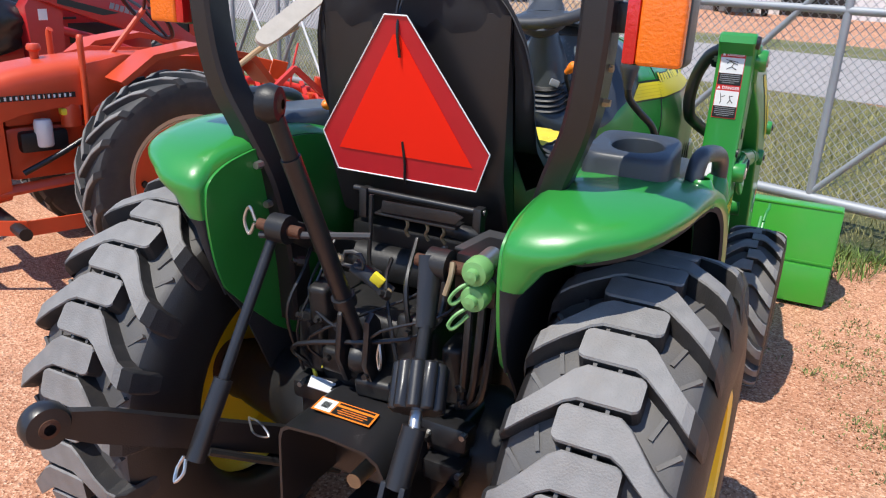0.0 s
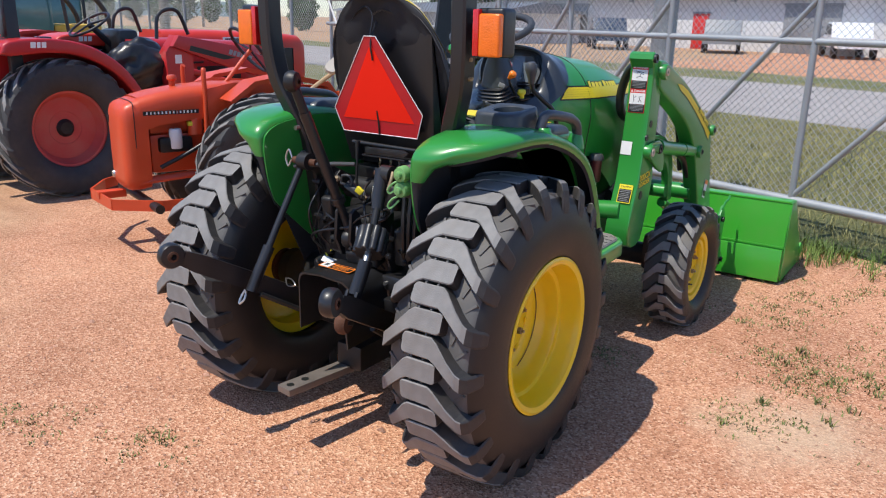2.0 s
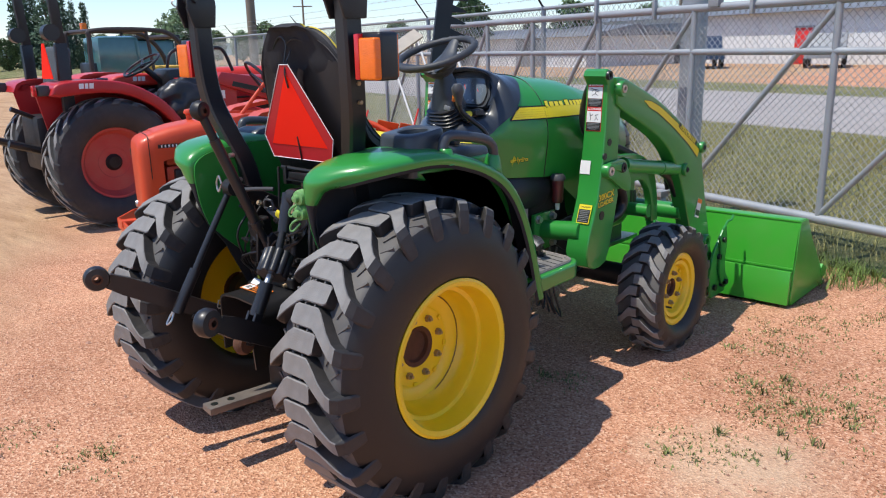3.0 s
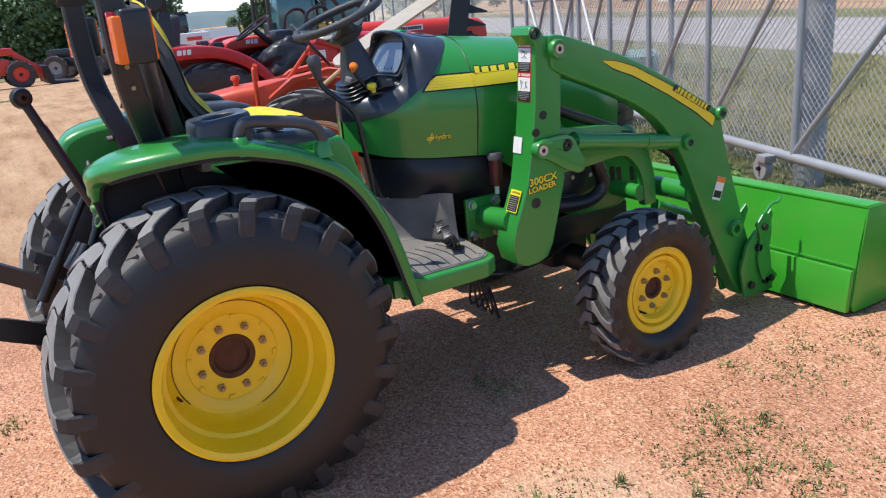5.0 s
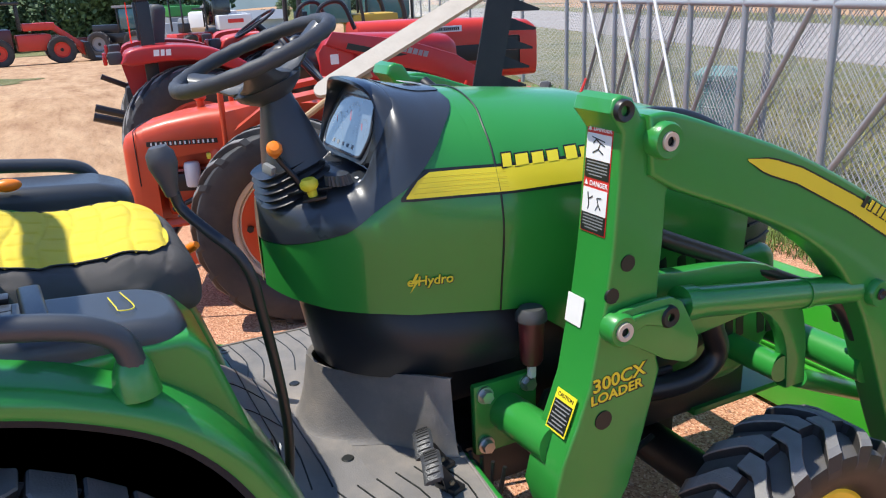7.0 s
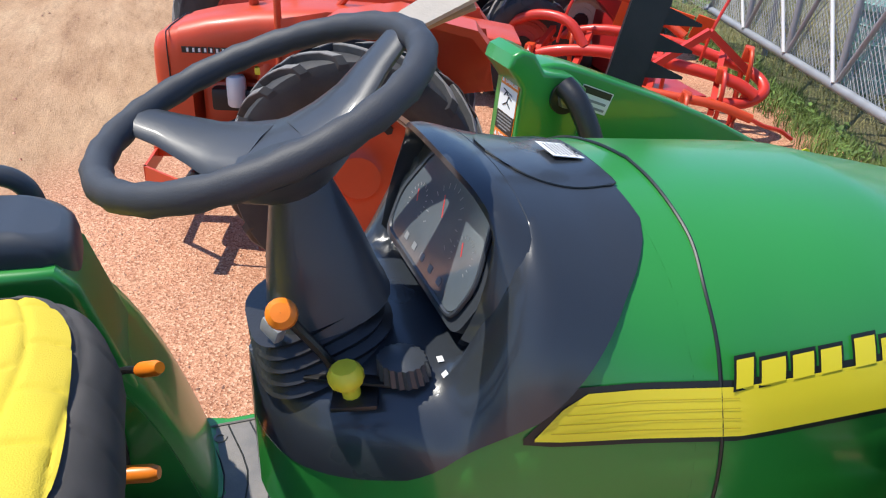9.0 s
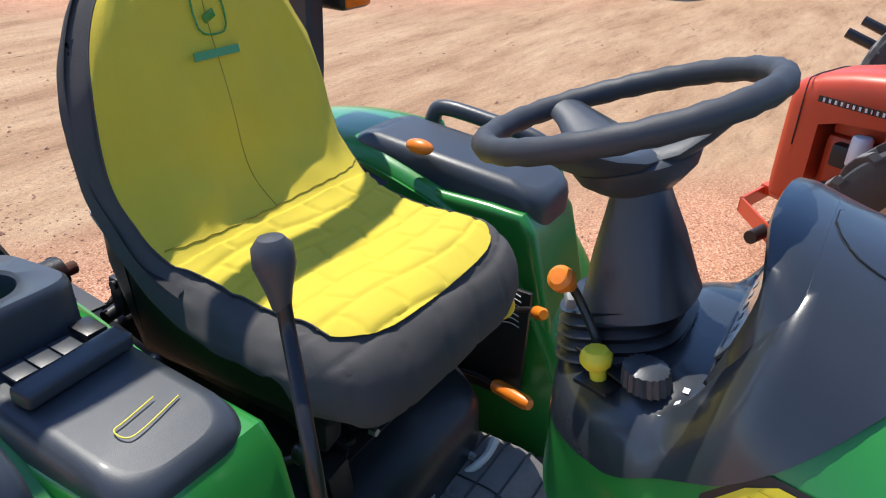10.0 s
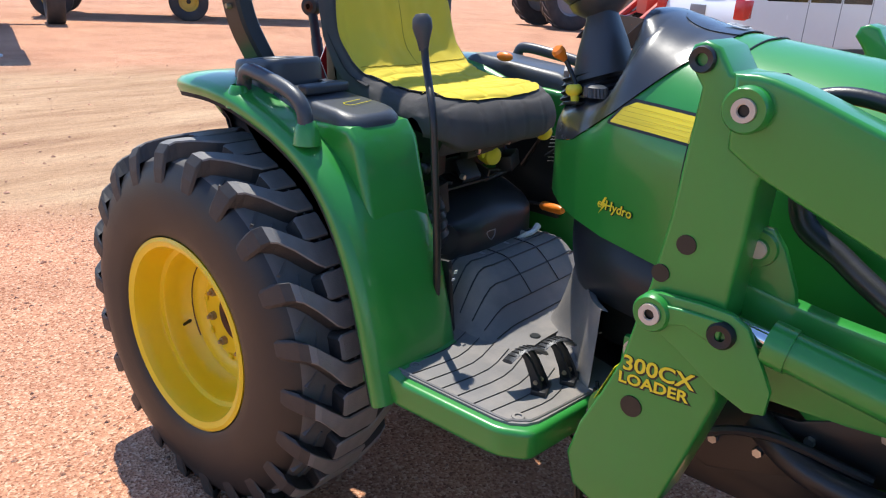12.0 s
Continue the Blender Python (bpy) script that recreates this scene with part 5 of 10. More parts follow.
NF, NUU = 190, 90
skin_rows = [[seat_pt(i / NF, -1 + 2 * k / NUU) for k in range(NUU + 1)] for i in range(NF + 1)]
bm = B()
skin(bm, skin_rows, False, False)
part("cover_grey", bm, CLOTHG, seat, "dark grey cover border", 80)
bm = B()
rows = []
for i in range(261):
    t = i / 260
    row = []
    for k in range(111):
        c = -1 + 2 * k / 110
        f0 = 0.280 + 0.035 * abs(c) ** 5
        f = f0 + (0.995 - f0) * t
        ub = 0.60 + 0.17 * sstep(0.46, 0.60, f) - 0.02 * sstep(0.7, 1.0, f)
        row.append(seat_pt(f, c * ub, 0.0055))
    rows.append(row)
skin(bm, rows, False, False)
part("cover_yellow", bm, CLOTHY, seat, "quilted yellow cover panel", 80)
bm = B()
for e_ in (0, -1):
    tube(bm, [r[e_] for r in rows[::5]], 0.0014, 6, 2)
part("cover_piping", bm, CLOTHG, seat)
bm = B()
fold = next(i for i in range(40, 260) if rows[i][55][2] > 1.212 and rows[i][55][1] < 0.2)
tube(bm, [Vector(rows[i][56]) for i in range(fold, 256, 4)], 0.0011, 5, 2)
part("back_seam", bm, SEAMY, seat, "stitched seam up the backrest")
bm = B()
tube(bm, [Vector(rows[fold + (k // 4) % 2][k]) + Vector((0, 0.0006, 0.0006)) for k in range(2, 110, 4)], 0.0013, 5, 2)
part("cross_seam", bm, SEAMY, seat, "stitched seam between seat and backrest")
bm = B()
rows = []
for i in range(35, len(prof)):
    y, z, w = prof[i]
    rows.append([(w * 0.98 * math.sin(a), y - 0.040 - (0.026 + 0.014 * noise.noise((a * 2, z * 7, 2)) + 0.010 * noise.noise((a * 5, z * 16, 4))) * math.cos(a) ** 0.6 if math.cos(a) > 0 else y - 0.040, z + 0.004 * noise.noise((a * 3, z * 14, 5))) for a in [-math.pi / 2 + math.pi * k / 24 for k in range(25)]])
rows.append([(p[0] * 0.5, p[1] + 0.03, 1.622) for p in rows[-1]])
skin(bm, rows, False, False)
part("cover_back", bm, CLOTHB, seat, "black fabric back of the seat cover", 70)
bm = B()
prism(bm, [(0.44, 1.02), (0.46, 1.07), (0.15, 1.10), (0.06, 1.20), (0.0, 1.50), (-0.020, 1.49), (0.0, 1.15), (0.06, 1.00)], "x", -0.225, 0.225, 0.02)
part("seat_shell", bm, BLACKP, seat)
bm = B()
for pts in ([(-0.17, -0.02, 1.50), (-0.05, -0.060, 1.575), (0.0, -0.068, 1.55), (0.0, -0.082, 1.48)], [(0.15, -0.02, 1.52), (0.05, -0.060, 1.565), (0.0, -0.068, 1.55)]):
    tube(bm, pts, 0.003, 5, 5)
part("cover_cord", bm, BLACKP, seat)
# emblem mark on the back of the cover, as plain shapes
def seat_y(x, z):
    """Depth of the cover at a height on the backrest."""
    return min((seat_pt(0.55 + 0.45 * k / 150, x / 0.37, 0.0085) for k in range(151)), key=lambda p: abs(p[2] - z))[1]


bm = B()
o = [(0.0 + 0.028 * math.copysign(abs(math.cos(a)) ** 0.55, math.cos(a)), 1.512 + 0.034 * math.copysign(abs(math.sin(a)) ** 0.55, math.sin(a))) for a in [2 * math.pi * k / 24 for k in range(25)]]
tube(bm, [(x, seat_y(x, z), z) for x, z in o], 0.0016, 5, 1)
part("emblem_outline", bm, GREEN, seat)
part("emblem_bar", plate(B(), (0.010, seat_y(0.0, 1.452) + 0.002, 1.452), (-1, 0, 0), (0, -0.29, 1), 0.095, 0.013, 0.001), GREEN, seat)
part("emblem_shape", box(B(), (0.002, seat_y(0.0, 1.505), 1.505), (0.024, 0.002, 0.014), (0, 25, 0), 0.0008), GREEN, seat)
# seat base and suspension
bm = B()
box(bm, (0, 0.20, 0.965), (0.34, 0.36, 0.05), (0, 0, 0), 0.01)
box(bm, (0, 0.18, 0.90), (0.26, 0.30, 0.09), (0, 0, 0), 0.015)
part("seat_suspension", bm, IRON, seat, "black seat suspension")
bm = B()
cyl(bm, (-0.13, -0.03, 1.088), (0.20, -0.03, 1.084), 0.008, None, 10)
prism(bm, [(-0.035, 1.058), (0.150, 1.062), (0.166, 1.080), (0.145, 1.088), (-0.03, 1.084)], "y", -0.075, -0.068, 0.002)
box(bm, (0.05, -0.05, 1.052), (0.20, 0.05, 0.006), (0, 0, 0), 0.002)
for x in (-0.10, 0.185):
    box(bm, (x, -0.03, 1.06), (0.02, 0.03, 0.07), (0, 0, 0), 0.004)
part("seat_rail", bm, BLACKP, seat, "drilled black seat rail")
bm = B()
lathe(bm, [(0.0, -0.05), (0.016, -0.048), (0.018, 0.02), (0.012, 0.03), (0.012, 0.06), (0.0, 0.06)], (0.16, -0.04, 1.035), (1, 0.1, -0.1), 14)
part("seat_damper", bm, IRON, seat)
for x in (0.02, 0.07, 0.11):
    part("seat_spring", tube(B(), [(x, -0.055, 1.05), (x + 0.008, -0.06, 1.035), (x, -0.055, 1.02), (x + 0.006, -0.05, 1.005)], 0.004, 6, 4), ZINC, seat)

# slow-vehicle triangle on the seat back
tri_ = new("warning_triangle")
tri_.parent = tractor
tagged(tri_, "red and orange slow-vehicle triangle")
oc = [(-0.026, 1.478), (0.026, 1.478), (0.206, 1.214), (0.174, 1.128), (-0.174, 1.128), (-0.206, 1.214)]


def tilt_y(z):
    return -0.030 - (z - 1.13) * 0.155


bm = B()
skin(bm, [[(x, tilt_y(z), z) for x, z in oc], [(x, tilt_y(z) + 0.002, z) for x, z in oc]])
part("reflective_border", bm, REDREF, tri_, "dark red reflective border")
ic = [(-0.008, 1.440), (0.008, 1.440), (0.166, 1.180), (-0.166, 1.180)]
bm = B()
skin(bm, [[(x, tilt_y(z) - 0.0015, z) for x, z in ic], [(x, tilt_y(z) - 0.0005, z) for x, z in ic]])
part("fluorescent_face", bm, REDFLU, tri_, "fluorescent orange-red face")
bm = B()
for a, b in zip(oc, oc[1:] + oc[:1]):
    cyl(bm, (a[0], tilt_y(a[1]) - 0.001, a[1]), (b[0], tilt_y(b[1]) - 0.001, b[1]), 0.0016, None, 6)
part("white_edge", bm, DECALW, tri_)
part("tie", tube(B(), [(0.0, -0.045, 1.53), (0.004, tilt_y(1.45) - 0.004, 1.46), (0.006, tilt_y(1.40) - 0.004, 1.395)], 0.003, 6, 4), BLACKP, tri_)
part("lower_tie", tube(B(), [(0.0, tilt_y(1.2) - 0.004, 1.215), (0.004, tilt_y(1.16) - 0.005, 1.165), (0.0, tilt_y(1.13), 1.12)], 0.003, 6, 4), BLACKP, tri_)

# roll bar
rops = new("roll_bar")
rops.parent = tractor
tagged(rops, "black steel folding roll bar")


def bar(bm, pts, w, d, bev=0.008):
    """A square tube along points in one upright plane."""
    p = curve(pts, 5)
    rings = []
    for i, q in enumerate(p):
        t = (p[min(i + 1, len(p) - 1)] - p[max(i - 1, 0)]).normalized()
        u = Vector((1, 0, 0))
        u = (u - t * u.dot(t)).normalized()
        v = t.cross(u)
        rg_ = []
        for sx, sy in ((1, 1), (-1, 1), (-1, -1), (1, -1)):
            k1, k2 = (1, 1 - 2 * bev / d), (1 - 2 * bev / w, 1)
            for kx, ky in ((k1, k2) if sx * sy > 0 else (k2, k1)):
                rg_.append(q + u * sx * w / 2 * kx + v * sy * d / 2 * ky)
        rings.append(rg_)
    skin(bm, rings)


for sd in (1, -1):
    bm = B()
    bar(bm, [(sd * 0.315, -0.015, 0.72), (sd * 0.318, -0.03, 0.90), (sd * 0.335, -0.06, 1.08), (sd * 0.37, -0.095, 1.20), (sd * 0.415, -0.125, 1.32), (sd * 0.432, -0.14, 1.45), (sd * 0.434, -0.145, 1.62), (sd * 0.434, -0.148, 1.74)], 0.055, 0.075)
    part("lower_post", bm, BLACKP, rops)
    bm = B()
    bar(bm, [(sd * 0.434, -0.15, 1.72), (sd * 0.434, -0.155, 1.88), (sd * 0.430, -0.16, 2.04), (sd * 0.405, -0.163, 2.15), (sd * 0.35, -0.165, 2.225), (sd * 0.27, -0.166, 2.258), (sd * 0.18, -0.166, 2.265)], 0.05, 0.06)
    part("upper_post", bm, BLACKP, rops)
    bm = B()
    for dx in (-0.034, 0.034):
        prism(bm, [(-0.19, 1.62), (-0.10, 1.62), (-0.09, 1.70), (-0.10, 1.78), (-0.15, 1.80), (-0.205, 1.76), (-0.215, 1.69)], "x", sd * 0.434 + dx - 0.005, sd * 0.434 + dx + 0.005, 0.002)
    cyl(bm, (sd * 0.434 - 0.055, -0.18, 1.72), (sd * 0.434 + 0.055, -0.18, 1.72), 0.011, None, 12)
    part("hinge_knuckle", bm, BLACKP, rops)
    part("hinge_pin", tube(B(), [(sd * 0.49, -0.18, 1.72), (sd * 0.495, -0.20, 1.70), (sd * 0.493, -0.22, 1.715), (sd * 0.49, -0.20, 1.735)], 0.003, 6, 4), STEEL, rops)
    for zz in (1.36, 1.42):
        bm = B()
        cyl(bm, (sd * 0.45, -0.13 - (zz - 1.36) * 0.1, zz), (sd * 0.464, -0.13 - (zz - 1.36) * 0.1, zz), 0.008, 0.007, 6)
        part("bolt", bm, ZINC, rops)
    for zz in (1.03, 1.13):
        bm = B()
        cyl(bm, (sd * 0.33, -0.085 - 0.03 * (zz > 1.1), zz), (sd * 0.33, -0.105 - 0.03 * (zz > 1.1), zz), 0.010, 0.009, 6)
        part("bolt", bm, STEEL, rops)
    # flasher lamp
    fla = new("flasher_lamp")
    fla.parent = tractor
    part("housing", box(B(), (sd * 0.532, -0.110, 1.503), (0.100, 0.082, 0.148), (0, 0, 0), 0.014, 3), BLACKP, fla)
    part("amber_front", box(B(), (sd * 0.532, -0.070, 1.503), (0.086, 0.012, 0.134), (0, 0, 0), 0.005, 2), AMBER, fla, "amber front lens")
    part("amber_rear", box(B(), (sd * 0.543, -0.158, 1.496), (0.074, 0.030, 0.128), (0, 0, 0), 0.008, 3), AMBER, fla, "amber rear lens")
    part("red_rear", box(B(), (sd * 0.494, -0.157, 1.503), (0.022, 0.028, 0.140), (0, 0, 0), 0.005, 2), LENSR, fla, "red lens strip")
    part("lamp_bracket", box(B(), (sd * 0.475, -0.125, 1.505), (0.05, 0.035, 0.05), (0, 0, 0), 0.004), BLACKP, fla)
    bm = B()
    for k in range(7):
        lathe(bm, [(0.006 + 0.0055 * k, 0), (0.0075 + 0.0055 * k, 0.0012), (0.009 + 0.0055 * k, 0)], (sd * 0.532, -0.0640, 1.503), "y", 20)
    tagged(part("lens_ring", bm, AMBER, fla), kind="stuff")
part("top_bar", box(B(), (0, -0.166, 2.265), (0.40, 0.058, 0.05), (0, 0, 0), 0.008), BLACKP, rops)

# ---- front loader on the green tractor ----
loader = new("front_loader")
loader.parent = tractor
tagged(loader, "green front loader with lowered bucket")
MAST = [(1.22, 0.513), (1.17, 0.513), (1.12, 0.535), (1.10, 0.60), (1.12, 0.68), (1.155, 0.76), (1.185, 0.84), (1.20, 0.92), (1.217, 1.0), (1.2305, 1.10), (1.2345, 1.135), (1.2425, 1.25), (1.2495, 1.345), (1.235, 1.365), (1.218, 1.385), (1.226, 1.408), (1.245, 1.416), (1.27, 1.408), (1.293, 1.374), (1.352, 1.365), (1.383, 1.34), (1.384, 1.28), (1.362, 1.21), (1.36, 1.12), (1.354, 1.04), (1.352, 0.895), (1.368, 0.835), (1.333, 0.70), (1.298, 0.58), (1.27, 0.53)]
ARM_TOP = [(1.30, 1.375), (1.36, 1.374), (1.48, 1.335), (1.70, 1.255), (1.91, 1.155), (2.08, 1.06), (2.21, 0.985), (2.245, 0.93), (2.262, 0.86), (2.33, 0.66), (2.42, 0.42), (2.47, 0.30), (2.50, 0.20), (2.50, 0.10)]
ARM_BOT = [(2.42, 0.06), (2.37, 0.12), (2.20, 0.41), (2.05, 0.72), (1.99, 0.83), (1.94, 0.90), (1.86, 0.985), (1.72, 1.075), (1.53, 1.16), (1.38, 1.22), (1.31, 1.26)]


def pin(bm, x0, x1, yz, r):
    cyl(bm, (x0, *yz), (x1, *yz), r, None, 20)


for sd in (1, -1):
    def X(v):
        return sd * v
    mast = new("mast")
    mast.parent = loader
    bm = B()
    prism(bm, MAST, "x", X(0.445), X(0.560), 0.009, 3)
    part("mast_plate", bm, GREEN, mast, "green loader mast")
    for (y, z), r in (((1.270, 1.091), 0.017), ((1.234, 1.030), 0.016), ((1.220, 0.760), 0.021)):
        bm = B()
        pin(bm, X(0.556), X(0.5625), (y, z), r)
        part("mast_hole", bm, DECALK, mast)
    for (y, z), ro, ri, mt in (((1.332, 1.326), 0.036, 0.019, CREAM), ((1.240, 0.965), 0.034, 0.020, CREAM)):
        bm = B()
        lathe(bm, [(ri, 0.0), (ri, 0.035), (ro - 0.004, 0.036), (ro, 0.030), (ro, 0.0)], (X(0.558), y, z), (sd, 0, 0), 28)
        b2 = part("pin_boss", bm, GREEN, mast)
        bm = B()
        lathe(bm, [(0.009, 0.036), (0.010, 0.040), (ri - 0.001, 0.040), (ri, 0.02)], (X(0.558), y, z), (sd, 0, 0), 20)
        part("bushing", bm, mt, b2)
        bm = B()
        pin(bm, X(0.57), X(0.590), (y, z), 0.010)
        part("pin_core", bm, DECALK, b2)
    bm = B()
    lathe(bm, [(0.010, 0.0), (0.010, 0.024), (0.019, 0.026), (0.021, 0.022), (0.021, -0.02)], (X(0.545), 1.246, 1.388), (sd, 0, 0), 24)
    part("top_eye", bm, BLACKP, mast, "black pivot eye")
    # mounting tube to the frame, with its bolted flange
    bm = B()
    cyl(bm, (X(0.29), 1.15, 0.670), (X(0.50), 1.15, 0.690), 0.046, None, 28)
    box(bm, (X(0.285), 1.15, 0.665), (0.022, 0.17, 0.18), (0, 0, 0), 0.008)
    part("mount_tube", bm, GREEN, mast)
    for dy, dz in ((-0.058, 0.065), (0.058, 0.065), (-0.058, -0.065), (0.058, -0.065)):
        bm = B()
        cyl(bm, (X(0.296), 1.15 + dy, 0.665 + dz), (X(0.302), 1.15 + dy, 0.665 + dz), 0.021, None, 16)
        cyl(bm, (X(0.302), 1.15 + dy, 0.665 + dz), (X(0.316), 1.15 + dy, 0.665 + dz), 0.016, 0.015, 6)
        part("mount_bolt", bm, STEEL, mast)
    # warning labels on the mast's rear face
    vv = Vector((0, 0.075, 1)).normalized()
    lc = Vector((X(0.4955), 1.2417, 1.247))
    lab = part("danger_label", plate(B(), lc, (1, 0, 0), vv, 0.077, 0.212, 0.0006), DECALR if sd > 0 else DECALO, mast, "red and white danger label" if sd > 0 else "orange and white warning label")
    for k, s0 in ((0, 1), (1, 1)):
        up = 0.053 - 0.106 * k
        part("white_field", plate(B(), lc + vv * (up + 0.0115) + Vector((0, -0.0013, 0)), (1, 0, 0), vv, 0.073, 0.050, 0.0005), DECALW, lab)
        part("black_field", plate(B(), lc + vv * (up - 0.032) + Vector((0, -0.0013, 0)), (1, 0, 0), vv, 0.073, 0.036, 0.0005), DECALK, lab)
        for q in range(5):
            part("text_bar", plate(B(), lc + vv * (up - 0.0185 - 0.0062 * q) + Vector((-0.003 * (q == 4), -0.0019, 0)), (1, 0, 0), vv, 0.062 - 0.022 * (q == 4), 0.0022, 0.0004), GREYP, lab)
        o = lc + vv * (up + 0.0115) + Vector((0, -0.0022, 0))
        bm = B()
        if k == 0:
            fig = [[(-0.012, -0.012), (0.0, -0.004), (0.012, -0.012)], [(0.0, -0.004), (0.004, 0.008), (-0.006, 0.014), (-0.012, 0.006)], [(0.004, 0.008), (0.014, 0.004)], [(-0.016, 0.018), (0.014, 0.012)]]
        else:
            fig = [[(-0.016, 0.016), (-0.012, -0.008), (-0.014, -0.018)], [(-0.012, 0.004), (-0.004, 0.010)], [(0.004, -0.016), (0.010, -0.004), (0.016, -0.014)], [(0.010, -0.004), (0.006, 0.008), (0.016, 0.010)]]
        for ln in fig:
            for a, b in zip(ln, ln[1:]):
                cyl(bm, o + Vector((a[0] * 1.3, 0, 0)) + vv * a[1], o + Vector((b[0] * 1.3, 0, 0)) + vv * b[1], 0.0012, None, 5)
        tagged(part("pictogram", bm, DECALK, lab), kind="stuff")
        wm = Matrix(((1, 0, 0, lc.x + 0.008), (0, vv.y, -1, lc.y + vv.y * (up + 0.0455) - 0.0014), (0, vv.z, 0, lc.z + vv.z * (up + 0.0455)), (0, 0, 0, 1)))
        writing("danger_word", "DANGER", 0.0135, wm, DECALW, lab, 0.0003, 0.0002)
        bm = B()
        t0 = lc + vv * (up + 0.0455) + Vector((-0.029, -0.0016, 0))
        skin(bm, [[t0 + Vector((a, -e, 0)) + vv * b for a, b in ((-0.0055, -0.004), (0.0055, -0.004), (0.0, 0.006))] for e in (0, 0.0005)])
        part("alert_triangle", bm, DECALW, lab)
    cc = Vector((X(0.509), 1.1535, 0.772))
    cv = Vector((0, 0.40, 1)).normalized()
    cn = Vector((0, -cv.z, cv.y))
    lab = part("caution_label", plate(B(), cc + cn * 0.001, (1, 0, 0), cv, 0.066, 0.088, 0.0012), DECALY, mast, "yellow and black caution label")
    part("black_field", plate(B(), cc + cn * 0.0023 - cv * 0.009, (1, 0, 0), cv, 0.059, 0.062, 0.0005), DECALK, lab)
    for q in range(7):
        part("text_bar", plate(B(), cc + cn * 0.0030 + cv * (0.016 - 0.0082 * q), (1, 0, 0), cv, 0.052 - 0.014 * (q % 3 == 2), 0.0026, 0.0004), GREYP, lab)
    wp = cc + cn * 0.0024 + cv * 0.033
    writing("caution_word", "CAUTION", 0.0115, Matrix(((1, 0, 0, wp.x), (0, cv.y, cn.y, wp.y), (0, cv.z, cn.z, wp.z), (0, 0, 0, 1))), DECALK, lab, 0.0003, 0.0002)
    lab = part("white_label", plate(B(), (X(0.475), 1.2085, 0.978), (1, 0, 0), (0, 0.16, 1), 0.052, 0.062, 0.0012), DECALW, mast)
    for wd, sz, wide, yz in (("300CX", 0.041, 1.13, (1.258, 0.846)), ("LOADER", 0.030, 1.16, (1.253, 0.815))):
        for mt, dx, bold in ((DECALK, 0.5606, 0.0026), (DECALY, 0.5612, 0.0008)):
            m = Matrix(((0, 0, sd, X(dx)), (sd * 0.997 * wide, -0.05, 0, yz[0] + (0.0015 if mt is DECALK else 0)), (0.075 * wide, 0.997, 0, yz[1] - (0.0015 if mt is DECALK else 0)), (0, 0, 0, 1)))
            writing("mast_lettering", wd, sz, m, mt, mast, 0.0004, bold)
    # pivot bolt and stiffener on the inner side
    bm = B()
    cyl(bm, (X(0.446), 1.335, 1.326), (X(0.438), 1.335, 1.326), 0.030, None, 20)
    part("inner_washer", bm, BLACKP, mast)
    bm = B()
    cyl(bm, (X(0.438), 1.335, 1.326), (X(0.426), 1.335, 1.326), 0.017, None, 6)
    cyl(bm, (X(0.426), 1.335, 1.326), (X(0.416), 1.335, 1.326), 0.010, None, 10)
    part("inner_nut", bm, STEEL, mast, "steel pivot nut")
    # lift arm: straight rear reach, knee, then down to the bucket
    arm = new("lift_arm")
    arm.parent = loader
    bm = B()
    poly = [(p.x, p.y) for p in curve([(a, b, 0) for a, b in ARM_TOP], 3)] + [(p.x, p.y) for p in curve([(a, b, 0) for a, b in ARM_BOT], 3)]
    prism(bm, poly, "x", X(0.492), X(0.572), 0.010, 3)
    part("arm_beam", bm, GREEN, arm, "bent green lift arm")
    for (y, z), r in (((2.225, 0.965), 0.030), ((2.03, 0.868), 0.034), ((2.42, 0.22), 0.032)):
        bm = B()
        lathe(bm, [(0.0, 0.020), (r * 0.45, 0.022), (r * 0.9, 0.022), (r, 0.016), (r, 0.0)], (X(0.570), y, z), (sd, 0, 0), 24)
        part("arm_boss", bm, GREEN, arm)
    for (y, z) in ((2.225, 0.965), (2.03, 0.868), (2.42, 0.22)):
        bm = B()
        lathe(bm, [(0.0, 0.021), (0.011, 0.026), (0.015, 0.022)], (X(0.572), y, z), (sd, 0, 0), 14)
        part("arm_pin", bm, IRON, arm)
    st = []
    for off, mt, nm in ((0.0235, DECALK, "arm_stripe_edge"), (0.019, DECALY, "arm_stripe")):
        bm = B()
        rows = []
        for i in range(25):
            t = i / 24
            y = 1.56 + (2.19 - 1.56) * t
            zc = ip(y, [1.56, 1.72, 1.91, 2.08, 2.19], [1.258, 1.202, 1.108, 1.012, 0.935])
            w = off * min(1, 0.12 + t * 9) * (0.75 + 0.25 * t)
            xx = X(0.5735 if mt is DECALK else 0.5742)
            rows.append([(xx, y - w * 0.4, zc - w), (xx, y + w * 0.4, zc + w)])
        skin(bm, rows, False, False)
        part(nm, bm, mt, arm, "yellow arm stripe decal" if mt is DECALY else "")
    ang = math.atan2(-0.545, 1)
    for mt, e, h in ((DECALK, 0.0, 0.036), (DECALY, 0.0012, 0.029)):
        tagged(part("maker_mark", word_blocks(B(), (X(0.5750) + sd * e, 2.052, 1.052), (0, sd * math.cos(ang), sd * math.sin(ang)), (0, -math.sin(ang), math.cos(ang)), NAME9, h * 0.8, 0.2 * sd, 0.0008, 0.3), mt, arm), kind="stuff")
    part("serial_label", plate(B(), (X(0.4908), 1.43, 1.302), (0, -sd, 0.36 * sd), (0, 0.36, 1), 0.075, 0.045, 0.001), DECALW, arm) if sd < 0 else None
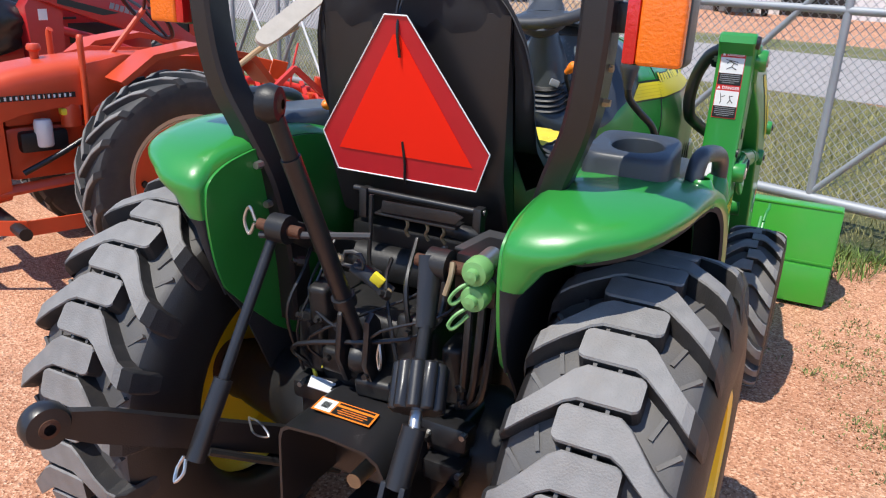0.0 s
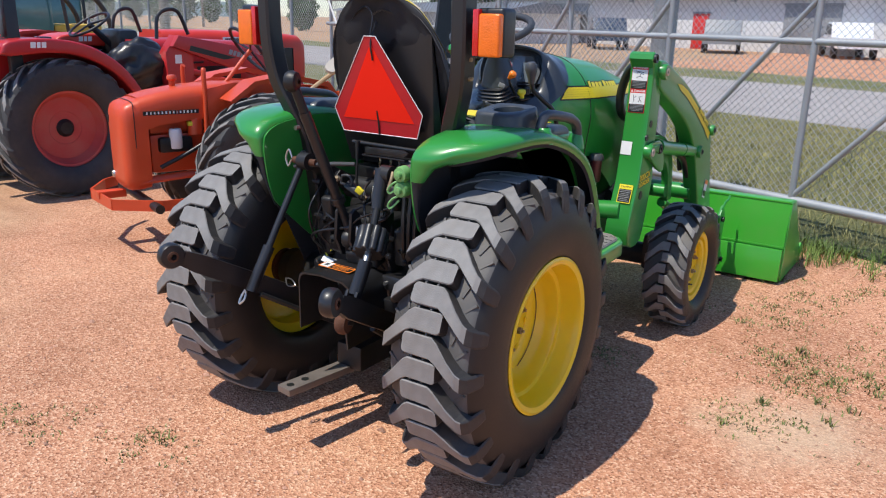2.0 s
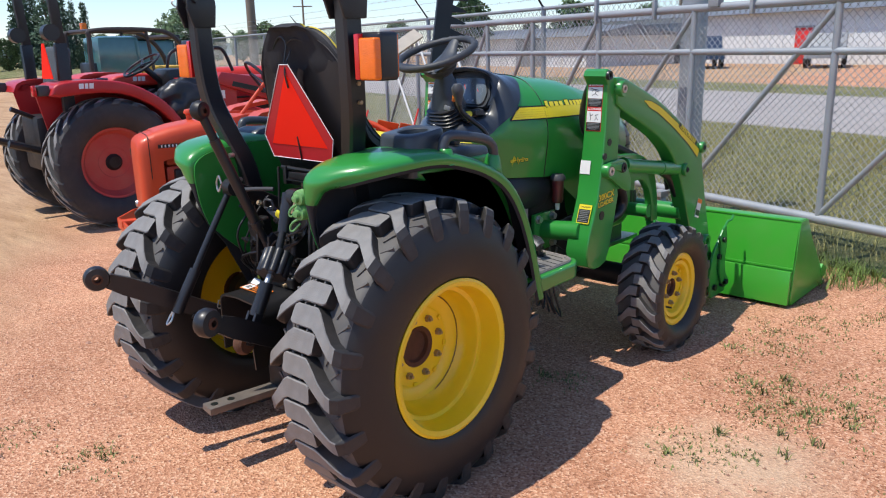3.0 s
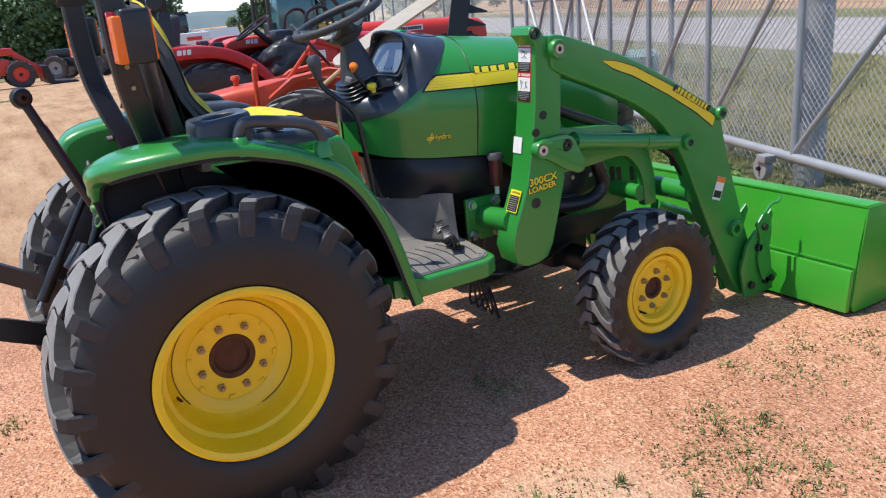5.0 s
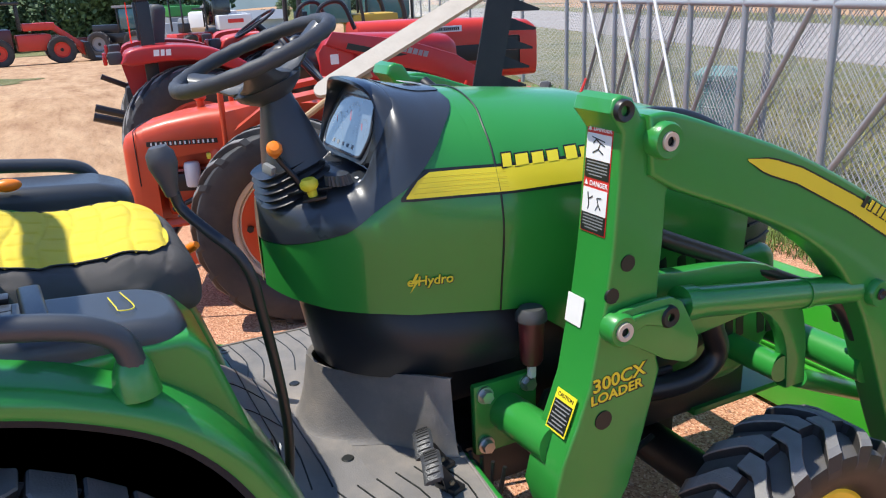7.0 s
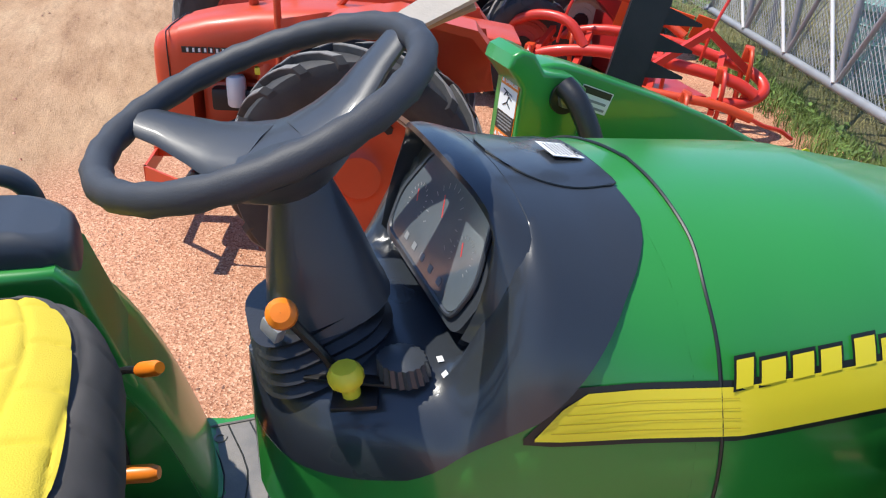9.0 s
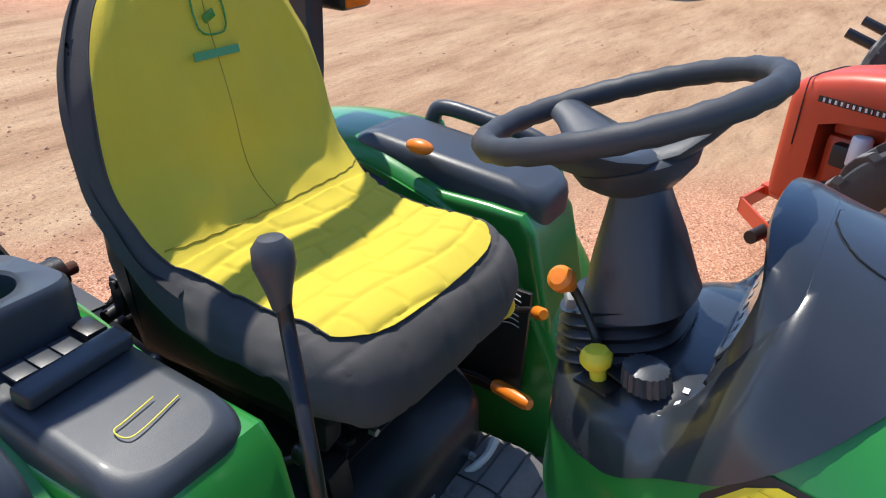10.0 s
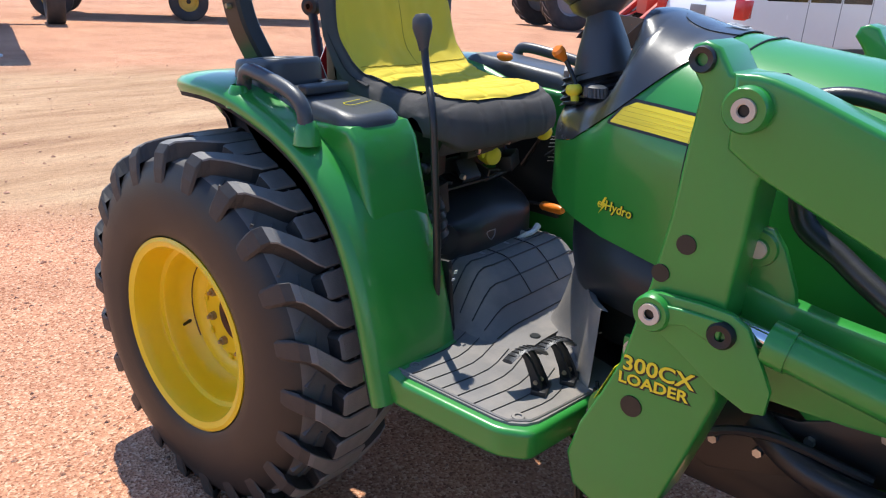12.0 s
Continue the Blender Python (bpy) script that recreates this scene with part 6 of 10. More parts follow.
    if sd < 0:
        part("serial_band", plate(B(), (-0.4896, 1.434, 1.316), (0, 1, -0.36), (0, 0.36, 1), 0.072, 0.013, 0.0005), DECALK, arm)
        for q in range(2):
            part("text_bar", plate(B(), (-0.4896, 1.428 + 0.003 * q, 1.286 + 0.012 * q), (0, 1, -0.36), (0, 0.36, 1), 0.055, 0.005, 0.0005), GREYP, arm)
    flat_label((X(0.5738), 2.235, 0.625), (0, sd * 0.94, -0.34 * sd), (0, 0.34, 0.94), 0.055, 0.105, DECALW, [(0, 0.38, 1, 0.22, DECALO), (0, -0.25, 0.9, 0.3, DECALK)], arm, "warning_label")
    # lift cylinder and its rear link
    cy = new("lift_cylinder")
    cy.parent = loader
    bm = B()
    prism(bm, [(1.212, 0.968), (1.222, 0.992), (1.245, 1.002), (1.32, 1.006), (1.37, 1.004), (1.40, 0.988), (1.425, 0.945), (1.452, 0.895), (1.450, 0.852), (1.42, 0.845), (1.36, 0.868), (1.29, 0.912), (1.23, 0.942)], "x", X(0.565), X(0.580), 0.005)
    part("link_plate", bm, GREEN, cy)
    bm = B()
    prism(bm, [(1.245, 0.945), (1.245, 0.985), (1.30, 0.990), (1.36, 0.990), (1.36, 0.943), (1.30, 0.962)], "x", X(0.579), X(0.588), 0.004, 3)
    part("link_rib", bm, GREEN, cy)
    bm = B()
    lathe(bm, [(0.008, 0.0), (0.009, 0.014), (0.020, 0.016), (0.024, 0.010), (0.024, 0)], (X(0.577), 1.361, 0.966), (sd, 0, 0), 22)
    part("link_pin", bm, IRON, cy)
    bm = B()
    cyl(bm, (X(0.545), 1.44, 0.963), (X(0.545), 1.985, 0.877), 0.034, None, 28)
    cyl(bm, (X(0.545), 1.425, 0.965), (X(0.545), 1.462, 0.960), 0.038, None, 28)
    cyl(bm, (X(0.545), 1.80, 0.906), (X(0.545), 1.82, 0.903), 0.037, None, 28)
    part("barrel", bm, GREEN, cy, "green hydraulic cylinder barrel")
    bm = B()
    cyl(bm, (X(0.545), 1.36, 0.974), (X(0.545), 1.45, 0.962), 0.017, None, 18)
    part("rod", bm, CHROME, cy, "bright hydraulic rod")
    # inner frame behind the cylinder and the bucket cylinder
    bm = B()
    prism(bm, [(p.x, p.y) for p in curve([(1.31, 1.03, 0), (1.50, 1.0, 0), (1.68, 0.985, 0), (1.80, 0.945, 0), (1.89, 0.86, 0), (1.935, 0.74, 0), (1.95, 0.60, 0)], 3)] + [(p.x, p.y) for p in curve([(1.88, 0.60, 0), (1.865, 0.72, 0), (1.82, 0.80, 0), (1.74, 0.845, 0), (1.55, 0.83, 0), (1.31, 0.82, 0)], 3)], "x", X(0.435), X(0.475), 0.008)
    part("side_frame", bm, GREEN, loader)
    bm = B()
    prism(bm, [(1.31, 0.98), (1.32, 1.09), (1.345, 1.125), (1.375, 1.125), (1.40, 1.095), (1.43, 1.03), (1.44, 0.98)], "x", X(0.452), X(0.472), 0.005)
    part("pin_bracket", bm, GREEN, loader)
    bm = B()
    lathe(bm, [(0.0, 0.012), (0.017, 0.012), (0.019, 0.008), (0.030, 0.008), (0.032, 0.0)], (X(0.472), 1.360, 1.089), (sd, 0, 0), 22)
    part("bracket_boss", bm, GREEN, loader)
    bm = B()
    lathe(bm, [(0.0, 0.016), (0.015, 0.016), (0.017, 0.010)], (X(0.472), 1.360, 1.089), (sd, 0, 0), 18)
    part("bracket_pin", bm, CREAM, loader)
    bm = B()
    prism(bm, [(1.20, 0.60), (1.25, 0.70), (1.45, 0.72), (1.62, 0.80), (1.76, 0.80), (1.76, 0.70), (1.5, 0.61), (1.3, 0.54)], "x", X(0.30), X(0.315), 0.004)
    sub = part("sub_frame", bm, BLACKP, loader, "black bolted sub-frame plate")
    for y, z in ((1.295, 0.665), (1.305, 0.615), (1.385, 0.675), (1.395, 0.625), (1.48, 0.690), (1.50, 0.640), (1.60, 0.755), (1.70, 0.75)):
        bm = B()
        cyl(bm, (X(0.315), y, z), (X(0.327), y, z), 0.011, 0.010, 6)
        part("frame_bolt", bm, STEEL, sub)
    bc = new("bucket_cylinder")
    bc.parent = loader
    bm = B()
    cyl(bm, (X(0.40), 2.02, 0.56), (X(0.40), 2.38, 0.40), 0.028, None, 24)
    part("barrel", bm, GREEN, bc)
    bm = B()
    cyl(bm, (X(0.40), 2.36, 0.41), (X(0.40), 2.52, 0.335), 0.014, None, 16)
    part("rod", bm, CHROME, bc)
    # bucket hook plate
    bm = B()
    prism(bm, [(2.40, 0.06), (2.36, 0.20), (2.40, 0.33), (2.50, 0.42), (2.56, 0.47), (2.575, 0.44), (2.545, 0.36), (2.58, 0.20), (2.60, 0.06)], "x", X(0.595), X(0.612), 0.005)
    prism(bm, [(2.40, 0.06), (2.36, 0.20), (2.40, 0.33), (2.50, 0.42), (2.56, 0.47), (2.575, 0.44), (2.545, 0.36), (2.58, 0.20), (2.60, 0.06)], "x", X(0.455), X(0.472), 0.005)
    part("hook_plate", bm, GREEN, loader, "green quick-attach plate")
    bm = B()
    lathe(bm, [(0.020, 0.0), (0.020, 0.022), (0.036, 0.024), (0.040, 0.018), (0.040, 0.0)], (X(0.572), 2.345, 0.415), (sd, 0, 0), 26)
    part("ring_boss", bm, GREEN, loader)
    bm = B()
    pl = [(p.x, p.y) for p in curve([(2.44, 0.42, 0), (2.47, 0.34, 0), (2.46, 0.24, 0), (2.50, 0.14, 0), (2.56, 0.09, 0)], 4)] + [(p.x, p.y) for p in curve([(2.61, 0.13, 0), (2.555, 0.19, 0), (2.535, 0.27, 0), (2.55, 0.36, 0), (2.53, 0.45, 0), (2.48, 0.46, 0)], 4)]
    prism(bm, pl, "x", X(0.614), X(0.628), 0.004)
    part("latch_link", bm, GREEN, loader, "curved green latch link")
    part("latch_handle", tube(B(), [(X(0.62), 2.50, 0.46), (X(0.625), 2.54, 0.50), (X(0.63), 2.58, 0.505), (X(0.63), 2.60, 0.53)], 0.007, 8, 4), GREEN, loader)
    bm = B()
    for y, z in ((2.49, 0.40), (2.555, 0.13)):
        cyl(bm, (X(0.60), y, z), (X(0.642), y, z), 0.016, None, 14)
    part("latch_pin", bm, IRON, loader)
    for (y, z) in ((2.43, 0.12), (2.47, 0.30), (2.53, 0.12)):
        bm = B()
        cyl(bm, (X(0.44), y, z), (X(0.628), y, z), 0.018, None, 16)
        part("hook_pin", bm, IRON, loader)
    # hoses: along the arm's inside and up behind the mast
    part("hose", tube(B(), [(X(0.44), 1.33, 1.352), (X(0.405), 1.345, 1.325), (X(0.372), 1.365, 1.26), (X(0.358), 1.372, 1.185), (X(0.362), 1.395, 1.115), (X(0.375), 1.46, 1.080), (X(0.40), 1.53, 1.045), (X(0.445), 1.68, 0.98), (X(0.465), 1.83, 0.91), (X(0.50), 1.99, 0.83), (X(0.515), 2.07, 0.72)], 0.021, 12, 6), BLACKP, loader, "black braided hydraulic hose")
    if sd > 0:
        part("hose", tube(B(), [(X(0.43), 1.34, 1.30), (X(0.425), 1.38, 1.335), (X(0.42), 1.46, 1.345), (X(0.425), 1.60, 1.305), (X(0.44), 1.80, 1.17), (X(0.455), 1.98, 1.0), (X(0.47), 2.06, 0.75)], 0.014, 10, 6), BLACKP, loader)
    bm = B()
    cyl(bm, (X(0.42), 1.27, 0.615), (X(0.435), 1.25, 0.555), 0.012, None, 10)
    part("hose_coupling", bm, STEEL, loader, "bright steel hose coupling")
    part("hose", tube(B(), [(X(0.42), 1.27, 0.61), (X(0.40), 1.31, 0.67), (X(0.37), 1.42, 0.70), (X(0.35), 1.6, 0.68)], 0.010, 8, 5), BLACKP, loader)
bm = B()
cyl(bm, (-0.53, 2.12, 0.62), (0.53, 2.12, 0.62), 0.045, None, 24)
part("cross_tube", bm, GREEN, loader, "green cross tube between the arms")
bm = B()
cyl(bm, (-0.47, 1.86, 0.66), (0.47, 1.86, 0.66), 0.035, None, 24)
box(bm, (0, 1.98, 0.44), (0.5, 0.36, 0.02), (0, 0, 0), 0.004)
part("front_frame", bm, GREEN, loader)

# bucket: open forward, resting on the gravel
bucket = new("bucket")
bucket.parent = loader
tagged(bucket, "bright green loader bucket resting on the gravel")
BK = [(2.745, 0.503), (2.70, 0.30), (2.675, 0.05), (2.70, 0.012), (3.28, 0.012)]
inner = [(2.765, 0.49), (2.715, 0.30), (2.692, 0.06), (2.71, 0.026), (3.28, 0.022)]
bm = B()
prism(bm, BK + list(reversed(inner)), "x", -0.965, 0.965)
part("bucket_shell", bm, GREENB, bucket, "bent bucket shell plate")
bm = B()
box(bm, (0, 2.80, 0.503), (1.93, 0.12, 0.012), (-3, 0, 0), 0.003)
part("top_plate", bm, GREENB, bucket)
for sd in (1, -1):
    bm = B()
    prism(bm, [(2.745, 0.505), (2.87, 0.50), (2.98, 0.36), (3.24, 0.10), (3.28, 0.012), (2.70, 0.012), (2.675, 0.05)], "x", sd * 0.958, sd * 0.972, 0.003)
    part("side_plate", bm, GREENB, bucket)
    bm = B()
    prism(bm, [(3.20, 0.115), (3.235, 0.145), (3.33, 0.10), (3.30, 0.06), (3.24, 0.05)], "x", sd * 0.956, sd * 0.976, 0.003)
    part("side_cutter", bm, GREENB, bucket)
part("cutting_edge", box(B(), (0, 3.27, 0.014), (1.94, 0.10, 0.018), (0, 0, 0), 0.003), STEEL, bucket)
part("weld_seam", box(B(), (0, 2.685, 0.235), (1.93, 0.006, 0.006), (0, 0, 0), 0.002), GREENB, bucket)
part("back_rib", box(B(), (0, 2.665, 0.12), (1.93, 0.03, 0.20), (-6, 0, 0), 0.006), GREENB, bucket)

# ---- chassis and rear hitch ----
ch = new("chassis")
ch.parent = tractor
tagged(ch, "grimy black gearbox and frame")
bm = B()
box(bm, (0, 0.06, 0.64), (0.30, 0.42, 0.40), (0, 0, 0), 0.03, 3)
box(bm, (0, 0.45, 0.52), (0.34, 0.50, 0.26), (0, 0, 0), 0.03, 3)
part("gearbox", bm, IRON, ch)
bm = B()
box(bm, (0.03, -0.10, 0.585), (0.43, 0.16, 0.13), (0, 0, 0), 0.018, 3)
box(bm, (0.04, -0.12, 0.50), (0.36, 0.14, 0.14), (0, 0, 0), 0.02, 3)
box(bm, (-0.14, -0.14, 0.63), (0.12, 0.10, 0.05), (6, 0, 4), 0.012, 2)
box(bm, (0.20, -0.17, 0.625), (0.12, 0.06, 0.055), (-8, 0, 0), 0.012, 2)
box(bm, (0.21, -0.19, 0.55), (0.10, 0.06, 0.05), (0, 0, 0), 0.012, 2)
part("rear_housing", bm, BLACKP, ch, "glossy black rear gear housing")
for x, y, z in ((0.252, -0.196, 0.645), (0.254, -0.214, 0.56), (0.170, -0.202, 0.63), (-0.17, -0.19, 0.645), (-0.10, -0.185, 0.60)):
    bm = B()
    cyl(bm, (x, y + 0.01, z), (x, y - 0.012, z), 0.0075, 0.007, 6)
    part("housing_bolt", bm, STEEL, ch)
bm = B()
cyl(bm, (-0.50, AXR[0], AXR[1]), (0.50, AXR[0], AXR[1]), 0.085, None, 24)
lathe(bm, [(0.14, 0.19), (0.15, 0.24), (0.12, 0.30), (0.09, 0.45)], (0, *AXR), "x", 24)
lathe(bm, [(0.14, 0.19), (0.15, 0.24), (0.12, 0.30), (0.09, 0.45)], (0, *AXR), (-1, 0, 0), 24)
part("rear_axle", bm, IRON, ch)
bm = B()
box(bm, (0, 1.25, 0.48), (0.30, 1.20, 0.16), (0, 0, 0), 0.02)
box(bm, (0, 1.45, 0.72), (0.40, 0.60, 0.34), (0, 0, 0), 0.04)
box(bm, (0, 1.15, 0.78), (0.38, 0.40, 0.24), (0, 0, 0), 0.03)
part("engine_block", bm, IRON, ch)
bm = B()
cyl(bm, (-0.56, AXF[0], 0.33), (0.56, AXF[0], 0.33), 0.060, None, 20)
box(bm, (0, AXF[0], 0.36), (0.30, 0.22, 0.16), (0, 0, 0), 0.03)
box(bm, (0.50, AXF[0], 0.36), (0.12, 0.16, 0.20), (0, 0, 0), 0.03)
box(bm, (-0.50, AXF[0], 0.36), (0.12, 0.16, 0.20), (0, 0, 0), 0.03)
part("front_axle", bm, IRON, ch)
for sd in (1, -1):
    part("side_rail", box(B(), (sd * 0.22, 1.45, 0.50), (0.03, 1.1, 0.12), (0, 0, 0), 0.006), BLACKP, ch)
    part("fuel_line", tube(B(), [(sd * 0.34, 0.95, 0.50), (sd * 0.38, 1.15, 0.44), (sd * 0.33, 1.4, 0.42), (sd * 0.30, 1.6, 0.46)], 0.008, 6, 5), BLACKP, ch)
bm = B()
for k in range(5):
    tube(bm, [(0.30 + 0.03 * k, 1.02 + 0.012 * k, 0.62), (0.31 + 0.025 * k, 1.05, 0.45), (0.34 + 0.02 * k, 1.03 + 0.02 * k, 0.33 - 0.015 * k), (0.30, 1.15, 0.36)], 0.005, 6, 4)
part("loose_wiring", bm, BLACKP, ch)
# rounded lower shroud on each side of the engine, with its slots and an intake hose
for sd in (1, -1):
    sk = part("engine_shroud", prism(B(), rounded([(1.44, 0.93), (1.47, 0.68), (1.62, 0.565), (1.90, 0.555), (2.03, 0.66), (2.01, 0.93)], 0.06, 5), "x", sd * 0.06, sd * 0.305, 0.035, 4), GREEN, ch, "green lower engine shroud")
    for y, z in ((1.845, 0.725), (1.885, 0.715), (1.965, 0.705), (2.0, 0.70)):
        part("shroud_slot", prism(B(), rounded([(y - 0.016, z + 0.034), (y + 0.012, z + 0.034), (y + 0.018, z - 0.032), (y - 0.008, z - 0.034)], 0.006, 3), "x", sd * 0.300, sd * 0.3065), DECALK, sk)
    part("intake_hose", tube(B(), [(sd * 0.385, 1.65, 0.90), (sd * 0.39, 1.685, 0.80), (sd * 0.39, 1.715, 0.72), (sd * 0.385, 1.675, 0.668), (sd * 0.375, 1.59, 0.650), (sd * 0.36, 1.48, 0.66), (sd * 0.33, 1.38, 0.70)], 0.030, 14, 5), BLACKP, ch, "thick black rubber hose")
filt = new("fuel_filter")
filt.parent = tractor
bm = B()
lathe(bm, [(0.0, -0.075), (0.021, -0.072), (0.027, -0.06), (0.029, 0.03), (0.029, 0.035)], (0.335, 1.195, 0.872), "z", 20)
part("filter_bowl", bm, MAROON, filt, "dark red filter bowl")
bm = B()
lathe(bm, [(0.029, 0.035), (0.036, 0.036), (0.036, 0.050), (0.026, 0.064), (0.0, 0.064)], (0.335, 1.195, 0.872), "z", 20)
part("filter_head", bm, DKGREY, filt)
part("filter_drain", box(B(), (0.335, 1.195, 0.782), (0.016, 0.016, 0.035), (0, 0, 0), 0.003), CLEARP, filt)

# three-point hitch
hitch = new("rear_hitch")
hitch.parent = tractor
tagged(hitch, "black three-point hitch, arms raised")
for sd in (1, -1):
    arm = new("lower_link")
    arm.parent = hitch
    a, b = Vector((sd * 0.20, -0.10, 0.42)), Vector((sd * 0.365, -0.665, 0.735))
    d = (b - a).normalized()
    u = Vector((-d.y, d.x, 0)).normalized()
    v = d.cross(u)
    bm = B()
    rings = [[c + u * p * 0.011 + v * q * h for p, q in ((1, 1), (-1, 1), (-1, -1), (1, -1))] for c, h in ((a, 0.025), (a.lerp(b, 0.15), 0.034), (a.lerp(b, 0.9), 0.034), (b, 0.026))]
    skin(bm, rings)
    part("link_bar", bm, BLACKP, arm)
    e = Vector((sd * 0.368, -0.702, 0.750))
    bm = B()
    lathe(bm, [(0.018, -0.022), (0.040, -0.020), (0.045, -0.010), (0.045, 0.010), (0.040, 0.020), (0.018, 0.022)], e, u, 26)
    part("ball_end", bm, BLACKP, arm)
    bm = B()
    lathe(bm, [(0.011, -0.026), (0.019, -0.024), (0.024, 0), (0.019, 0.024), (0.011, 0.026)], e, u, 20)
    part("ball", bm, RUST, arm)
# rear rockshaft arms and lift rods
for sd in (1, -1):
    bm = B()
    tube(bm, [(sd * 0.17, 0.02, 0.90), (sd * 0.185, -0.10, 0.97), (sd * 0.19, -0.215, 1.03)], [0.040, 0.034, 0.026], 10, 5, 0.6)
    part("rocker_arm", bm, IRON, hitch)
    bm = B()
    cyl(bm, (sd * 0.170, -0.222, 1.03), (sd * 0.214, -0.222, 1.03), 0.032, None, 26)
    part("rocker_eye", bm, IRON, hitch)
    bm = B()
    cyl(bm, (sd * 0.140, -0.222, 1.03), (sd * 0.252, -0.222, 1.03), 0.013, None, 12)
    part("rocker_pin", bm, RUST, hitch)
bm = B()
cyl(bm, (-0.19, 0.02, 0.90), (0.19, 0.02, 0.90), 0.045, None, 20)
part("rockshaft", bm, IRON, hitch)
lr = new("left_lift_rod")
lr.parent = hitch
part("rod", tube(B(), [(-0.21, -0.222, 1.02), (-0.216, -0.36, 0.80), (-0.218, -0.41, 0.715)], 0.0125, 12, 4), BLACKP, lr)
bm = B()
tube(bm, [(-0.218, -0.395, 0.74), (-0.222, -0.45, 0.65), (-0.224, -0.485, 0.59)], 0.021, 12, 4)
part("clevis_tube", bm, BLACKP, lr)
part("lock_pin", tube(B(), [(-0.255, -0.485, 0.59), (-0.262, -0.50, 0.565), (-0.255, -0.515, 0.545), (-0.245, -0.50, 0.56), (-0.25, -0.485, 0.585)], 0.004, 6, 5), STEEL, lr)
part("hairpin_ring", tube(B(), [(-0.262, -0.222, 1.035), (-0.275, -0.225, 1.065), (-0.288, -0.228, 1.035), (-0.275, -0.23, 1.005), (-0.262, -0.226, 1.03)], 0.004, 6, 5), STEEL, lr)
rr_ = new("right_lift_rod")
rr_.parent = hitch
bm = B()
tube(bm, [(0.176, -0.228, 1.045), (0.186, -0.255, 0.985), (0.195, -0.282, 0.920)], [0.027, 0.024, 0.020], 12, 4, 0.7)
part("upper_yoke", bm, BLACKP, rr_)
part("screw", tube(B(), [(0.195, -0.282, 0.925), (0.204, -0.312, 0.865), (0.219, -0.343, 0.80)], 0.013, 12, 4), IRON, rr_)
d = Vector((0.196, -0.290, 0.90)) - Vector((0.236, -0.396, 0.775))
d.normalize()
cc = Vector((0.217, -0.340, 0.822))
u, v = axes(d)
bm = B()
pts = []
for k in range(60):
    a = 2 * math.pi * k / 60
    pts.append((u * math.cos(a) + v * math.sin(a)) * (0.046 + 0.009 * abs(math.sin(a * 5)) ** 0.6))
skin(bm, [[cc + d * h + p * q for p in pts] for h, q in ((-0.045, 0.93), (-0.041, 1), (0.041, 1), (0.045, 0.93))])
part("turnbuckle_grip", bm, BLACKP, rr_, "black fluted adjusting grip")
part("thread", tube(B(), [(0.231, -0.372, 0.797), (0.235, -0.384, 0.785), (0.239, -0.396, 0.772)], 0.012, 12, 2), STEEL, rr_)
bm = B()
tube(bm, [(0.239, -0.394, 0.776), (0.236, -0.42, 0.72), (0.234, -0.445, 0.67)], [0.023, 0.024, 0.024], 14, 4)
for k in (-1, 1):
    box(bm, (0.233 + 0.020 * k, -0.470, 0.632), (0.012, 0.030, 0.11), (-26, 0, 0), 0.004)
part("lower_tube", bm, BLACKP, rr_)
bm = B()
lathe(bm, [(0.0, -0.020), (0.034, -0.018), (0.040, -0.008), (0.040, 0.008), (0.034, 0.018), (0.0, 0.020)], (0.233, -0.500, 0.590), (0.97, 0.25, 0), 24)
part("rod_eye", bm, RUST, rr_, "rust-brown ball end")
part("clip_pin", tube(B(), [(0.225, -0.235, 1.045), (0.228, -0.248, 1.02), (0.222, -0.258, 0.985)], 0.006, 8, 3), ZINC, rr_)
# top link, parked upright and leaning left
tl = new("top_link")
tl.parent = hitch
P0, P1 = Vector((-0.004, -0.212, 0.822)), Vector((-0.066, -0.40, 1.335))
part("tube", tube(B(), [P0.lerp(P1, 0.16), P0.lerp(P1, 0.5), P0.lerp(P1, 0.80)], 0.0195, 14, 2), BLACKP, tl)
part("screw", tube(B(), [P0.lerp(P1, 0.78), P0.lerp(P1, 0.86), P0.lerp(P1, 0.95)], 0.016, 12, 2), IRON, tl)
part("lower_screw", tube(B(), [(-0.002, -0.205, 0.765), P0, P0.lerp(P1, 0.18)], 0.015, 12, 3), IRON, tl)
part("collar", tube(B(), [P0.lerp(P1, 0.16), P0.lerp(P1, 0.18), P0.lerp(P1, 0.20)], 0.026, 12, 2), BLACKP, tl)
for c in (Vector((-0.002, -0.205, 0.765)), P1):
    bm = B()
    lathe(bm, [(0.016, -0.02), (0.030, -0.018), (0.036, 0), (0.030, 0.018), (0.016, 0.02)], c, (0.95, 0.3, 0), 22)
    part("ball_end", bm, IRON, tl)
    bm = B()
    lathe(bm, [(0.009, -0.024), (0.018, -0.02), (0.018, 0.02), (0.009, 0.024)], c, (0.95, 0.3, 0), 16)
    part("ball", bm, RUST, tl)
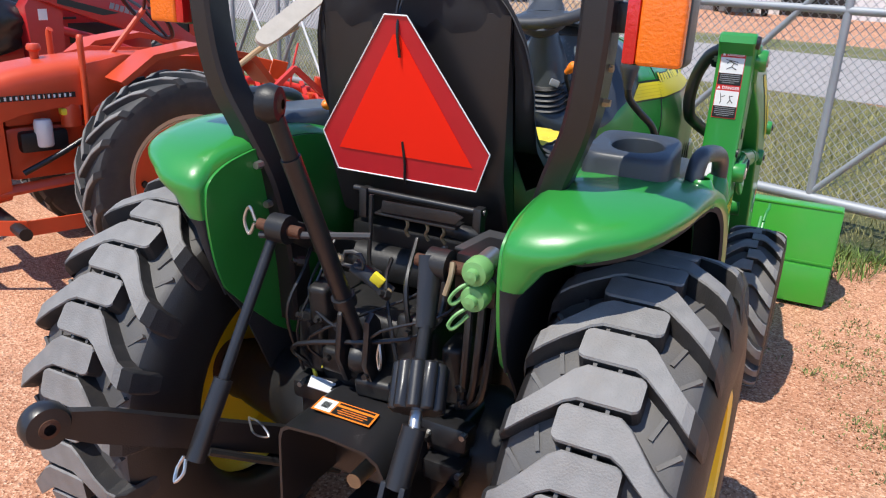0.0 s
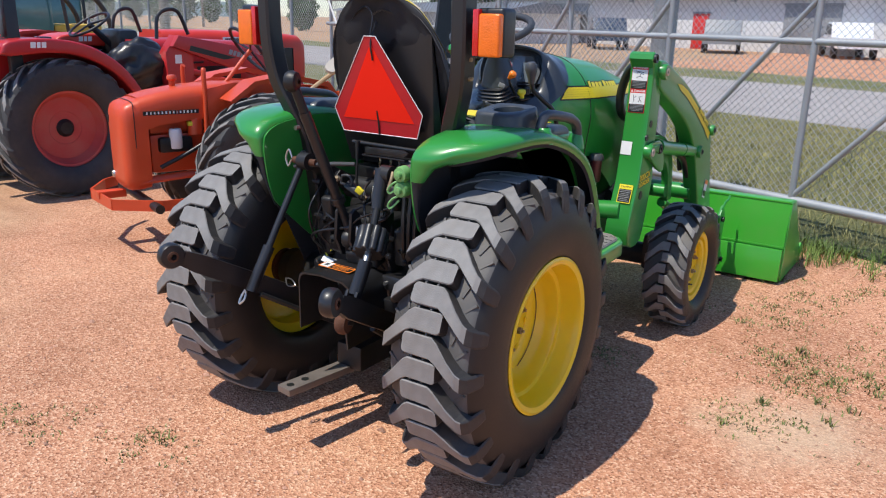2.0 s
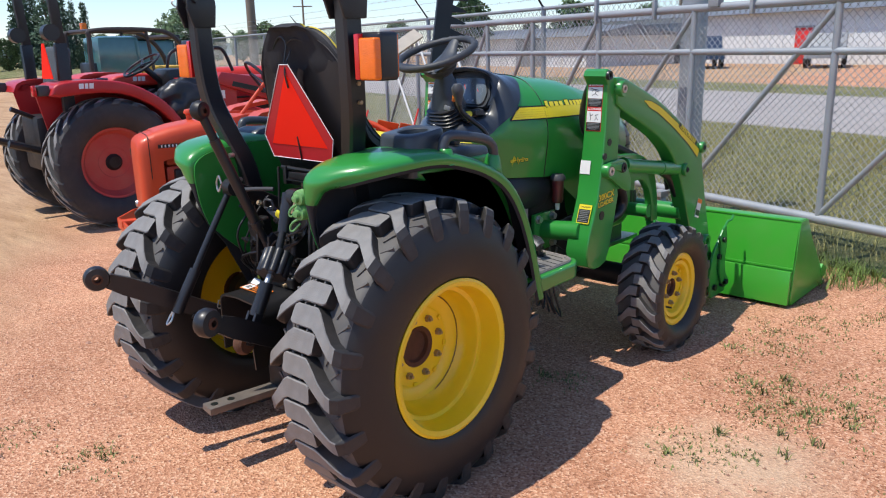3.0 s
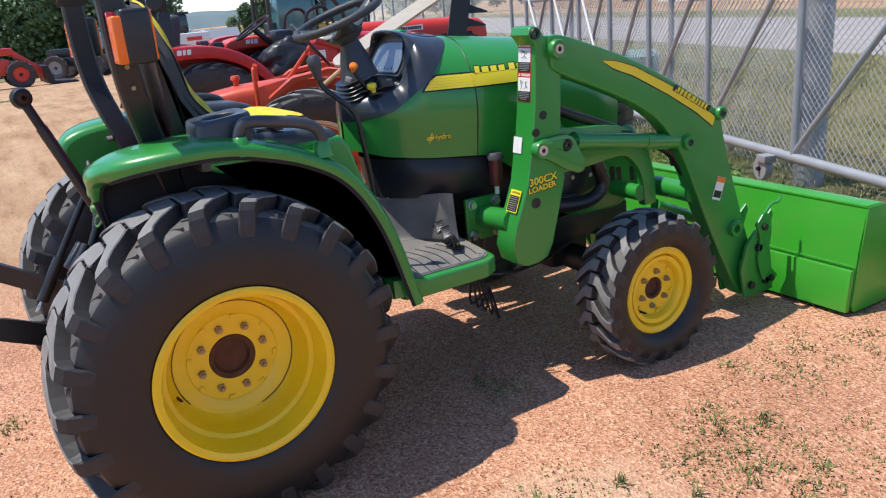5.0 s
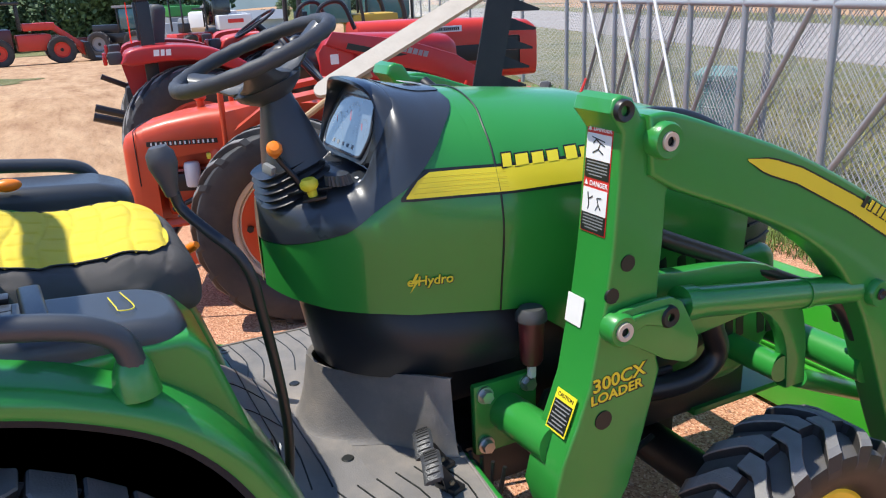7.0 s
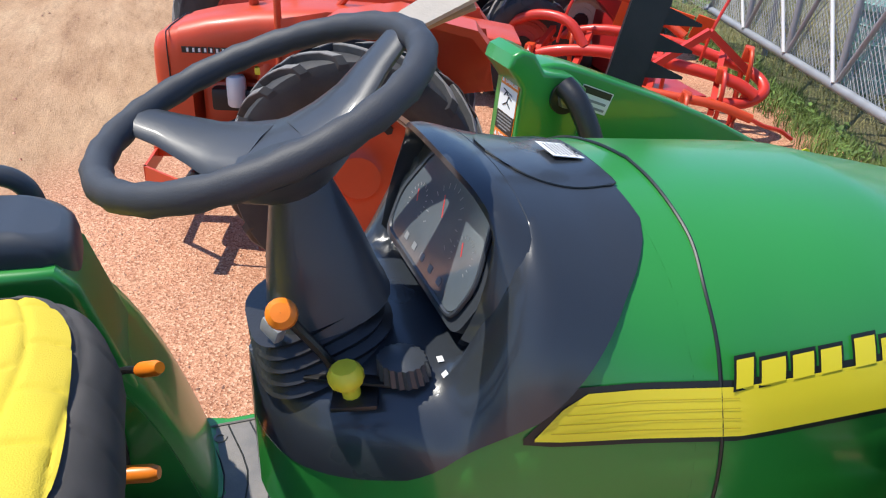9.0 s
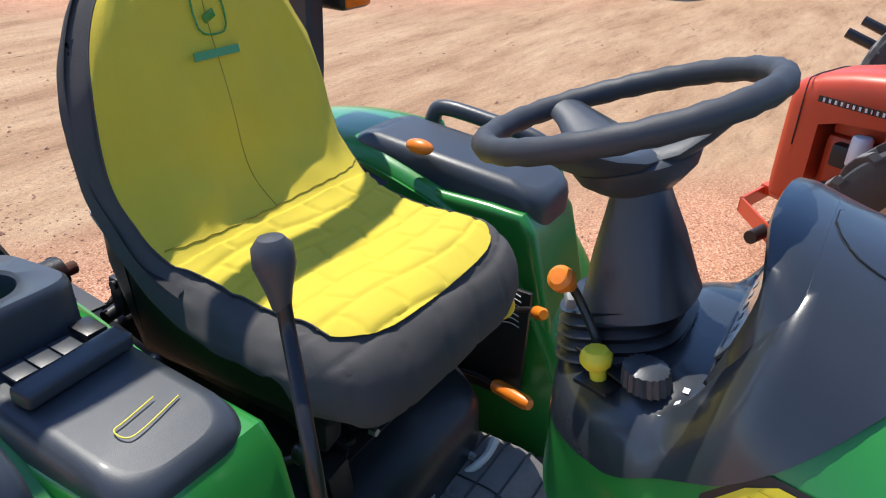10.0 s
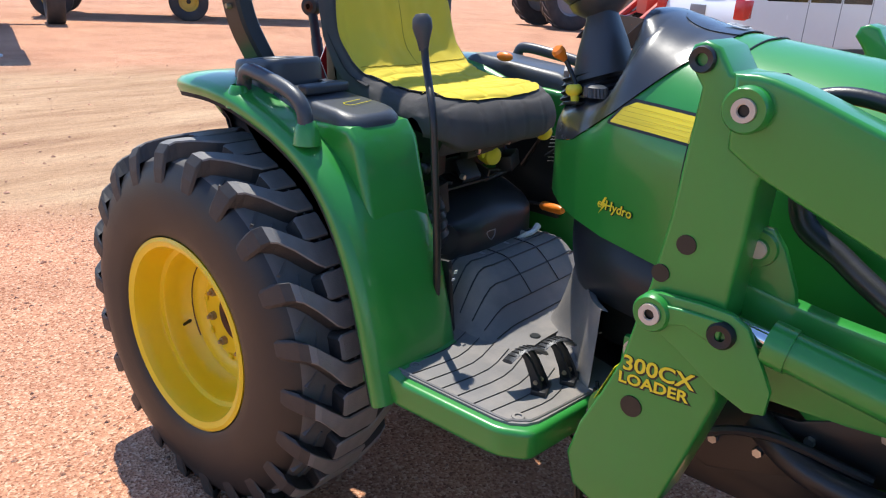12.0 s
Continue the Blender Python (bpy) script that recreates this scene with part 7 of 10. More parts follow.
# remote couplers with green dust caps
for z in (1.052, 1.001):
    cp = new("hydraulic_coupler")
    cp.parent = hitch
    bm = B()
    cyl(bm, (0.285, -0.185, z + 0.003), (0.289, -0.262, z), 0.020, 0.022, 18)
    part("coupler_body", bm, STEEL, cp)
    bm = B()
    lathe(bm, [(0.0, 0.050), (0.012, 0.048), (0.013, 0.034), (0.024, 0.032), (0.027, 0.022), (0.027, 0.0), (0.02, -0.004)], (0.289, -0.250, z), (0.02, -1, -0.05), 20)
    part("dust_cap", bm, CREAMG, cp, "faded green dust cap")
    part("cap_strap", tube(B(), [(0.285, -0.262, z - 0.02), (0.262, -0.285, z - 0.035), (0.248, -0.29, z - 0.058), (0.256, -0.285, z - 0.066), (0.278, -0.268, z - 0.04)], 0.004, 6, 5), CREAMG, cp)
part("coupler_block", box(B(), (0.268, -0.145, 1.005), (0.095, 0.13, 0.10), (0, 0, -6), 0.010), BLACKP, hitch)
part("block_bracket", box(B(), (0.262, -0.11, 1.050), (0.115, 0.14, 0.006), (0, 0, -6), 0.002), DKGREY, hitch)
for k in range(3):
    part("hydraulic_hose", tube(B(), [(0.25 + 0.028 * k, -0.20, 0.97), (0.255 + 0.025 * k, -0.215, 0.86), (0.24 + 0.02 * k, -0.19, 0.74), (0.20, -0.12, 0.66)], 0.009, 8, 5), BLACKP, hitch)
# top link bracket, brackets and valve parts
bm = B()
for sx in (-0.042, 0.026):
    prism(bm, [(-0.245, 0.77), (-0.235, 0.87), (-0.215, 0.885), (-0.19, 0.86), (-0.15, 0.70), (-0.21, 0.70)], "x", sx, sx + 0.014, 0.003)
part("top_link_bracket", bm, BLACKP, hitch)
for c, s, r in (((-0.12, -0.16, 0.86), (0.05, 0.08, 0.10), 10), ((0.11, -0.16, 0.82), (0.06, 0.08, 0.12), -8), ((0.15, -0.12, 0.93), (0.07, 0.08, 0.09), 0), ((-0.16, -0.12, 0.75), (0.07, 0.10, 0.16), 0), ((0.20, -0.13, 0.76), (0.05, 0.08, 0.14), 4), ((-0.05, -0.15, 0.73), (0.12, 0.10, 0.06), 0), ((0.06, -0.17, 0.71), (0.14, 0.10, 0.05), 12)):
    part("casting", box(B(), c, s, (r, 0, r * 0.5), 0.014, 3), IRON, hitch)
for c in ((0.17, -0.205, 0.80), (0.03, -0.225, 0.74), (-0.08, -0.21, 0.745), (0.12, -0.21, 0.86), (-0.15, -0.175, 0.80), (0.10, -0.205, 0.775)):
    bm = B()
    cyl(bm, c, (c[0], c[1] - 0.014, c[2]), 0.008, 0.007, 6)
    part("casting_bolt", bm, IRON, hitch)
# buckle on its strap with the yellow catch
bm = B()
tube(bm, [(-0.072, -0.165, 0.955), (-0.066, -0.165, 0.985), (-0.030, -0.162, 0.985), (-0.024, -0.162, 0.955), (-0.072, -0.165, 0.955)], 0.005, 8, 2)
part("buckle", bm, DKGREY, hitch, "dark metal belt buckle")
part("strap", tube(B(), [(-0.048, -0.162, 0.958), (-0.010, -0.158, 0.938), (0.040, -0.15, 0.905)], 0.017, 8, 4, 0.3), BLACKP, hitch)
part("yellow_tag", box(B(), (0.018, -0.168, 0.940), (0.030, 0.012, 0.026), (10, 35, 10), 0.004), YELK, hitch)
part("tag_bolt", box(B(), (0.044, -0.170, 0.918), (0.016, 0.012, 0.016), (0, 30, 0), 0.004), ZINC, hitch)
part("yellow_hook", tube(B(), [(-0.150, -0.165, 0.655), (-0.160, -0.160, 0.685), (-0.145, -0.160, 0.700), (-0.128, -0.165, 0.685)], 0.005, 8, 5), YELK, hitch)
part("torn_tag", box(B(), (-0.115, -0.19, 0.655), (0.060, 0.030, 0.004), (30, 18, 25), 0.001), DECALW, hitch, "torn white tag")
part("spring_clip", tube(B(), [(0.068, -0.24, 0.83), (0.078, -0.25, 0.80), (0.072, -0.245, 0.775), (0.064, -0.24, 0.80), (0.068, -0.24, 0.83)], 0.003, 6, 5), STEEL, hitch)
part("cross_rod", tube(B(), [(-0.25, -0.222, 1.005), (-0.10, -0.215, 1.03), (0.0, -0.17, 1.035)], 0.008, 8, 3), DKGREY, hitch)
part("bent_rod", tube(B(), [(-0.030, -0.12, 1.109), (-0.028, -0.125, 1.03), (-0.026, -0.13, 0.955), (0.0, -0.125, 0.935)], 0.005, 8, 4), IRON, hitch)
rnd = random.Random(5)
for k in range(8):
    x0, x1 = rnd.uniform(-0.20, 0.24), rnd.uniform(-0.20, 0.24)
    part("hitch_cable", tube(B(), [(x0, -0.10, rnd.uniform(0.96, 1.04)), (x0 + rnd.uniform(-0.03, 0.03), -0.17 - rnd.uniform(0, 0.03), rnd.uniform(0.86, 0.95)), (x1, -0.19 - rnd.uniform(0, 0.04), rnd.uniform(0.76, 0.84)), (x1 + rnd.uniform(-0.03, 0.03), -0.16, rnd.uniform(0.64, 0.70))], rnd.uniform(0.003, 0.006), 6, 5), BLACKP, hitch)
for k in range(14):
    c = Vector((rnd.uniform(-0.20, 0.26), -0.17 - rnd.uniform(0, 0.05), rnd.uniform(0.66, 0.98)))
    bm = B()
    lathe(bm, [(0.0, 0.016), (0.006, 0.016), (0.007, 0.006), (0.011, 0.005), (0.011, -0.01)], c, (rnd.uniform(-1, 1), -1, rnd.uniform(-0.4, 0.6)), 6)
    part("fitting", bm, rnd.choice((IRON, BLACKP, IRON, ZINC)), hitch)
part("wire_loop", tube(B(), [(-0.24, -0.30, 0.585), (-0.20, -0.33, 0.575), (-0.15, -0.34, 0.59), (-0.19, -0.32, 0.60), (-0.24, -0.30, 0.588)], 0.0025, 5, 5), STEEL, hitch)
# power shaft shield with its label
bm = B()
rows = []
for i in range(7):
    y, f = -0.19 - 0.195 * i / 6, i / 6
    a, c = -0.082 - 0.004 * f, 0.168 + 0.012 * f
    out = [(a, 0.46), (a, 0.640), (a + 0.006, 0.660), (a + 0.022, 0.671), (0.02, 0.678), (c - 0.055, 0.672), (c - 0.025, 0.655), (c - 0.010, 0.625), (c, 0.56), (c + 0.012, 0.46)]
    rows.append([(x, y - (0.05 * f if z < 0.60 and x > 0.1 else 0.0) , z) for x, z in out])
inner = [[(0.045 + (x - 0.045) * 0.955, y, z - 0.006) for x, y, z in r] for r in rows]
skin(bm, rows + list(reversed(inner)), False, False)
part("shaft_shield", bm, BLACKP, hitch, "black power-shaft shield")
flat_label((0.018, -0.292, 0.6815), (1, 0.03, -0.02), (-0.12, 1, 0.0), 0.142, 0.052, DECALO, [(-0.33, 0, 0.27, 0.84, DECALW), (0.15, -0.14, 0.64, 0.56, DECALK), (0.15, 0.36, 0.60, 0.12, DECALK), (-0.33, 0.0, 0.14, 0.45, DECALK)], hitch, "warning_label")
for k in range(4):
    part("label_line", plate(B(), (0.040, -0.284 - 0.0075 * k, 0.6832), (1, 0.03, -0.02), (-0.12, 1, 0.0), 0.074 - 0.012 * (k % 2), 0.0022, 0.0006), DECALO, hitch)
bm = B()
cyl(bm, (0.045, -0.19, 0.52), (0.045, -0.30, 0.52), 0.018, None, 18)
part("power_shaft", bm, ZINC, hitch)
# drawbar
bm = B()
prism(bm, [(-0.035, -0.50), (0.035, -0.50), (0.035, 0.10), (-0.035, 0.10)], "z", 0.235, 0.262, 0.003)
db = part("drawbar", bm, mat("worn_drawbar_steel", (0.20, 0.17, 0.145), 0.5, 0.5, 0.3, 20, 0.2, 200), hitch, "drilled steel drawbar")
db.matrix_basis = Matrix.Translation((0.002, 0, 0)) @ Matrix.Rotation(radians(-8), 4, "Z")
for y in (-0.465, -0.40):
    bm = B()
    cyl(bm, (0.002 + y * 0.14, y, 0.260), (0.002 + y * 0.14, y, 0.2635), 0.014, None, 14)
    part("drawbar_hole", bm, DECALK, hitch)
bm = B()
box(bm, (0, -0.12, 0.30), (0.12, 0.20, 0.10), (0, 0, 0), 0.01)
part("drawbar_bracket", bm, IRON, hitch)
for sd in (1, -1):
    bm = B()
    tube(bm, [(sd * 0.13, -0.1, 0.36), (sd * 0.2, -0.25, 0.45), (sd * 0.27, -0.40, 0.545)], 0.010, 8, 4)
    part("sway_chain", bm, IRON, hitch)
# loader joystick beside the seat
js = new("loader_joystick")
js.parent = tractor
part("lever", tube(B(), [(0.346, 0.486, 1.312), (0.350, 0.495, 1.280), (0.374, 0.527, 1.243), (0.402, 0.563, 1.205), (0.413, 0.582, 1.160), (0.414, 0.590, 1.10), (0.416, 0.604, 0.98), (0.412, 0.612, 0.86), (0.398, 0.606, 0.74), (0.385, 0.59, 0.66)], 0.0095, 10, 4), BLACKP, js, "bent black lever")
knob(js, "grip", (0.346, 0.484, 1.305), (0, -0.14, 1), 0.024, 0.085, mat("grey_knob_plastic", (0.055, 0.057, 0.062), 0.45), "dark grey pear-shaped grip")
# gearbox top, levers and clutter between the seat and the fenders
cl = new("gearbox_cover")
cl.parent = tractor
bm = B()
rows = []
for i in range(13):
    f = i / 12
    z = 0.60 + 0.285 * f
    y = 0.512 - 0.020 * f - 0.17 * max(0, (f - 0.72) / 0.28) ** 2.2
    rows.append([(x, y - 0.10 * abs(x / 0.26 - 0.04) ** 6 + 0.012 * math.exp(-((x - 0.06) / 0.09) ** 2) * (1 - f), z + 0.02 * math.exp(-((x - 0.01) / 0.10) ** 2) * f) for x in [-0.25 + 0.5 * k / 24 for k in range(25)]])
rows.append([(x, 0.20, 0.90) for x, y, z in rows[-1]])
skin(bm, rows, False, False)
part("cover", bm, GLOSSK, cl, "smooth black gearbox cover", 60)
bm = B()
box(bm, (-0.05, 0.22, 0.72), (0.40, 0.30, 0.24), (0, 0, 0), 0.03, 2)
part("case", bm, IRON, cl)
# tray and stiffeners above the cover, dark side wall with its labels
bm = B()
prism(bm, [(0.30, 0.955), (0.435, 0.915), (0.437, 0.922), (0.30, 0.962)], "x", -0.02, 0.17, 0.001)
prism(bm, [(0.40, 0.985), (0.437, 0.935), (0.432, 0.925), (0.39, 0.975)], "x", 0.02, 0.10, 0.001)
for x in (-0.02, 0.168):
    box(bm, (x, 0.37, 0.945), (0.008, 0.13, 0.035), (-16, 0, 0), 0.002)
part("lever_tray", bm, BLACKP, cl, "folded black steel tray")
for k in range(5):
    part("tray_slot", box(B(), (0.02 + 0.032 * k, 0.375, 0.9445), (0.012, 0.075, 0.003), (-16, 0, 0), 0.001), DECALK, cl)
part("side_wall", box(B(), (-0.312, 0.38, 0.88), (0.012, 0.26, 0.26), (0, 0, 0), 0.004), BLACKP, cl)
bm = B()
for z0 in (1.0, 0.955):
    for k in range(3):
        tube(bm, [(-0.303, 0.455 - 0.002 * k, z0 - 0.012 * k), (-0.303, 0.475, z0 + 0.004 - 0.012 * k), (-0.303, 0.490 + 0.002 * k, z0 - 0.012 * k)], 0.0012, 5, 3)
part("lever_symbols", bm, DECALW, cl, "white lever symbols")
# shield-shaped mark on the cover
bm = B()
tube(bm, [(0.052, 0.525, 0.803), (0.090, 0.525, 0.803), (0.086, 0.526, 0.788), (0.071, 0.527, 0.777), (0.056, 0.526, 0.788), (0.052, 0.525, 0.803)], 0.0014, 5, 3)
part("cover_mark", bm, GREYP, cl)
rnd = random.Random(11)
for k in range(5):
    x0 = -0.20 + 0.08 * k
    part("cable", tube(B(), [(x0, 0.30, 1.0), (x0 + rnd.uniform(-0.05, 0.05), 0.38, 0.97 - rnd.uniform(0, 0.04)), (x0 + rnd.uniform(-0.06, 0.06), 0.42, 0.93), (x0 * 0.8, 0.36, 0.88)], rnd.uniform(0.004, 0.008), 7, 5), BLACKP, cl)
for c, sz, rt in (((-0.16, 0.40, 0.945), (0.09, 0.05, 0.05), (10, 5, 20)), ((0.20, 0.42, 0.90), (0.05, 0.06, 0.09), (0, 12, 0)), ((-0.05, 0.43, 1.02), (0.30, 0.03, 0.03), (0, 4, 0)), ((0.19, 0.40, 1.0), (0.05, 0.05, 0.08), (0, 0, 10))):
    part("bracket", box(B(), c, sz, rt, 0.008), IRON, cl)
for x, z in ((-0.08, 1.02), (0.06, 1.015), (0.12, 0.95)):
    bm = B()
    cyl(bm, (x, 0.442, z), (x, 0.455, z), 0.008, 0.007, 6)
    part("bracket_bolt", bm, STEEL, cl)
bm = B()
lathe(bm, [(0.052, -0.06), (0.058, -0.04)] + [(0.056 - 0.004 * k + (0.006 if k % 2 else 0), -0.03 + 0.013 * k) for k in range(9)] + [(0.016, 0.09), (0.0, 0.09)], (0.262, 0.455, 0.850), (0.1, 0.25, 1), 24)
part("lever_boot", bm, BLACKP, cl, "ribbed black rubber boot")
bm = B()
lathe(bm, [(0.0, 0.02), (0.040, 0.018), (0.044, 0.0), (0.044, -0.06)], (0.225, 0.475, 0.80), (0.3, 1, 0.1), 24)
part("round_housing", bm, GLOSSK, cl)
# lever bracket at the joystick's foot, lettered plain bars
part("lever_bracket", box(B(), (0.338, 0.575, 0.705), (0.014, 0.07, 0.19), (8, 0, 0), 0.006), BLACKP, cl)
for k in range(4):
    part("bracket_mark", plate(B(), (0.332, 0.6105 - 0.006 * k, 0.775 - 0.022 * k), (-1, 0, 0), (0, 0.14, 1), 0.012, 0.010 - 0.003 * (k % 2), 0.0008), DECALW, cl)
bm = B()
ball(bm, (0.25, 0.42, 0.99), 0.018, (1, 1, 1), 3)
part("black_ball_knob", bm, BLACKP, cl)
part("hose_run", tube(B(), [(0.25, 0.42, 0.985), (0.29, 0.36, 0.96), (0.30, 0.28, 0.93)], 0.007, 8, 4), BLACKP, cl)
for x, y, z in ((0.10, 0.512, 0.735), (-0.02, 0.510, 0.735), (-0.12, 0.50, 0.745), (0.27, 0.53, 0.63)):
    bm = B()
    cyl(bm, (x, y, z), (x, y + 0.016, z), 0.009, 0.008, 6)
    part("cover_bolt", bm, STEEL, cl)
bm = B()
lathe(bm, [(0.0, 0.022), (0.020, 0.022), (0.026, 0.018), (0.030, 0.0), (0.026, -0.03)], (-0.032, 0.425, 0.985), (0.3, 1, 0.0), 20)
part("yellow_adjuster", bm, YELK, cl, "yellow round adjuster knob")
part("adjuster_stub", box(B(), (0.005, 0.42, 0.998), (0.018, 0.02, 0.030), (0, 20, 0), 0.004), YELK, cl)
for base, mid, end, r, nm, mt in (((-0.30, 0.36, 0.90), (-0.24, 0.45, 1.0), (-0.185, 0.50, 1.045), 0.022, "yellow_lever_knob", YELK), ((-0.32, 0.42, 0.93), (-0.27, 0.52, 1.0), (-0.225, 0.555, 1.03), 0.012, "orange_lever_grip", ORANGEK), ((-0.31, 0.36, 0.77), (-0.298, 0.42, 0.785), (-0.284, 0.462, 0.790), 0.015, "orange_handle", ORANGEK)):
    part("lever_rod", tube(B(), [base, mid, end], 0.006, 8, 4), BLACKP, cl)
    dd = Vector(end) - Vector(mid)
    dd.normalize()
    bm = B()
    ln = 0.10 if nm == "orange_handle" else 0.055
    if nm == "yellow_lever_knob":
        ball(bm, Vector(end) + dd * 0.01, 0.026, (1, 1, 1), 3)
    else:
        lathe(bm, [(r * 0.8, 0), (r, 0.008), (r, ln - 0.012), (r * 0.7, ln), (0, ln)], end, dd, 16)
    part(nm, bm, mt, cl)
bm = B()
tube(bm, [(-0.085, 0.51, 0.735), (-0.10, 0.525, 0.748), (-0.135, 0.53, 0.752), (-0.165, 0.528, 0.765)], [0.006, 0.008, 0.008, 0.011], 8, 4)
part("latch_handle", bm, CLEARP, cl, "worn white latch handle")


# ---- ground and what lies past the fence ----
def yard_z(x, y):
    """The yard falls gently away past the machines, but not along the fence."""
    t = min(1, max(0, (y - (3.68 - 0.303 * (x - 0.794)) + 9) / 7))
    return -0.032 * min(106, max(0, -x - 14)) * (1 - t * t * (3 - 2 * t))


def sheet(name, x0, x1, y0, y1, z, material, label, category, nx=1, ny=1, m=None, wob=0.0):
    bm = B()
    rows = []
    for j in range(ny + 1):
        rows.append([(x0 + (x1 - x0) * i / nx, y0 + (y1 - y0) * j / ny + (wob * noise.noise((i * 0.37, j * 5.1, 2.0)) if j in (0, ny) else 0), z) for i in range(nx + 1)])
    skin(bm, rows, False, False)
    ob = setting(name, bm, material, label, category)
    if m is not None:
        ob.matrix_world = m
    return ob


gx = [-500, -300, -200, -150] + [-120 + 4 * k for k in range(27)] + [-14, -12, -6, 0, 6, 20, 60, 150, 300, 500]
gy = [-500, -300, -150, -80, -50] + [-40 + 3 * k for k in range(31)] + [60, 80, 150, 300, 500]
bm = B()
skin(bm, [[(x, y, yard_z(x, y)) for x in gx] for y in gy], False, False)
setting("ground", bm, GROUND, "pink gravel yard with sandy wheel tracks", "ground")
GATE = Vector((0.794, 3.68, 0.0))
GD = Vector((0.957, -0.29, 0.0)).normalized()
GN = Vector((0.29, 0.957, 0.0)).normalized()
FENCE = Matrix(((GD.x, GN.x, 0, GATE.x), (GD.y, GN.y, 0, GATE.y), (0, 0, 1, 0), (0, 0, 0, 1)))
ROADM = FENCE.copy()
FENCE = FENCE @ Matrix.Rotation(radians(-2.5), 4, "Z")
sheet("verge", -60, 40, 0.10, 7.3, 0.006, GRASS, "dry mown grass verge behind the fence", "grass", 200, 1, ROADM, 0.35)
sheet("road", -90, 70, 7.3, 15.0, 0.010, ROAD, "pale worn asphalt road past the fence", "road", 1, 1, ROADM)
sheet("far_verge", -90, 70, 15.0, 19.0, 0.006, GRASS, "grass strip beyond the road", "grass", 200, 1, ROADM, 0.6)

# ragged patch of grass left in the yard
bm = B()
rim_ = []
for k in range(40):
    a = 2 * math.pi * k / 40
    q = 1 + 0.35 * noise.noise((math.cos(a) * 2, math.sin(a) * 2, 4.0))
    x, y = -24.6 + 3.6 * q * math.cos(a), -4.2 + 4.6 * q * math.sin(a)
    rim_.append(bm.verts.new((x, y, yard_z(x, y) + 0.012)))
c_ = bm.verts.new((-24.6, -4.2, yard_z(-24.6, -4.2) + 0.03))
for a, b in zip(rim_, rim_[1:] + rim_[:1]):
    bm.faces.new((c_, a, b))
setting("grass_patch", bm, GRASS, "ragged green grass patch left in the sandy yard", "grass")

# rough field beyond the yard
fx = [-500, -300, -200, -150] + [-120 + 4 * k for k in range(15)]
bm = B()
skin(bm, [[(x + 3 * noise.noise((y * 0.05, 0.0, 1.0)) * (x > -66), y, yard_z(x, y) + 0.03) for x in fx] for y in gy[4:36]], False, False)
setting("field", bm, GRASS, "rough green field beyond the yard", "field")


# ---- sliding gate, fixed fence and what stands by them (fence frame: x along, y away from the yard) ----
def wire_mesh(bm, x0, x1, z0, z1, y, pitch, r):
    """Two crossing sets of slanting wires that fill a rectangle."""
    h = z1 - z0
    n = int((x1 - x0 + h) / pitch)
    for s in (1, -1):
        for i in range(n + 1):
            xa = x0 - h + i * pitch
            a, b = (xa, z0), (xa + h, z1)
            if a[0] < x0:
                a = (x0, z0 + (x0 - a[0]))
            if b[0] > x1:
                b = (x1, z1 - (b[0] - x1))
            if b[1] - a[1] < 0.03:
                continue
            if s < 0:
                a, b = (x0 + x1 - a[0], a[1]), (x0 + x1 - b[0], b[1])
            p, q = Vector((a[0], y + s * r, a[1])), Vector((b[0], y + s * r, b[1]))
            u, v = axes(q - p)
            skin(bm, [ring(p, u, v, r, 4), ring(q, u, v, r, 4)], True, False)


gate = thing("sliding_gate", "galvanised chain-link cantilever gate with diagonal braces", "gate", FENCE)
XP = [-7.0, -6.0, -5.1, -4.25, -3.38, -2.35, -1.22, 0.0, 1.22, 2.45, 3.7, 5.0]
for z, r, nm in ((0.33, 0.034, "bottom_rail"), (1.44, 0.024, "middle_rail"), (1.765, 0.030, "top_rail")):
    bm = B()
    cyl(bm, (-7.1, 0, z), (5.2, 0, z), r, None, 14)
    part(nm, bm, GALV, gate)
for i, x in enumerate(XP):
    bm = B()
    cyl(bm, (x, 0, 0.33), (x, 0, 1.76), 0.024, None, 12)
    part("upright", bm, GALV, gate)
for i, (a, b) in enumerate(zip(XP, XP[1:])):
    bm = B()
    cyl(bm, (a, 0.0, 0.36), (b, 0.0, 1.74), 0.019, None, 10)
    part("diagonal_brace", bm, GALV, gate)
for a, b in zip(XP[:3], XP[1:4]):
    bm = B()
    cyl(bm, (a, -0.03, 1.74), (b, -0.03, 0.36), 0.014, None, 10)
    part("cross_brace", bm, WALLW, gate, "pale cross brace")
bm = B()
wire_mesh(bm, -7.0, 5.1, 0.35, 1.75, 0.03, 0.054, 0.0022)
tagged(part("chain_link", bm, WIRE, gate, "galvanised chain-link mesh"), kind="stuff")
for x in (-1.45,):
    w = new("gate_roller")
    w.parent = gate
    bm = B()
    lathe(bm, [(0.02, -0.03), (0.075, -0.03), (0.082, -0.015), (0.082, 0.015), (0.075, 0.03), (0.02, 0.03)], (x, -0.07, 0.225), "y", 26)
    part("roller", bm, GREYP, w)
    part("roller_bracket", box(B(), (x + 0.03, -0.07, 0.30), (0.10, 0.09, 0.05), (0, 0, 0), 0.006), GALV, w)
    bm = B()
    cyl(bm, (x, -0.12, 0.225), (x, 0.0, 0.225), 0.014, None, 10)
    part("roller_axle", bm, IRON, w)
for x in (-1.62, -2.35, -0.65):
    part("hanger", box(B(), (x, -0.035, 1.80), (0.028, 0.035, 0.20), (0, 0, 0), 0.004), GALV, gate)
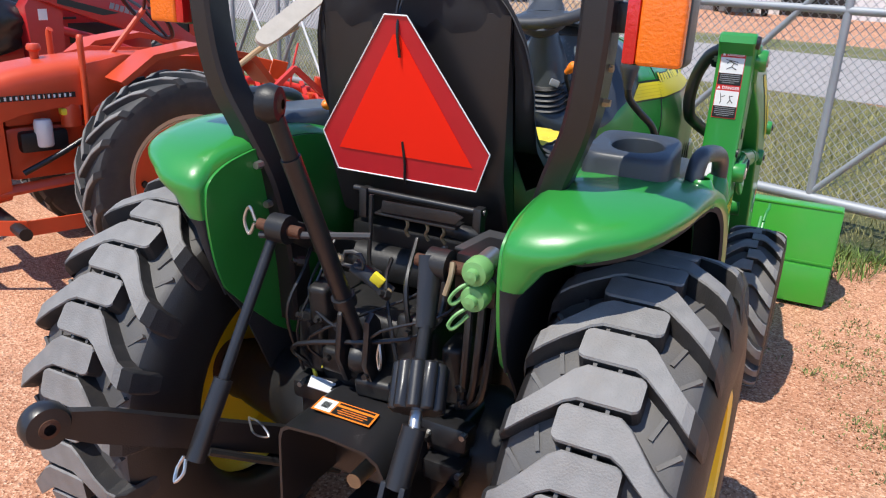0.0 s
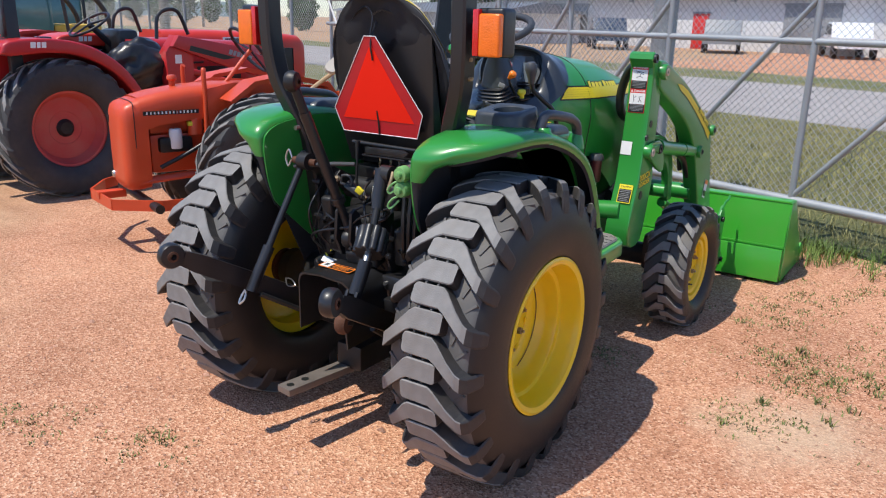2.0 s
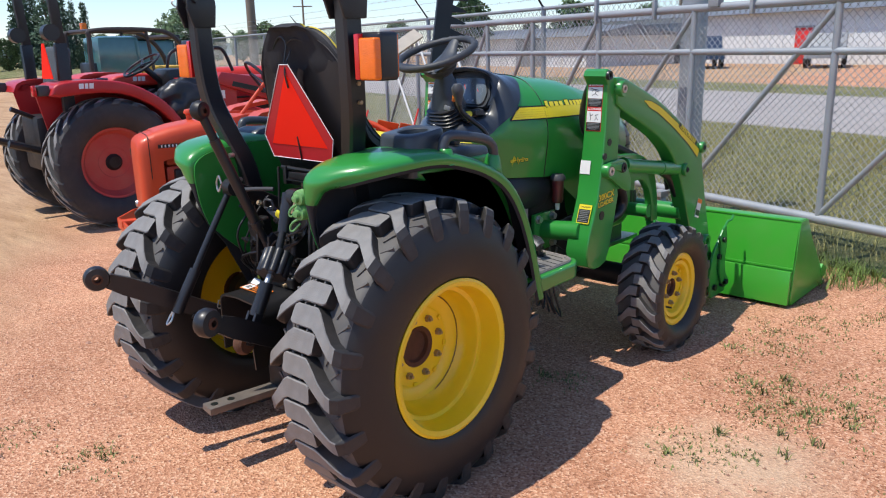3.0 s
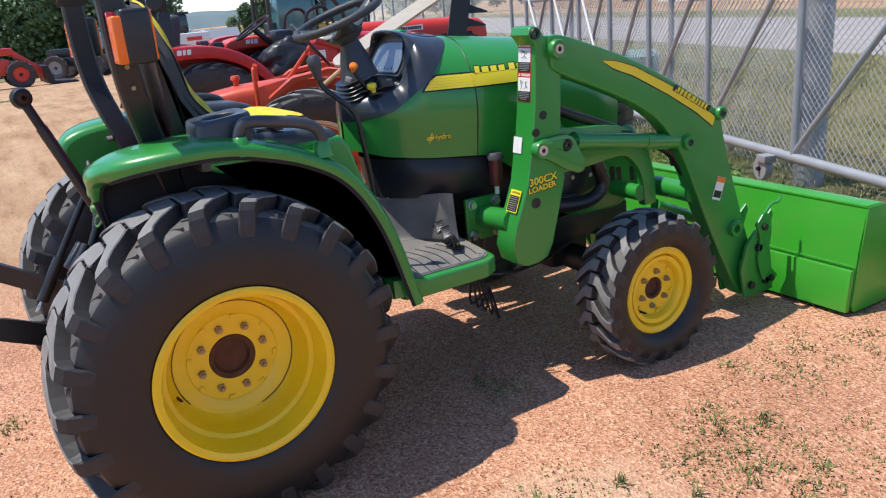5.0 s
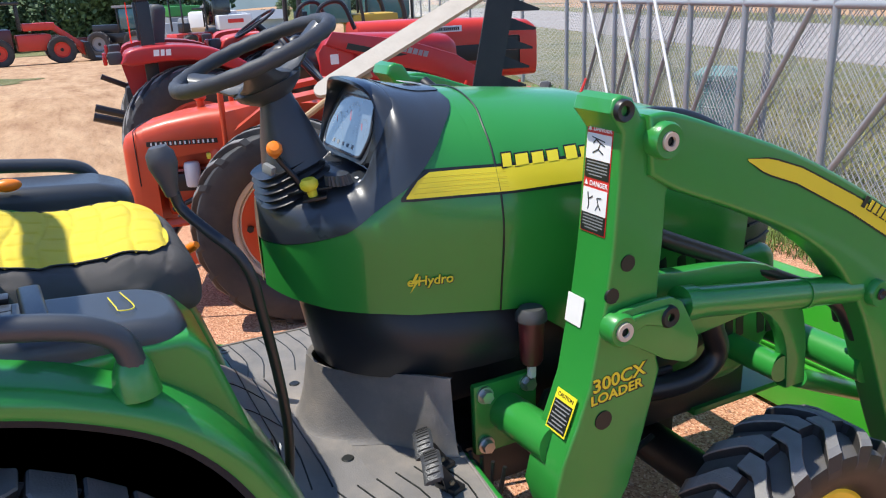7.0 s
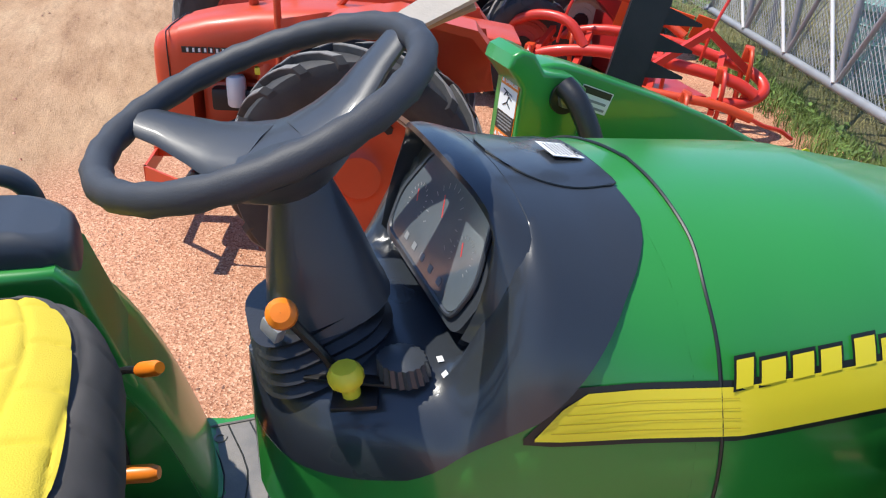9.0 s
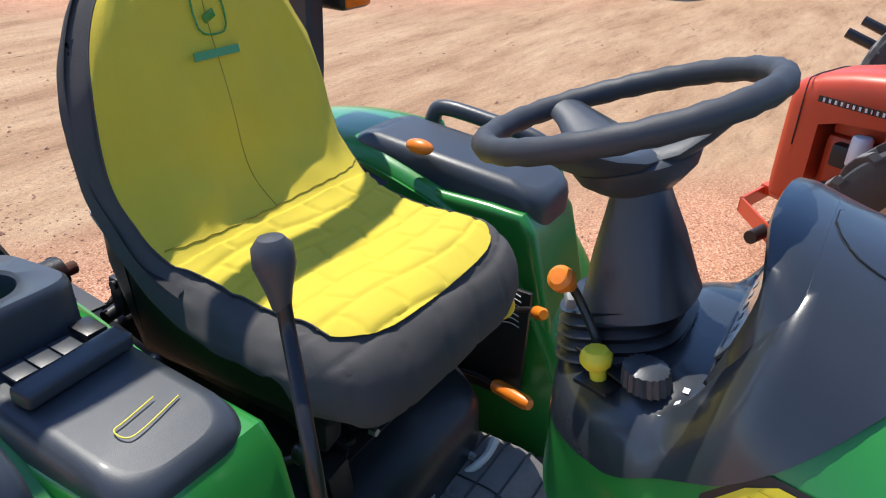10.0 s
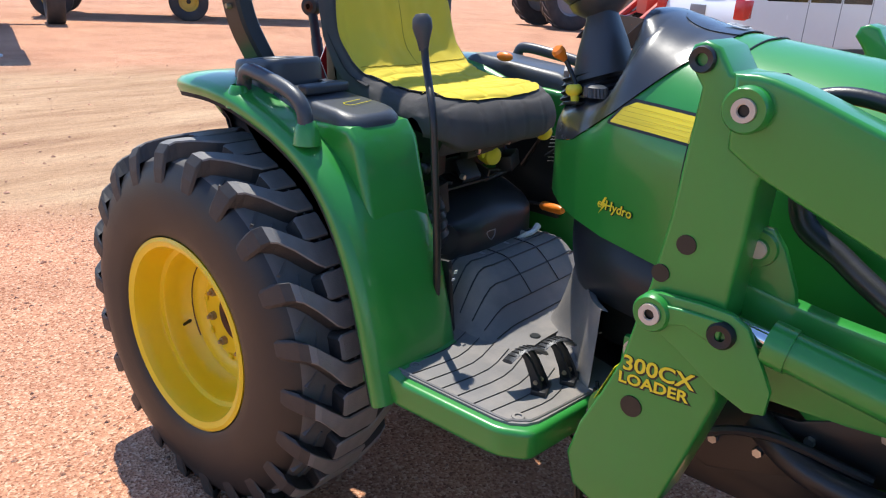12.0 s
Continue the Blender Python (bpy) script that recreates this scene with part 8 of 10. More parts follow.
part("latch_box", box(B(), (-1.0, -0.02, 1.80), (0.10, 0.06, 0.07), (0, 0, 0), 0.008), GREYP, gate)

post = thing("gate_post", "thick galvanised round post in the gravel behind the gate", "post", FENCE @ Matrix.Translation((-1.62, 0.42, 0)))
bm = B()
cyl(bm, (0, 0, -0.05), (0, 0, 2.6), 0.105, None, 28)
part("post_tube", bm, GALV, post)
bm = B()
lathe(bm, [(0.11, 2.6), (0.112, 2.63), (0.06, 2.68), (0, 2.69)], (0, 0, 0), "z", 28)
part("post_cap", bm, GALV, post)

fence = thing("chain_link_fence", "galvanised chain-link fence topped with barbed wire", "fence", FENCE @ Matrix.Translation((-1.62, 0.45, 0)))
for i in range(15):
    x = -2.2 - 2.7 * i
    bm = B()
    cyl(bm, (x, 0, -0.05), (x, 0, 1.92), 0.028, None, 12)
    part("fence_post", bm, GALV, fence)
    bm = B()
    cyl(bm, (x, 0, 1.90), (x + 0.04, -0.24, 2.18), 0.012, 0.008, 8)
    part("barb_arm", bm, IRON, fence)
bm = B()
cyl(bm, (-42, 0, 1.90), (0, 0, 1.90), 0.020, None, 10)
part("top_rail", bm, GALV, fence)
bm = B()
wire_mesh(bm, -40, 0, 0.05, 1.88, 0.03, 0.075, 0.0026)
tagged(part("chain_link", bm, WIRE, fence, "galvanised chain-link mesh"), kind="stuff")
for k in range(3):
    bm = B()
    t = (k + 1) / 3
    cyl(bm, (-42, -0.24 * t, 1.90 + 0.28 * t), (0, -0.24 * t, 1.90 + 0.28 * t), 0.0025, None, 4)
    for j in range(160):
        x = -40 + 0.25 * j
        cyl(bm, (x, -0.24 * t - 0.02, 1.885 + 0.28 * t), (x + 0.01, -0.24 * t + 0.02, 1.915 + 0.28 * t), 0.0018, None, 3)
    part("barbed_wire", bm, WIRE, fence)
# fixed fence along to the other side
fence2 = thing("chain_link_fence", "galvanised chain-link fence running on beyond the gate", "fence", FENCE @ Matrix.Translation((5.6, 0.2, 0)))
for i in range(8):
    bm = B()
    cyl(bm, (2.7 * i, 0, -0.05), (2.7 * i, 0, 1.92), 0.028, None, 12)
    part("fence_post", bm, GALV, fence2)
bm = B()
cyl(bm, (0, 0, 1.90), (19, 0, 1.90), 0.020, None, 10)
part("top_rail", bm, GALV, fence2)
bm = B()
wire_mesh(bm, 0, 19, 0.05, 1.88, 0.03, 0.08, 0.0022)
tagged(part("chain_link", bm, WIRE, fence2, "galvanised chain-link mesh"), kind="stuff")

cab = thing("utility_cabinet", "faded teal utility pedestal standing in the grass", "cabinet", Matrix.Translation((-4.05, 6.33, 0)))
bm = B()
lathe(bm, [(0.20, 0.0), (0.21, 0.02), (0.21, 0.66), (0.24, 0.67), (0.24, 0.72), (0.16, 0.78), (0, 0.79)], (0, 0, 0), "z", 24)
part("shell", bm, TEAL, cab)
for k in range(4):
    bm = B()
    lathe(bm, [(0.211, 0), (0.216, 0.008), (0.211, 0.016)], (0, 0, 0.12 + 0.14 * k), "z", 24)
    part("band", bm, TEAL, cab)


# ---- across the road ----
def building(name, label, m, w, d, h, doors, wall, roofm, ridge=1.2):
    b_ = thing(name, label, "building", m)
    bm = B()
    prism(bm, [(-w / 2, 0), (w / 2, 0), (w / 2, h), (-w / 2, h)], "y", 0, d)
    part("wall", bm, wall, b_)
    bm = B()
    prism(bm, [(-0.6, h - 0.05), (d + 0.6, h - 0.05), (d / 2, h + ridge)], "x", -w / 2 - 0.4, w / 2 + 0.4)
    part("roof", bm, roofm, b_)
    for k in range(int(w / 0.9)):
        part("siding_rib", box(B(), (-w / 2 + 0.45 + 0.9 * k, -0.02, h / 2), (0.05, 0.04, h), (0, 0, 0)), wall, b_)
    for x, ww, hh, mt, nm in doors:
        dd = part(nm, box(B(), (x, -0.05, hh / 2), (ww, 0.1, hh), (0, 0, 0), 0.02), mt, b_)
        part(nm + "_frame", box(B(), (x, -0.045, hh + 0.06), (ww + 0.2, 0.1, 0.12), (0, 0, 0), 0.02), GREYP, dd)
    return b_


def bear(deg, dist, z=0.0, turn=0.0):
    """A pose at a bearing (degrees left of straight ahead) and distance from the tractor's right side."""
    return Matrix.Translation((2.0 - dist * math.sin(radians(deg)), dist * math.cos(radians(deg)), z)) @ Matrix.Rotation(radians(deg + turn), 4, "Z")


building("warehouse", "long white metal warehouse with grey roof across the road", bear(14, 48, 0, -31), 46, 16, 3.1, [(-15, 3.4, 2.6, GREYP, "roller_door"), (-4, 1.1, 2.1, DECALR, "door"), (3, 3.2, 2.6, GREYP, "roller_door"), (9, 3.2, 2.6, DECALK, "roller_door"), (16, 1.1, 2.1, GREYP, "door")], WALLW, ROOFG)
building("shed", "low pale metal shed beyond the road", bear(39, 58, 0, -56), 20, 8, 2.0, [(-4, 3, 1.8, GREYP, "roller_door"), (4, 3, 1.8, GREYP, "roller_door")], WALLW, ROOFG, 0.7)
building("shed", "low pale metal shed beyond the yard", Matrix.Translation((0, 0, -1.8)) @ bear(76.6, 72, 0, 0), 7, 6, 1.9, [(-4, 3, 1.8, GREYP, "roller_door")], WALLW, ROOFG, 0.7)


def truck(m, col, label):
    t = thing("pickup_truck", label, "truck", m)
    bm = B()
    prism(bm, [(-2.6, 0.5), (-2.6, 1.0), (-1.0, 1.05), (-0.9, 1.05), (-0.5, 1.72), (0.7, 1.75), (1.3, 1.1), (2.6, 0.98), (2.65, 0.5)], "x", -0.95, 0.95, 0.06)
    part("body", bm, col, t)
    for sd in (1, -1):
        bm = B()
        prism(bm, [(-0.70, 1.12), (-0.42, 1.62), (0.62, 1.66), (1.05, 1.14)], "x", sd * 0.955, sd * 0.965)
        part("side_window", bm, GLASSD, t)
        for y in (-1.6, 1.6):
            bm = B()
            lathe(bm, [(0.0, 0.02), (0.2, 0.02), (0.22, 0.0), (0.37, 0.0), (0.38, -0.2), (0.0, -0.2)], (sd * 0.98, y, 0.38), (sd, 0, 0), 24)
            part("wheel", bm, RUBBER, t)
    return t


for dg, ds, mt, lb, tn in ((24.5, 46, mat("dark_blue_paint", (0.03, 0.05, 0.09), 0.3), "dark pickup truck parked before the warehouse", 185), (16.5, 45, GREYP, "grey pickup truck parked before the warehouse", 178), (8.5, 43, WHITEP, "white pickup truck parked before the warehouse", 10)):
    truck(bear(dg, ds, 0, tn), mt, lb)


# ---- trees, poles ----
def leaf_clump(bm, c, r, n, rnd):
    for _ in range(n):
        d = Vector((rnd.gauss(0, 1), rnd.gauss(0, 1), rnd.gauss(0, 1))).normalized() * r * rnd.uniform(0.45, 1.0)
        p = c + d
        u = Vector((rnd.gauss(0, 1), rnd.gauss(0, 1), rnd.gauss(0, 1))).normalized()
        v = u.orthogonal().normalized()
        s = r * rnd.uniform(0.18, 0.36)
        bm.faces.new([bm.verts.new(p + u * s), bm.verts.new(p + v * s * 0.7), bm.verts.new(p - u * s), bm.verts.new(p - v * s * 0.7)])


def tree(seed, h, label, conifer=False):
    rnd = random.Random(seed)
    t = thing("tree", label, "tree")
    bm = B()
    tube(bm, [(0, 0, -0.1), (0.05 * h * 0.1, 0, h * 0.3), (0, 0.02, h * 0.6), (0, 0, h * 0.9)], [0.026 * h, 0.02 * h, 0.012 * h, 0.003 * h], 8, 3)
    if not conifer:
        for k in range(9):
            a = rnd.uniform(0, 6.28)
            z = h * rnd.uniform(0.3, 0.65)
            tube(bm, [(0, 0, z), (math.cos(a) * h * 0.13, math.sin(a) * h * 0.13, z + h * 0.08), (math.cos(a) * h * 0.24, math.sin(a) * h * 0.24, z + h * 0.2)], [0.009 * h, 0.006 * h, 0.002 * h], 6, 3)
    part("trunk", bm, BARK, t)
    bm = B()
    if conifer:
        for k in range(26):
            f = k / 25
            z = h * (0.10 + 0.88 * f)
            rr = h * 0.20 * (1 - f) ** 0.85 + 0.05
            for j in range(max(3, int(9 * (1 - f)) + 2)):
                a = rnd.uniform(0, 6.28)
                leaf_clump(bm, Vector((math.cos(a) * rr * rnd.uniform(0.2, 1), math.sin(a) * rr * rnd.uniform(0.2, 1), z - rr * 0.25)), h * 0.055, 22, rnd)
    else:
        for k in range(120):
            a, b_ = rnd.uniform(0, 6.28), rnd.uniform(-1.0, 1.0)
            rad = h * 0.33 * math.sqrt(max(0.05, 1 - b_ * b_)) * rnd.uniform(0.55, 1.1)
            leaf_clump(bm, Vector((math.cos(a) * rad, math.sin(a) * rad, h * 0.54 + b_ * h * 0.44)), h * rnd.uniform(0.07, 0.14), 36, rnd)
    tagged(part("crown", bm, LEAFD if conifer else LEAF, t))
    return t


kinds = [tree(3, 9, "broad leafy tree at the edge of the yard"), tree(8, 8, "broad leafy tree at the edge of the yard"), tree(5, 11, "dark spruce tree at the edge of the yard", True), tree(12, 9, "dark spruce tree at the edge of the yard", True)]
rnd = random.Random(42)
spots = []
for deg in range(0, 22):
    spots.append((79.0 + 1.5 * deg + rnd.uniform(-0.5, 0.5), rnd.uniform(95, 112), rnd.choice((0, 1, 1, 0, 2)), rnd.uniform(1.15, 1.5)))
for deg in range(0, 14):
    spots.append((80.0 + 2.2 * deg, rnd.uniform(86, 94), rnd.choice((0, 1)), rnd.uniform(0.75, 1.0)))
for dg, k, s in ((67.0, 3, 0.8), (68.2, 2, 0.78), (69.2, 2, 0.98), (69.9, 3, 0.95), (70.8, 2, 0.88), (67.6, 2, 0.7), (70.4, 2, 0.75), (71.8, 1, 0.42), (72.8, 0, 0.36), (73.8, 1, 0.32), (75.2, 0, 0.28), (76.6, 1, 0.28), (66.0, 0, 0.42), (64.5, 1, 0.5), (62.5, 1, 0.5), (59.5, 0, 0.5)):
    spots.append((dg, rnd.uniform(98, 106), k, s))
for deg in range(0, 8):
    spots.append((50 + 1.7 * deg, rnd.uniform(120, 150), rnd.choice((0, 1)), rnd.uniform(0.5, 0.7)))
spots += [(61.5, 62, 0, 0.5), (41, 62, 0, 0.55), (33.5, 58, 1, 0.55), (28, 70, 0, 0.5), (46, 80, 1, 0.5), (36.5, 64, 1, 0.38), (22, 84, 0, 0.5), (12, 88, 1, 0.5), (5, 85, 0, 0.5), (110, 90, 1, 1.0), (118, 92, 0, 1.0)]
for i, (dg, ds, k, s) in enumerate(spots):
    m = bear(dg, ds)
    m = Matrix.Translation((0, 0, yard_z(m.translation.x, m.translation.y))) @ m @ Matrix.Rotation(i * 1.7, 4, "Z")
    t = copy_thing(kinds[k], m)
    t["group"] = "trees round the yard"
    t.matrix_basis = m @ Matrix.Diagonal((s, s, s, 1))
for k, t in enumerate(kinds):
    t["group"] = "trees round the yard"
    m = bear(112 + 4 * k, 100)
    t.matrix_basis = Matrix.Translation((0, 0, yard_z(m.translation.x, m.translation.y))) @ m


def pole(m, h, arms, label):
    p = thing("utility_pole", label, "pole", m)
    bm = B()
    cyl(bm, (0, 0, -0.1), (0, 0, h), 0.15, 0.10, 14)
    part("pole_shaft", bm, POLEW, p)
    for z in arms:
        part("cross_arm", box(B(), (0, 0.12, z), (2.2, 0.10, 0.12), (0, 0, 0), 0.01), POLEW, p)
    return p


pole(Matrix.Translation((-18.3, 12.4, 0)), 11, (10.4,), "weathered wooden utility pole standing in the yard")
pole(bear(52.6, 95), 8, (7.4, 6.5), "weathered wooden utility pole with cross arms")
pole(bear(26, 60), 9, (8.2,), "weathered wooden utility pole beside the road")

# wooded hill on the skyline, its distance haze mixed into the blue-grey colour
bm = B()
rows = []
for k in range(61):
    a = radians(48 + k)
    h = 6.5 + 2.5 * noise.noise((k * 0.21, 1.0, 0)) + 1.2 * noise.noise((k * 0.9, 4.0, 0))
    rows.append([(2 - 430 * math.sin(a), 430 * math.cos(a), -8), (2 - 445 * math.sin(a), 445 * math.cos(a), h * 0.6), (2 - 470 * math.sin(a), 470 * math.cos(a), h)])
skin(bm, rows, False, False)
setting("backdrop", bm, mat("haze_tinted_far_woods", (0.16, 0.21, 0.22), 0.95, 0, 0.2, 0.05, spec=0.0), "hazy wooded hill on the skyline", "hill")


# ---- weeds, grass and stones ----
def blades(bm, x, y, n, spread, h, rnd, z=0.0):
    for _ in range(n):
        a = rnd.uniform(0, 6.28)
        r = spread * math.sqrt(rnd.random())
        p = Vector((x + r * math.cos(a), y + r * math.sin(a), z))
        b_ = rnd.uniform(0, 6.28)
        lean = Vector((math.cos(b_), math.sin(b_), 0)) * h * rnd.uniform(0.2, 1.3)
        hh = h * rnd.uniform(0.5, 1.15)
        w = Vector((-math.sin(b_), math.cos(b_), 0)) * rnd.uniform(0.0018, 0.0042)
        m_ = p + lean * 0.35 + Vector((0, 0, hh * 0.6))
        v = [bm.verts.new(q) for q in (p - w, p + w, m_ + w * 0.7, m_ - w * 0.7)]
        bm.faces.new(v)
        bm.faces.new((v[3], v[2], bm.verts.new(p + lean + Vector((0, 0, hh)))))


rnd = random.Random(7)
bm = B()
for i in range(2600):
    s = rnd.uniform(-9, 5.2)
    o = rnd.gauss(0.05, 0.17)
    if s < 0.5:
        o = -0.42 * rnd.random() ** 1.4 * (0.75 + 0.5 * noise.noise((s * 0.9, 7.0, 1.0))) * (1 if i % 3 else -0.5)
    elif i % 2:
        continue
    q = FENCE @ Vector((s, o, 0))
    k = 0.5 + 0.5 * noise.noise((s * 1.3, 2.0, 0))
    blades(bm, q.x, q.y, 7, 0.07, (0.05 + 0.14 * max(0, k)) if s < 0.5 else (0.035 + 0.09 * max(0, k)), rnd)
tagged(part("fence_grass", bm, GRASSB, None, "green grass and weeds growing under the fence"), "", "grass", "", "stuff")
# broad-leaved weeds standing along the fence foot
bm = B()
for i in range(70):
    s = rnd.gauss(-7.3, 0.7) if i < 34 else rnd.uniform(-7, -1.5)
    o = rnd.uniform(-0.45, -0.02) if i < 34 else rnd.uniform(-0.30, 0.05)
    q = FENCE @ Vector((s, o, 0))
    tall = rnd.uniform(0.22, 0.48) if i < 34 else rnd.uniform(0.07, 0.16)
    for j in range(26):
        zz = tall * rnd.random()
        a, l = rnd.uniform(0, 6.28), rnd.uniform(0.03, 0.075) * (0.6 + tall)
        d = Vector((math.cos(a), math.sin(a), rnd.uniform(-0.3, 0.6)))
        p = Vector((q.x + rnd.gauss(0, 0.03), q.y + rnd.gauss(0, 0.03), zz))
        w = Vector((-d.y, d.x, 0)) * l * 0.28
        v = [bm.verts.new(c) for c in (p, p + d * l * 0.5 + w, p + d * l, p + d * l * 0.5 - w)]
        bm.faces.new(v)
tagged(part("fence_weeds", bm, mat("weed_leaf_green", (0.12, 0.20, 0.035), 0.6, 0, 0.3, 3.0, island=0.45), None, "leafy green weeds at the foot of the fence"), "", "weeds", "", "stuff")
bm = B()
for i in range(11000):
    q = FENCE @ Vector((rnd.uniform(-9, 6), rnd.uniform(0.3, 6.8), 0))
    blades(bm, q.x, q.y, 5, 0.16, 0.09, rnd)
tagged(part("verge_grass", bm, mat("straw_grass_blade", (0.30, 0.27, 0.10), 0.8, 0, 0.3, 1.0, island=0.45), None, "thin dry grass on the verge"), "", "grass", "", "stuff")
bm = B()
WEEDS = [(1.36, 0.87), (1.22, 0.80), (1.07, 1.96), (1.12, 2.1), (1.42, 2.79), (1.30, 1.30), (1.42, 1.35), (1.5, 1.2), (1.6, 1.45), (1.35, 1.55), (1.2, 1.5), (0.50, 1.0), (1.05, 2.25), (0.92, 2.75), (1.2, 2.5), (1.75, 2.3), (1.62, 1.75), (-1.5, 0.3), (-1.0, -0.9), (-0.55, -0.75)]
for i in range(320):
    c = rnd.choice(WEEDS)
    blades(bm, rnd.gauss(c[0], 0.10), rnd.gauss(c[1], 0.08), 10, 0.05, 0.013, rnd)
for i in range(24):
    c = rnd.choice(WEEDS)
    blades(bm, rnd.gauss(c[0], 0.09), rnd.gauss(c[1], 0.09), 14, 0.03, 0.034, rnd)
for i in range(260):
    blades(bm, rnd.uniform(0.9, 3.5), rnd.uniform(0.6, 3.3), 5, 0.04, 0.010, rnd)
tagged(part("gravel_weeds", bm, mat("dusty_weed_green", (0.15, 0.17, 0.05), 0.8, 0, 0.3, 2.0, island=0.5), None, "small green weeds in the gravel"), "", "weeds", "", "stuff")
# loose stones: joined, the ones nearest the walk
verts, faces = [], []
for i in range(9000):
    if i < 6500:
        x, y = rnd.uniform(-3.2, 3.2), rnd.uniform(-3.0, 3.4)
        r = rnd.uniform(0.0035, 0.0085)
    else:
        x, y = rnd.uniform(-9, 1.5), rnd.uniform(-9, 0)
        r = rnd.uniform(0.006, 0.020) if rnd.random() < 0.12 else rnd.uniform(0.004, 0.010)
    a = rnd.uniform(0, 6.28)
    k = len(verts)
    e = rnd.uniform(0.6, 1.0)
    for j in range(4):
        b_ = a + j * math.pi / 2 + rnd.uniform(-0.3, 0.3)
        verts.append((x + r * 1.3 * math.cos(b_), y + r * e * math.sin(b_), r * rnd.uniform(0.05, 0.3)))
    verts.append((x + r * 0.2, y, r * rnd.uniform(0.7, 1.1)))
    faces += [(k + j, k + (j + 1) % 4, k + 4) for j in range(4)]
me = bpy.data.meshes.new("loose_gravel")
me.from_pydata(verts, [], faces)
me.materials.append(STONEM)
tagged(new("loose_gravel", me), "loose pinkish gravel stones on the yard", "gravel", "", "stuff")


# ---- other machines in the yard; each is built heading along its own y, rear axle over its origin ----
def plain_wheel(parent, name, x, y, R, half, rim, rimmat, n, side, lugs=R1, tread=RUBBERO, disc=None):
    w = new(name)
    w.parent = parent
    w.matrix_basis = Matrix.Translation((side * x, y, R - 0.012)) @ Matrix.Diagonal((side, 1, 1, 1))
    part("tyre", tyre_mesh(B(), R, half, rim, 0.03 if n else 0.0, 0.012), tread, w)
    if n:
        tread_lugs(w.children[0], R, half, lugs, n, 0.03, RUBBERT if tread is RUBBERO else tread, tread)
    part("rim", dish_rim(B(), rim, half * 0.55, half * (0.05 if disc is None else disc), rim * 0.22, -half * 0.6), rimmat, w)
    bm = B()
    lathe(bm, [(0.0, half * 0.22), (rim * 0.16, half * 0.22), (rim * 0.24, half * 0.06)], (0, 0, 0), "x", 18)
    part("hub", bm, IRON, w)
    return w


def steering(parent, c, r, tilt, material=BLACKP):
    n = Vector((0, -math.sin(tilt), math.cos(tilt)))
    u = Vector((1, 0, 0))
    v = n.cross(u)
    bm = B()
    rg = [ring(Vector(c) + (u * math.cos(a) + v * math.sin(a)) * r, u * math.cos(a) + v * math.sin(a), n, 0.012, 8) for a in [2 * math.pi * k / 28 for k in range(29)]]
    skin(bm, rg, True, False)
    for a in (0.5, 2.6, 4.7):
        cyl(bm, c, Vector(c) + (u * math.cos(a) + v * math.sin(a)) * r, 0.009, None, 6)
    return part("steering_wheel", bm, material, parent)


# old small orange tractor, facing back along the row
old = thing("vintage_tractor", "old orange tractor with rounded nose and exposed engine", "tractor", Matrix.Translation((-2.549, 1.479, 0)) @ Matrix.Rotation(radians(161), 4, "Z"))
for sd in (1, -1):
    plain_wheel(old, "rear_wheel", 0.50, -0.05, 0.530, 0.125, 0.325, CREAM, 20, sd)
    bm = B()
    lathe(bm, [(0.0, 0.03), (0.09, 0.03), (0.11, 0.012), (0.20, 0.0), (0.26, 0.018), (0.284, 0.014), (0.292, -0.01)], (sd * 0.528, -0.05, 0.518), (sd, 0, 0), 40)
    part("wheel_centre", bm, ORANGE, old, "orange pressed wheel centre")
    for k in range(6):
        a = 2 * math.pi * k / 6
        bm = B()
        cyl(bm, (sd * 0.538, -0.05 + 0.24 * math.cos(a), 0.518 + 0.24 * math.sin(a)), (sd * 0.562, -0.05 + 0.24 * math.cos(a), 0.518 + 0.24 * math.sin(a)), 0.018, None, 6)
        part("centre_bolt", bm, IRON, old)
rows = []
for y, w, zb, zt in ((-0.30, 0.17, 0.86, 1.06), (-0.1, 0.18, 0.87, 1.085), (0.15, 0.188, 0.87, 1.09), (0.40, 0.194, 0.86, 1.075), (0.60, 0.197, 0.84, 1.045), (0.72, 0.198, 0.80, 1.015)):
    rows.append([(w, y, zb), (w, y, zb + (zt - zb) * 0.4)] + [(w * math.cos(a) ** 0.42, y, zb + (zt - zb) * (0.4 + 0.6 * math.sin(a) ** 0.55)) for a in [math.pi / 2 * k / 7 for k in range(1, 7)]] + [(0, y, zt)])
rows = [r + [(-p[0], p[1], p[2]) for p in reversed(r[:-1])] for r in rows]
bm = B()
skin(bm, rows, False, False)
part("hood", bm, ORANGE, old, "orange rounded hood")
rows = []
for y, w, zb, zt in ((0.68, 0.197, 0.42, 1.018), (0.76, 0.197, 0.41, 0.995), (0.800, 0.194, 0.412, 0.978), (0.822, 0.184, 0.42, 0.962), (0.835, 0.165, 0.44, 0.935), (0.842, 0.12, 0.48, 0.88)):
    rows.append([(w * math.copysign(abs(math.cos(a)) ** 0.30, math.cos(a)), y, (zb + zt) / 2 + (zt - zb) / 2 * math.copysign(abs(math.sin(a)) ** 0.30, math.sin(a))) for a in [2 * math.pi * k / 32 for k in range(32)]])
bm = B()
skin(bm, rows)
part("nose_shell", bm, ORANGE, old, "rounded orange radiator shell")
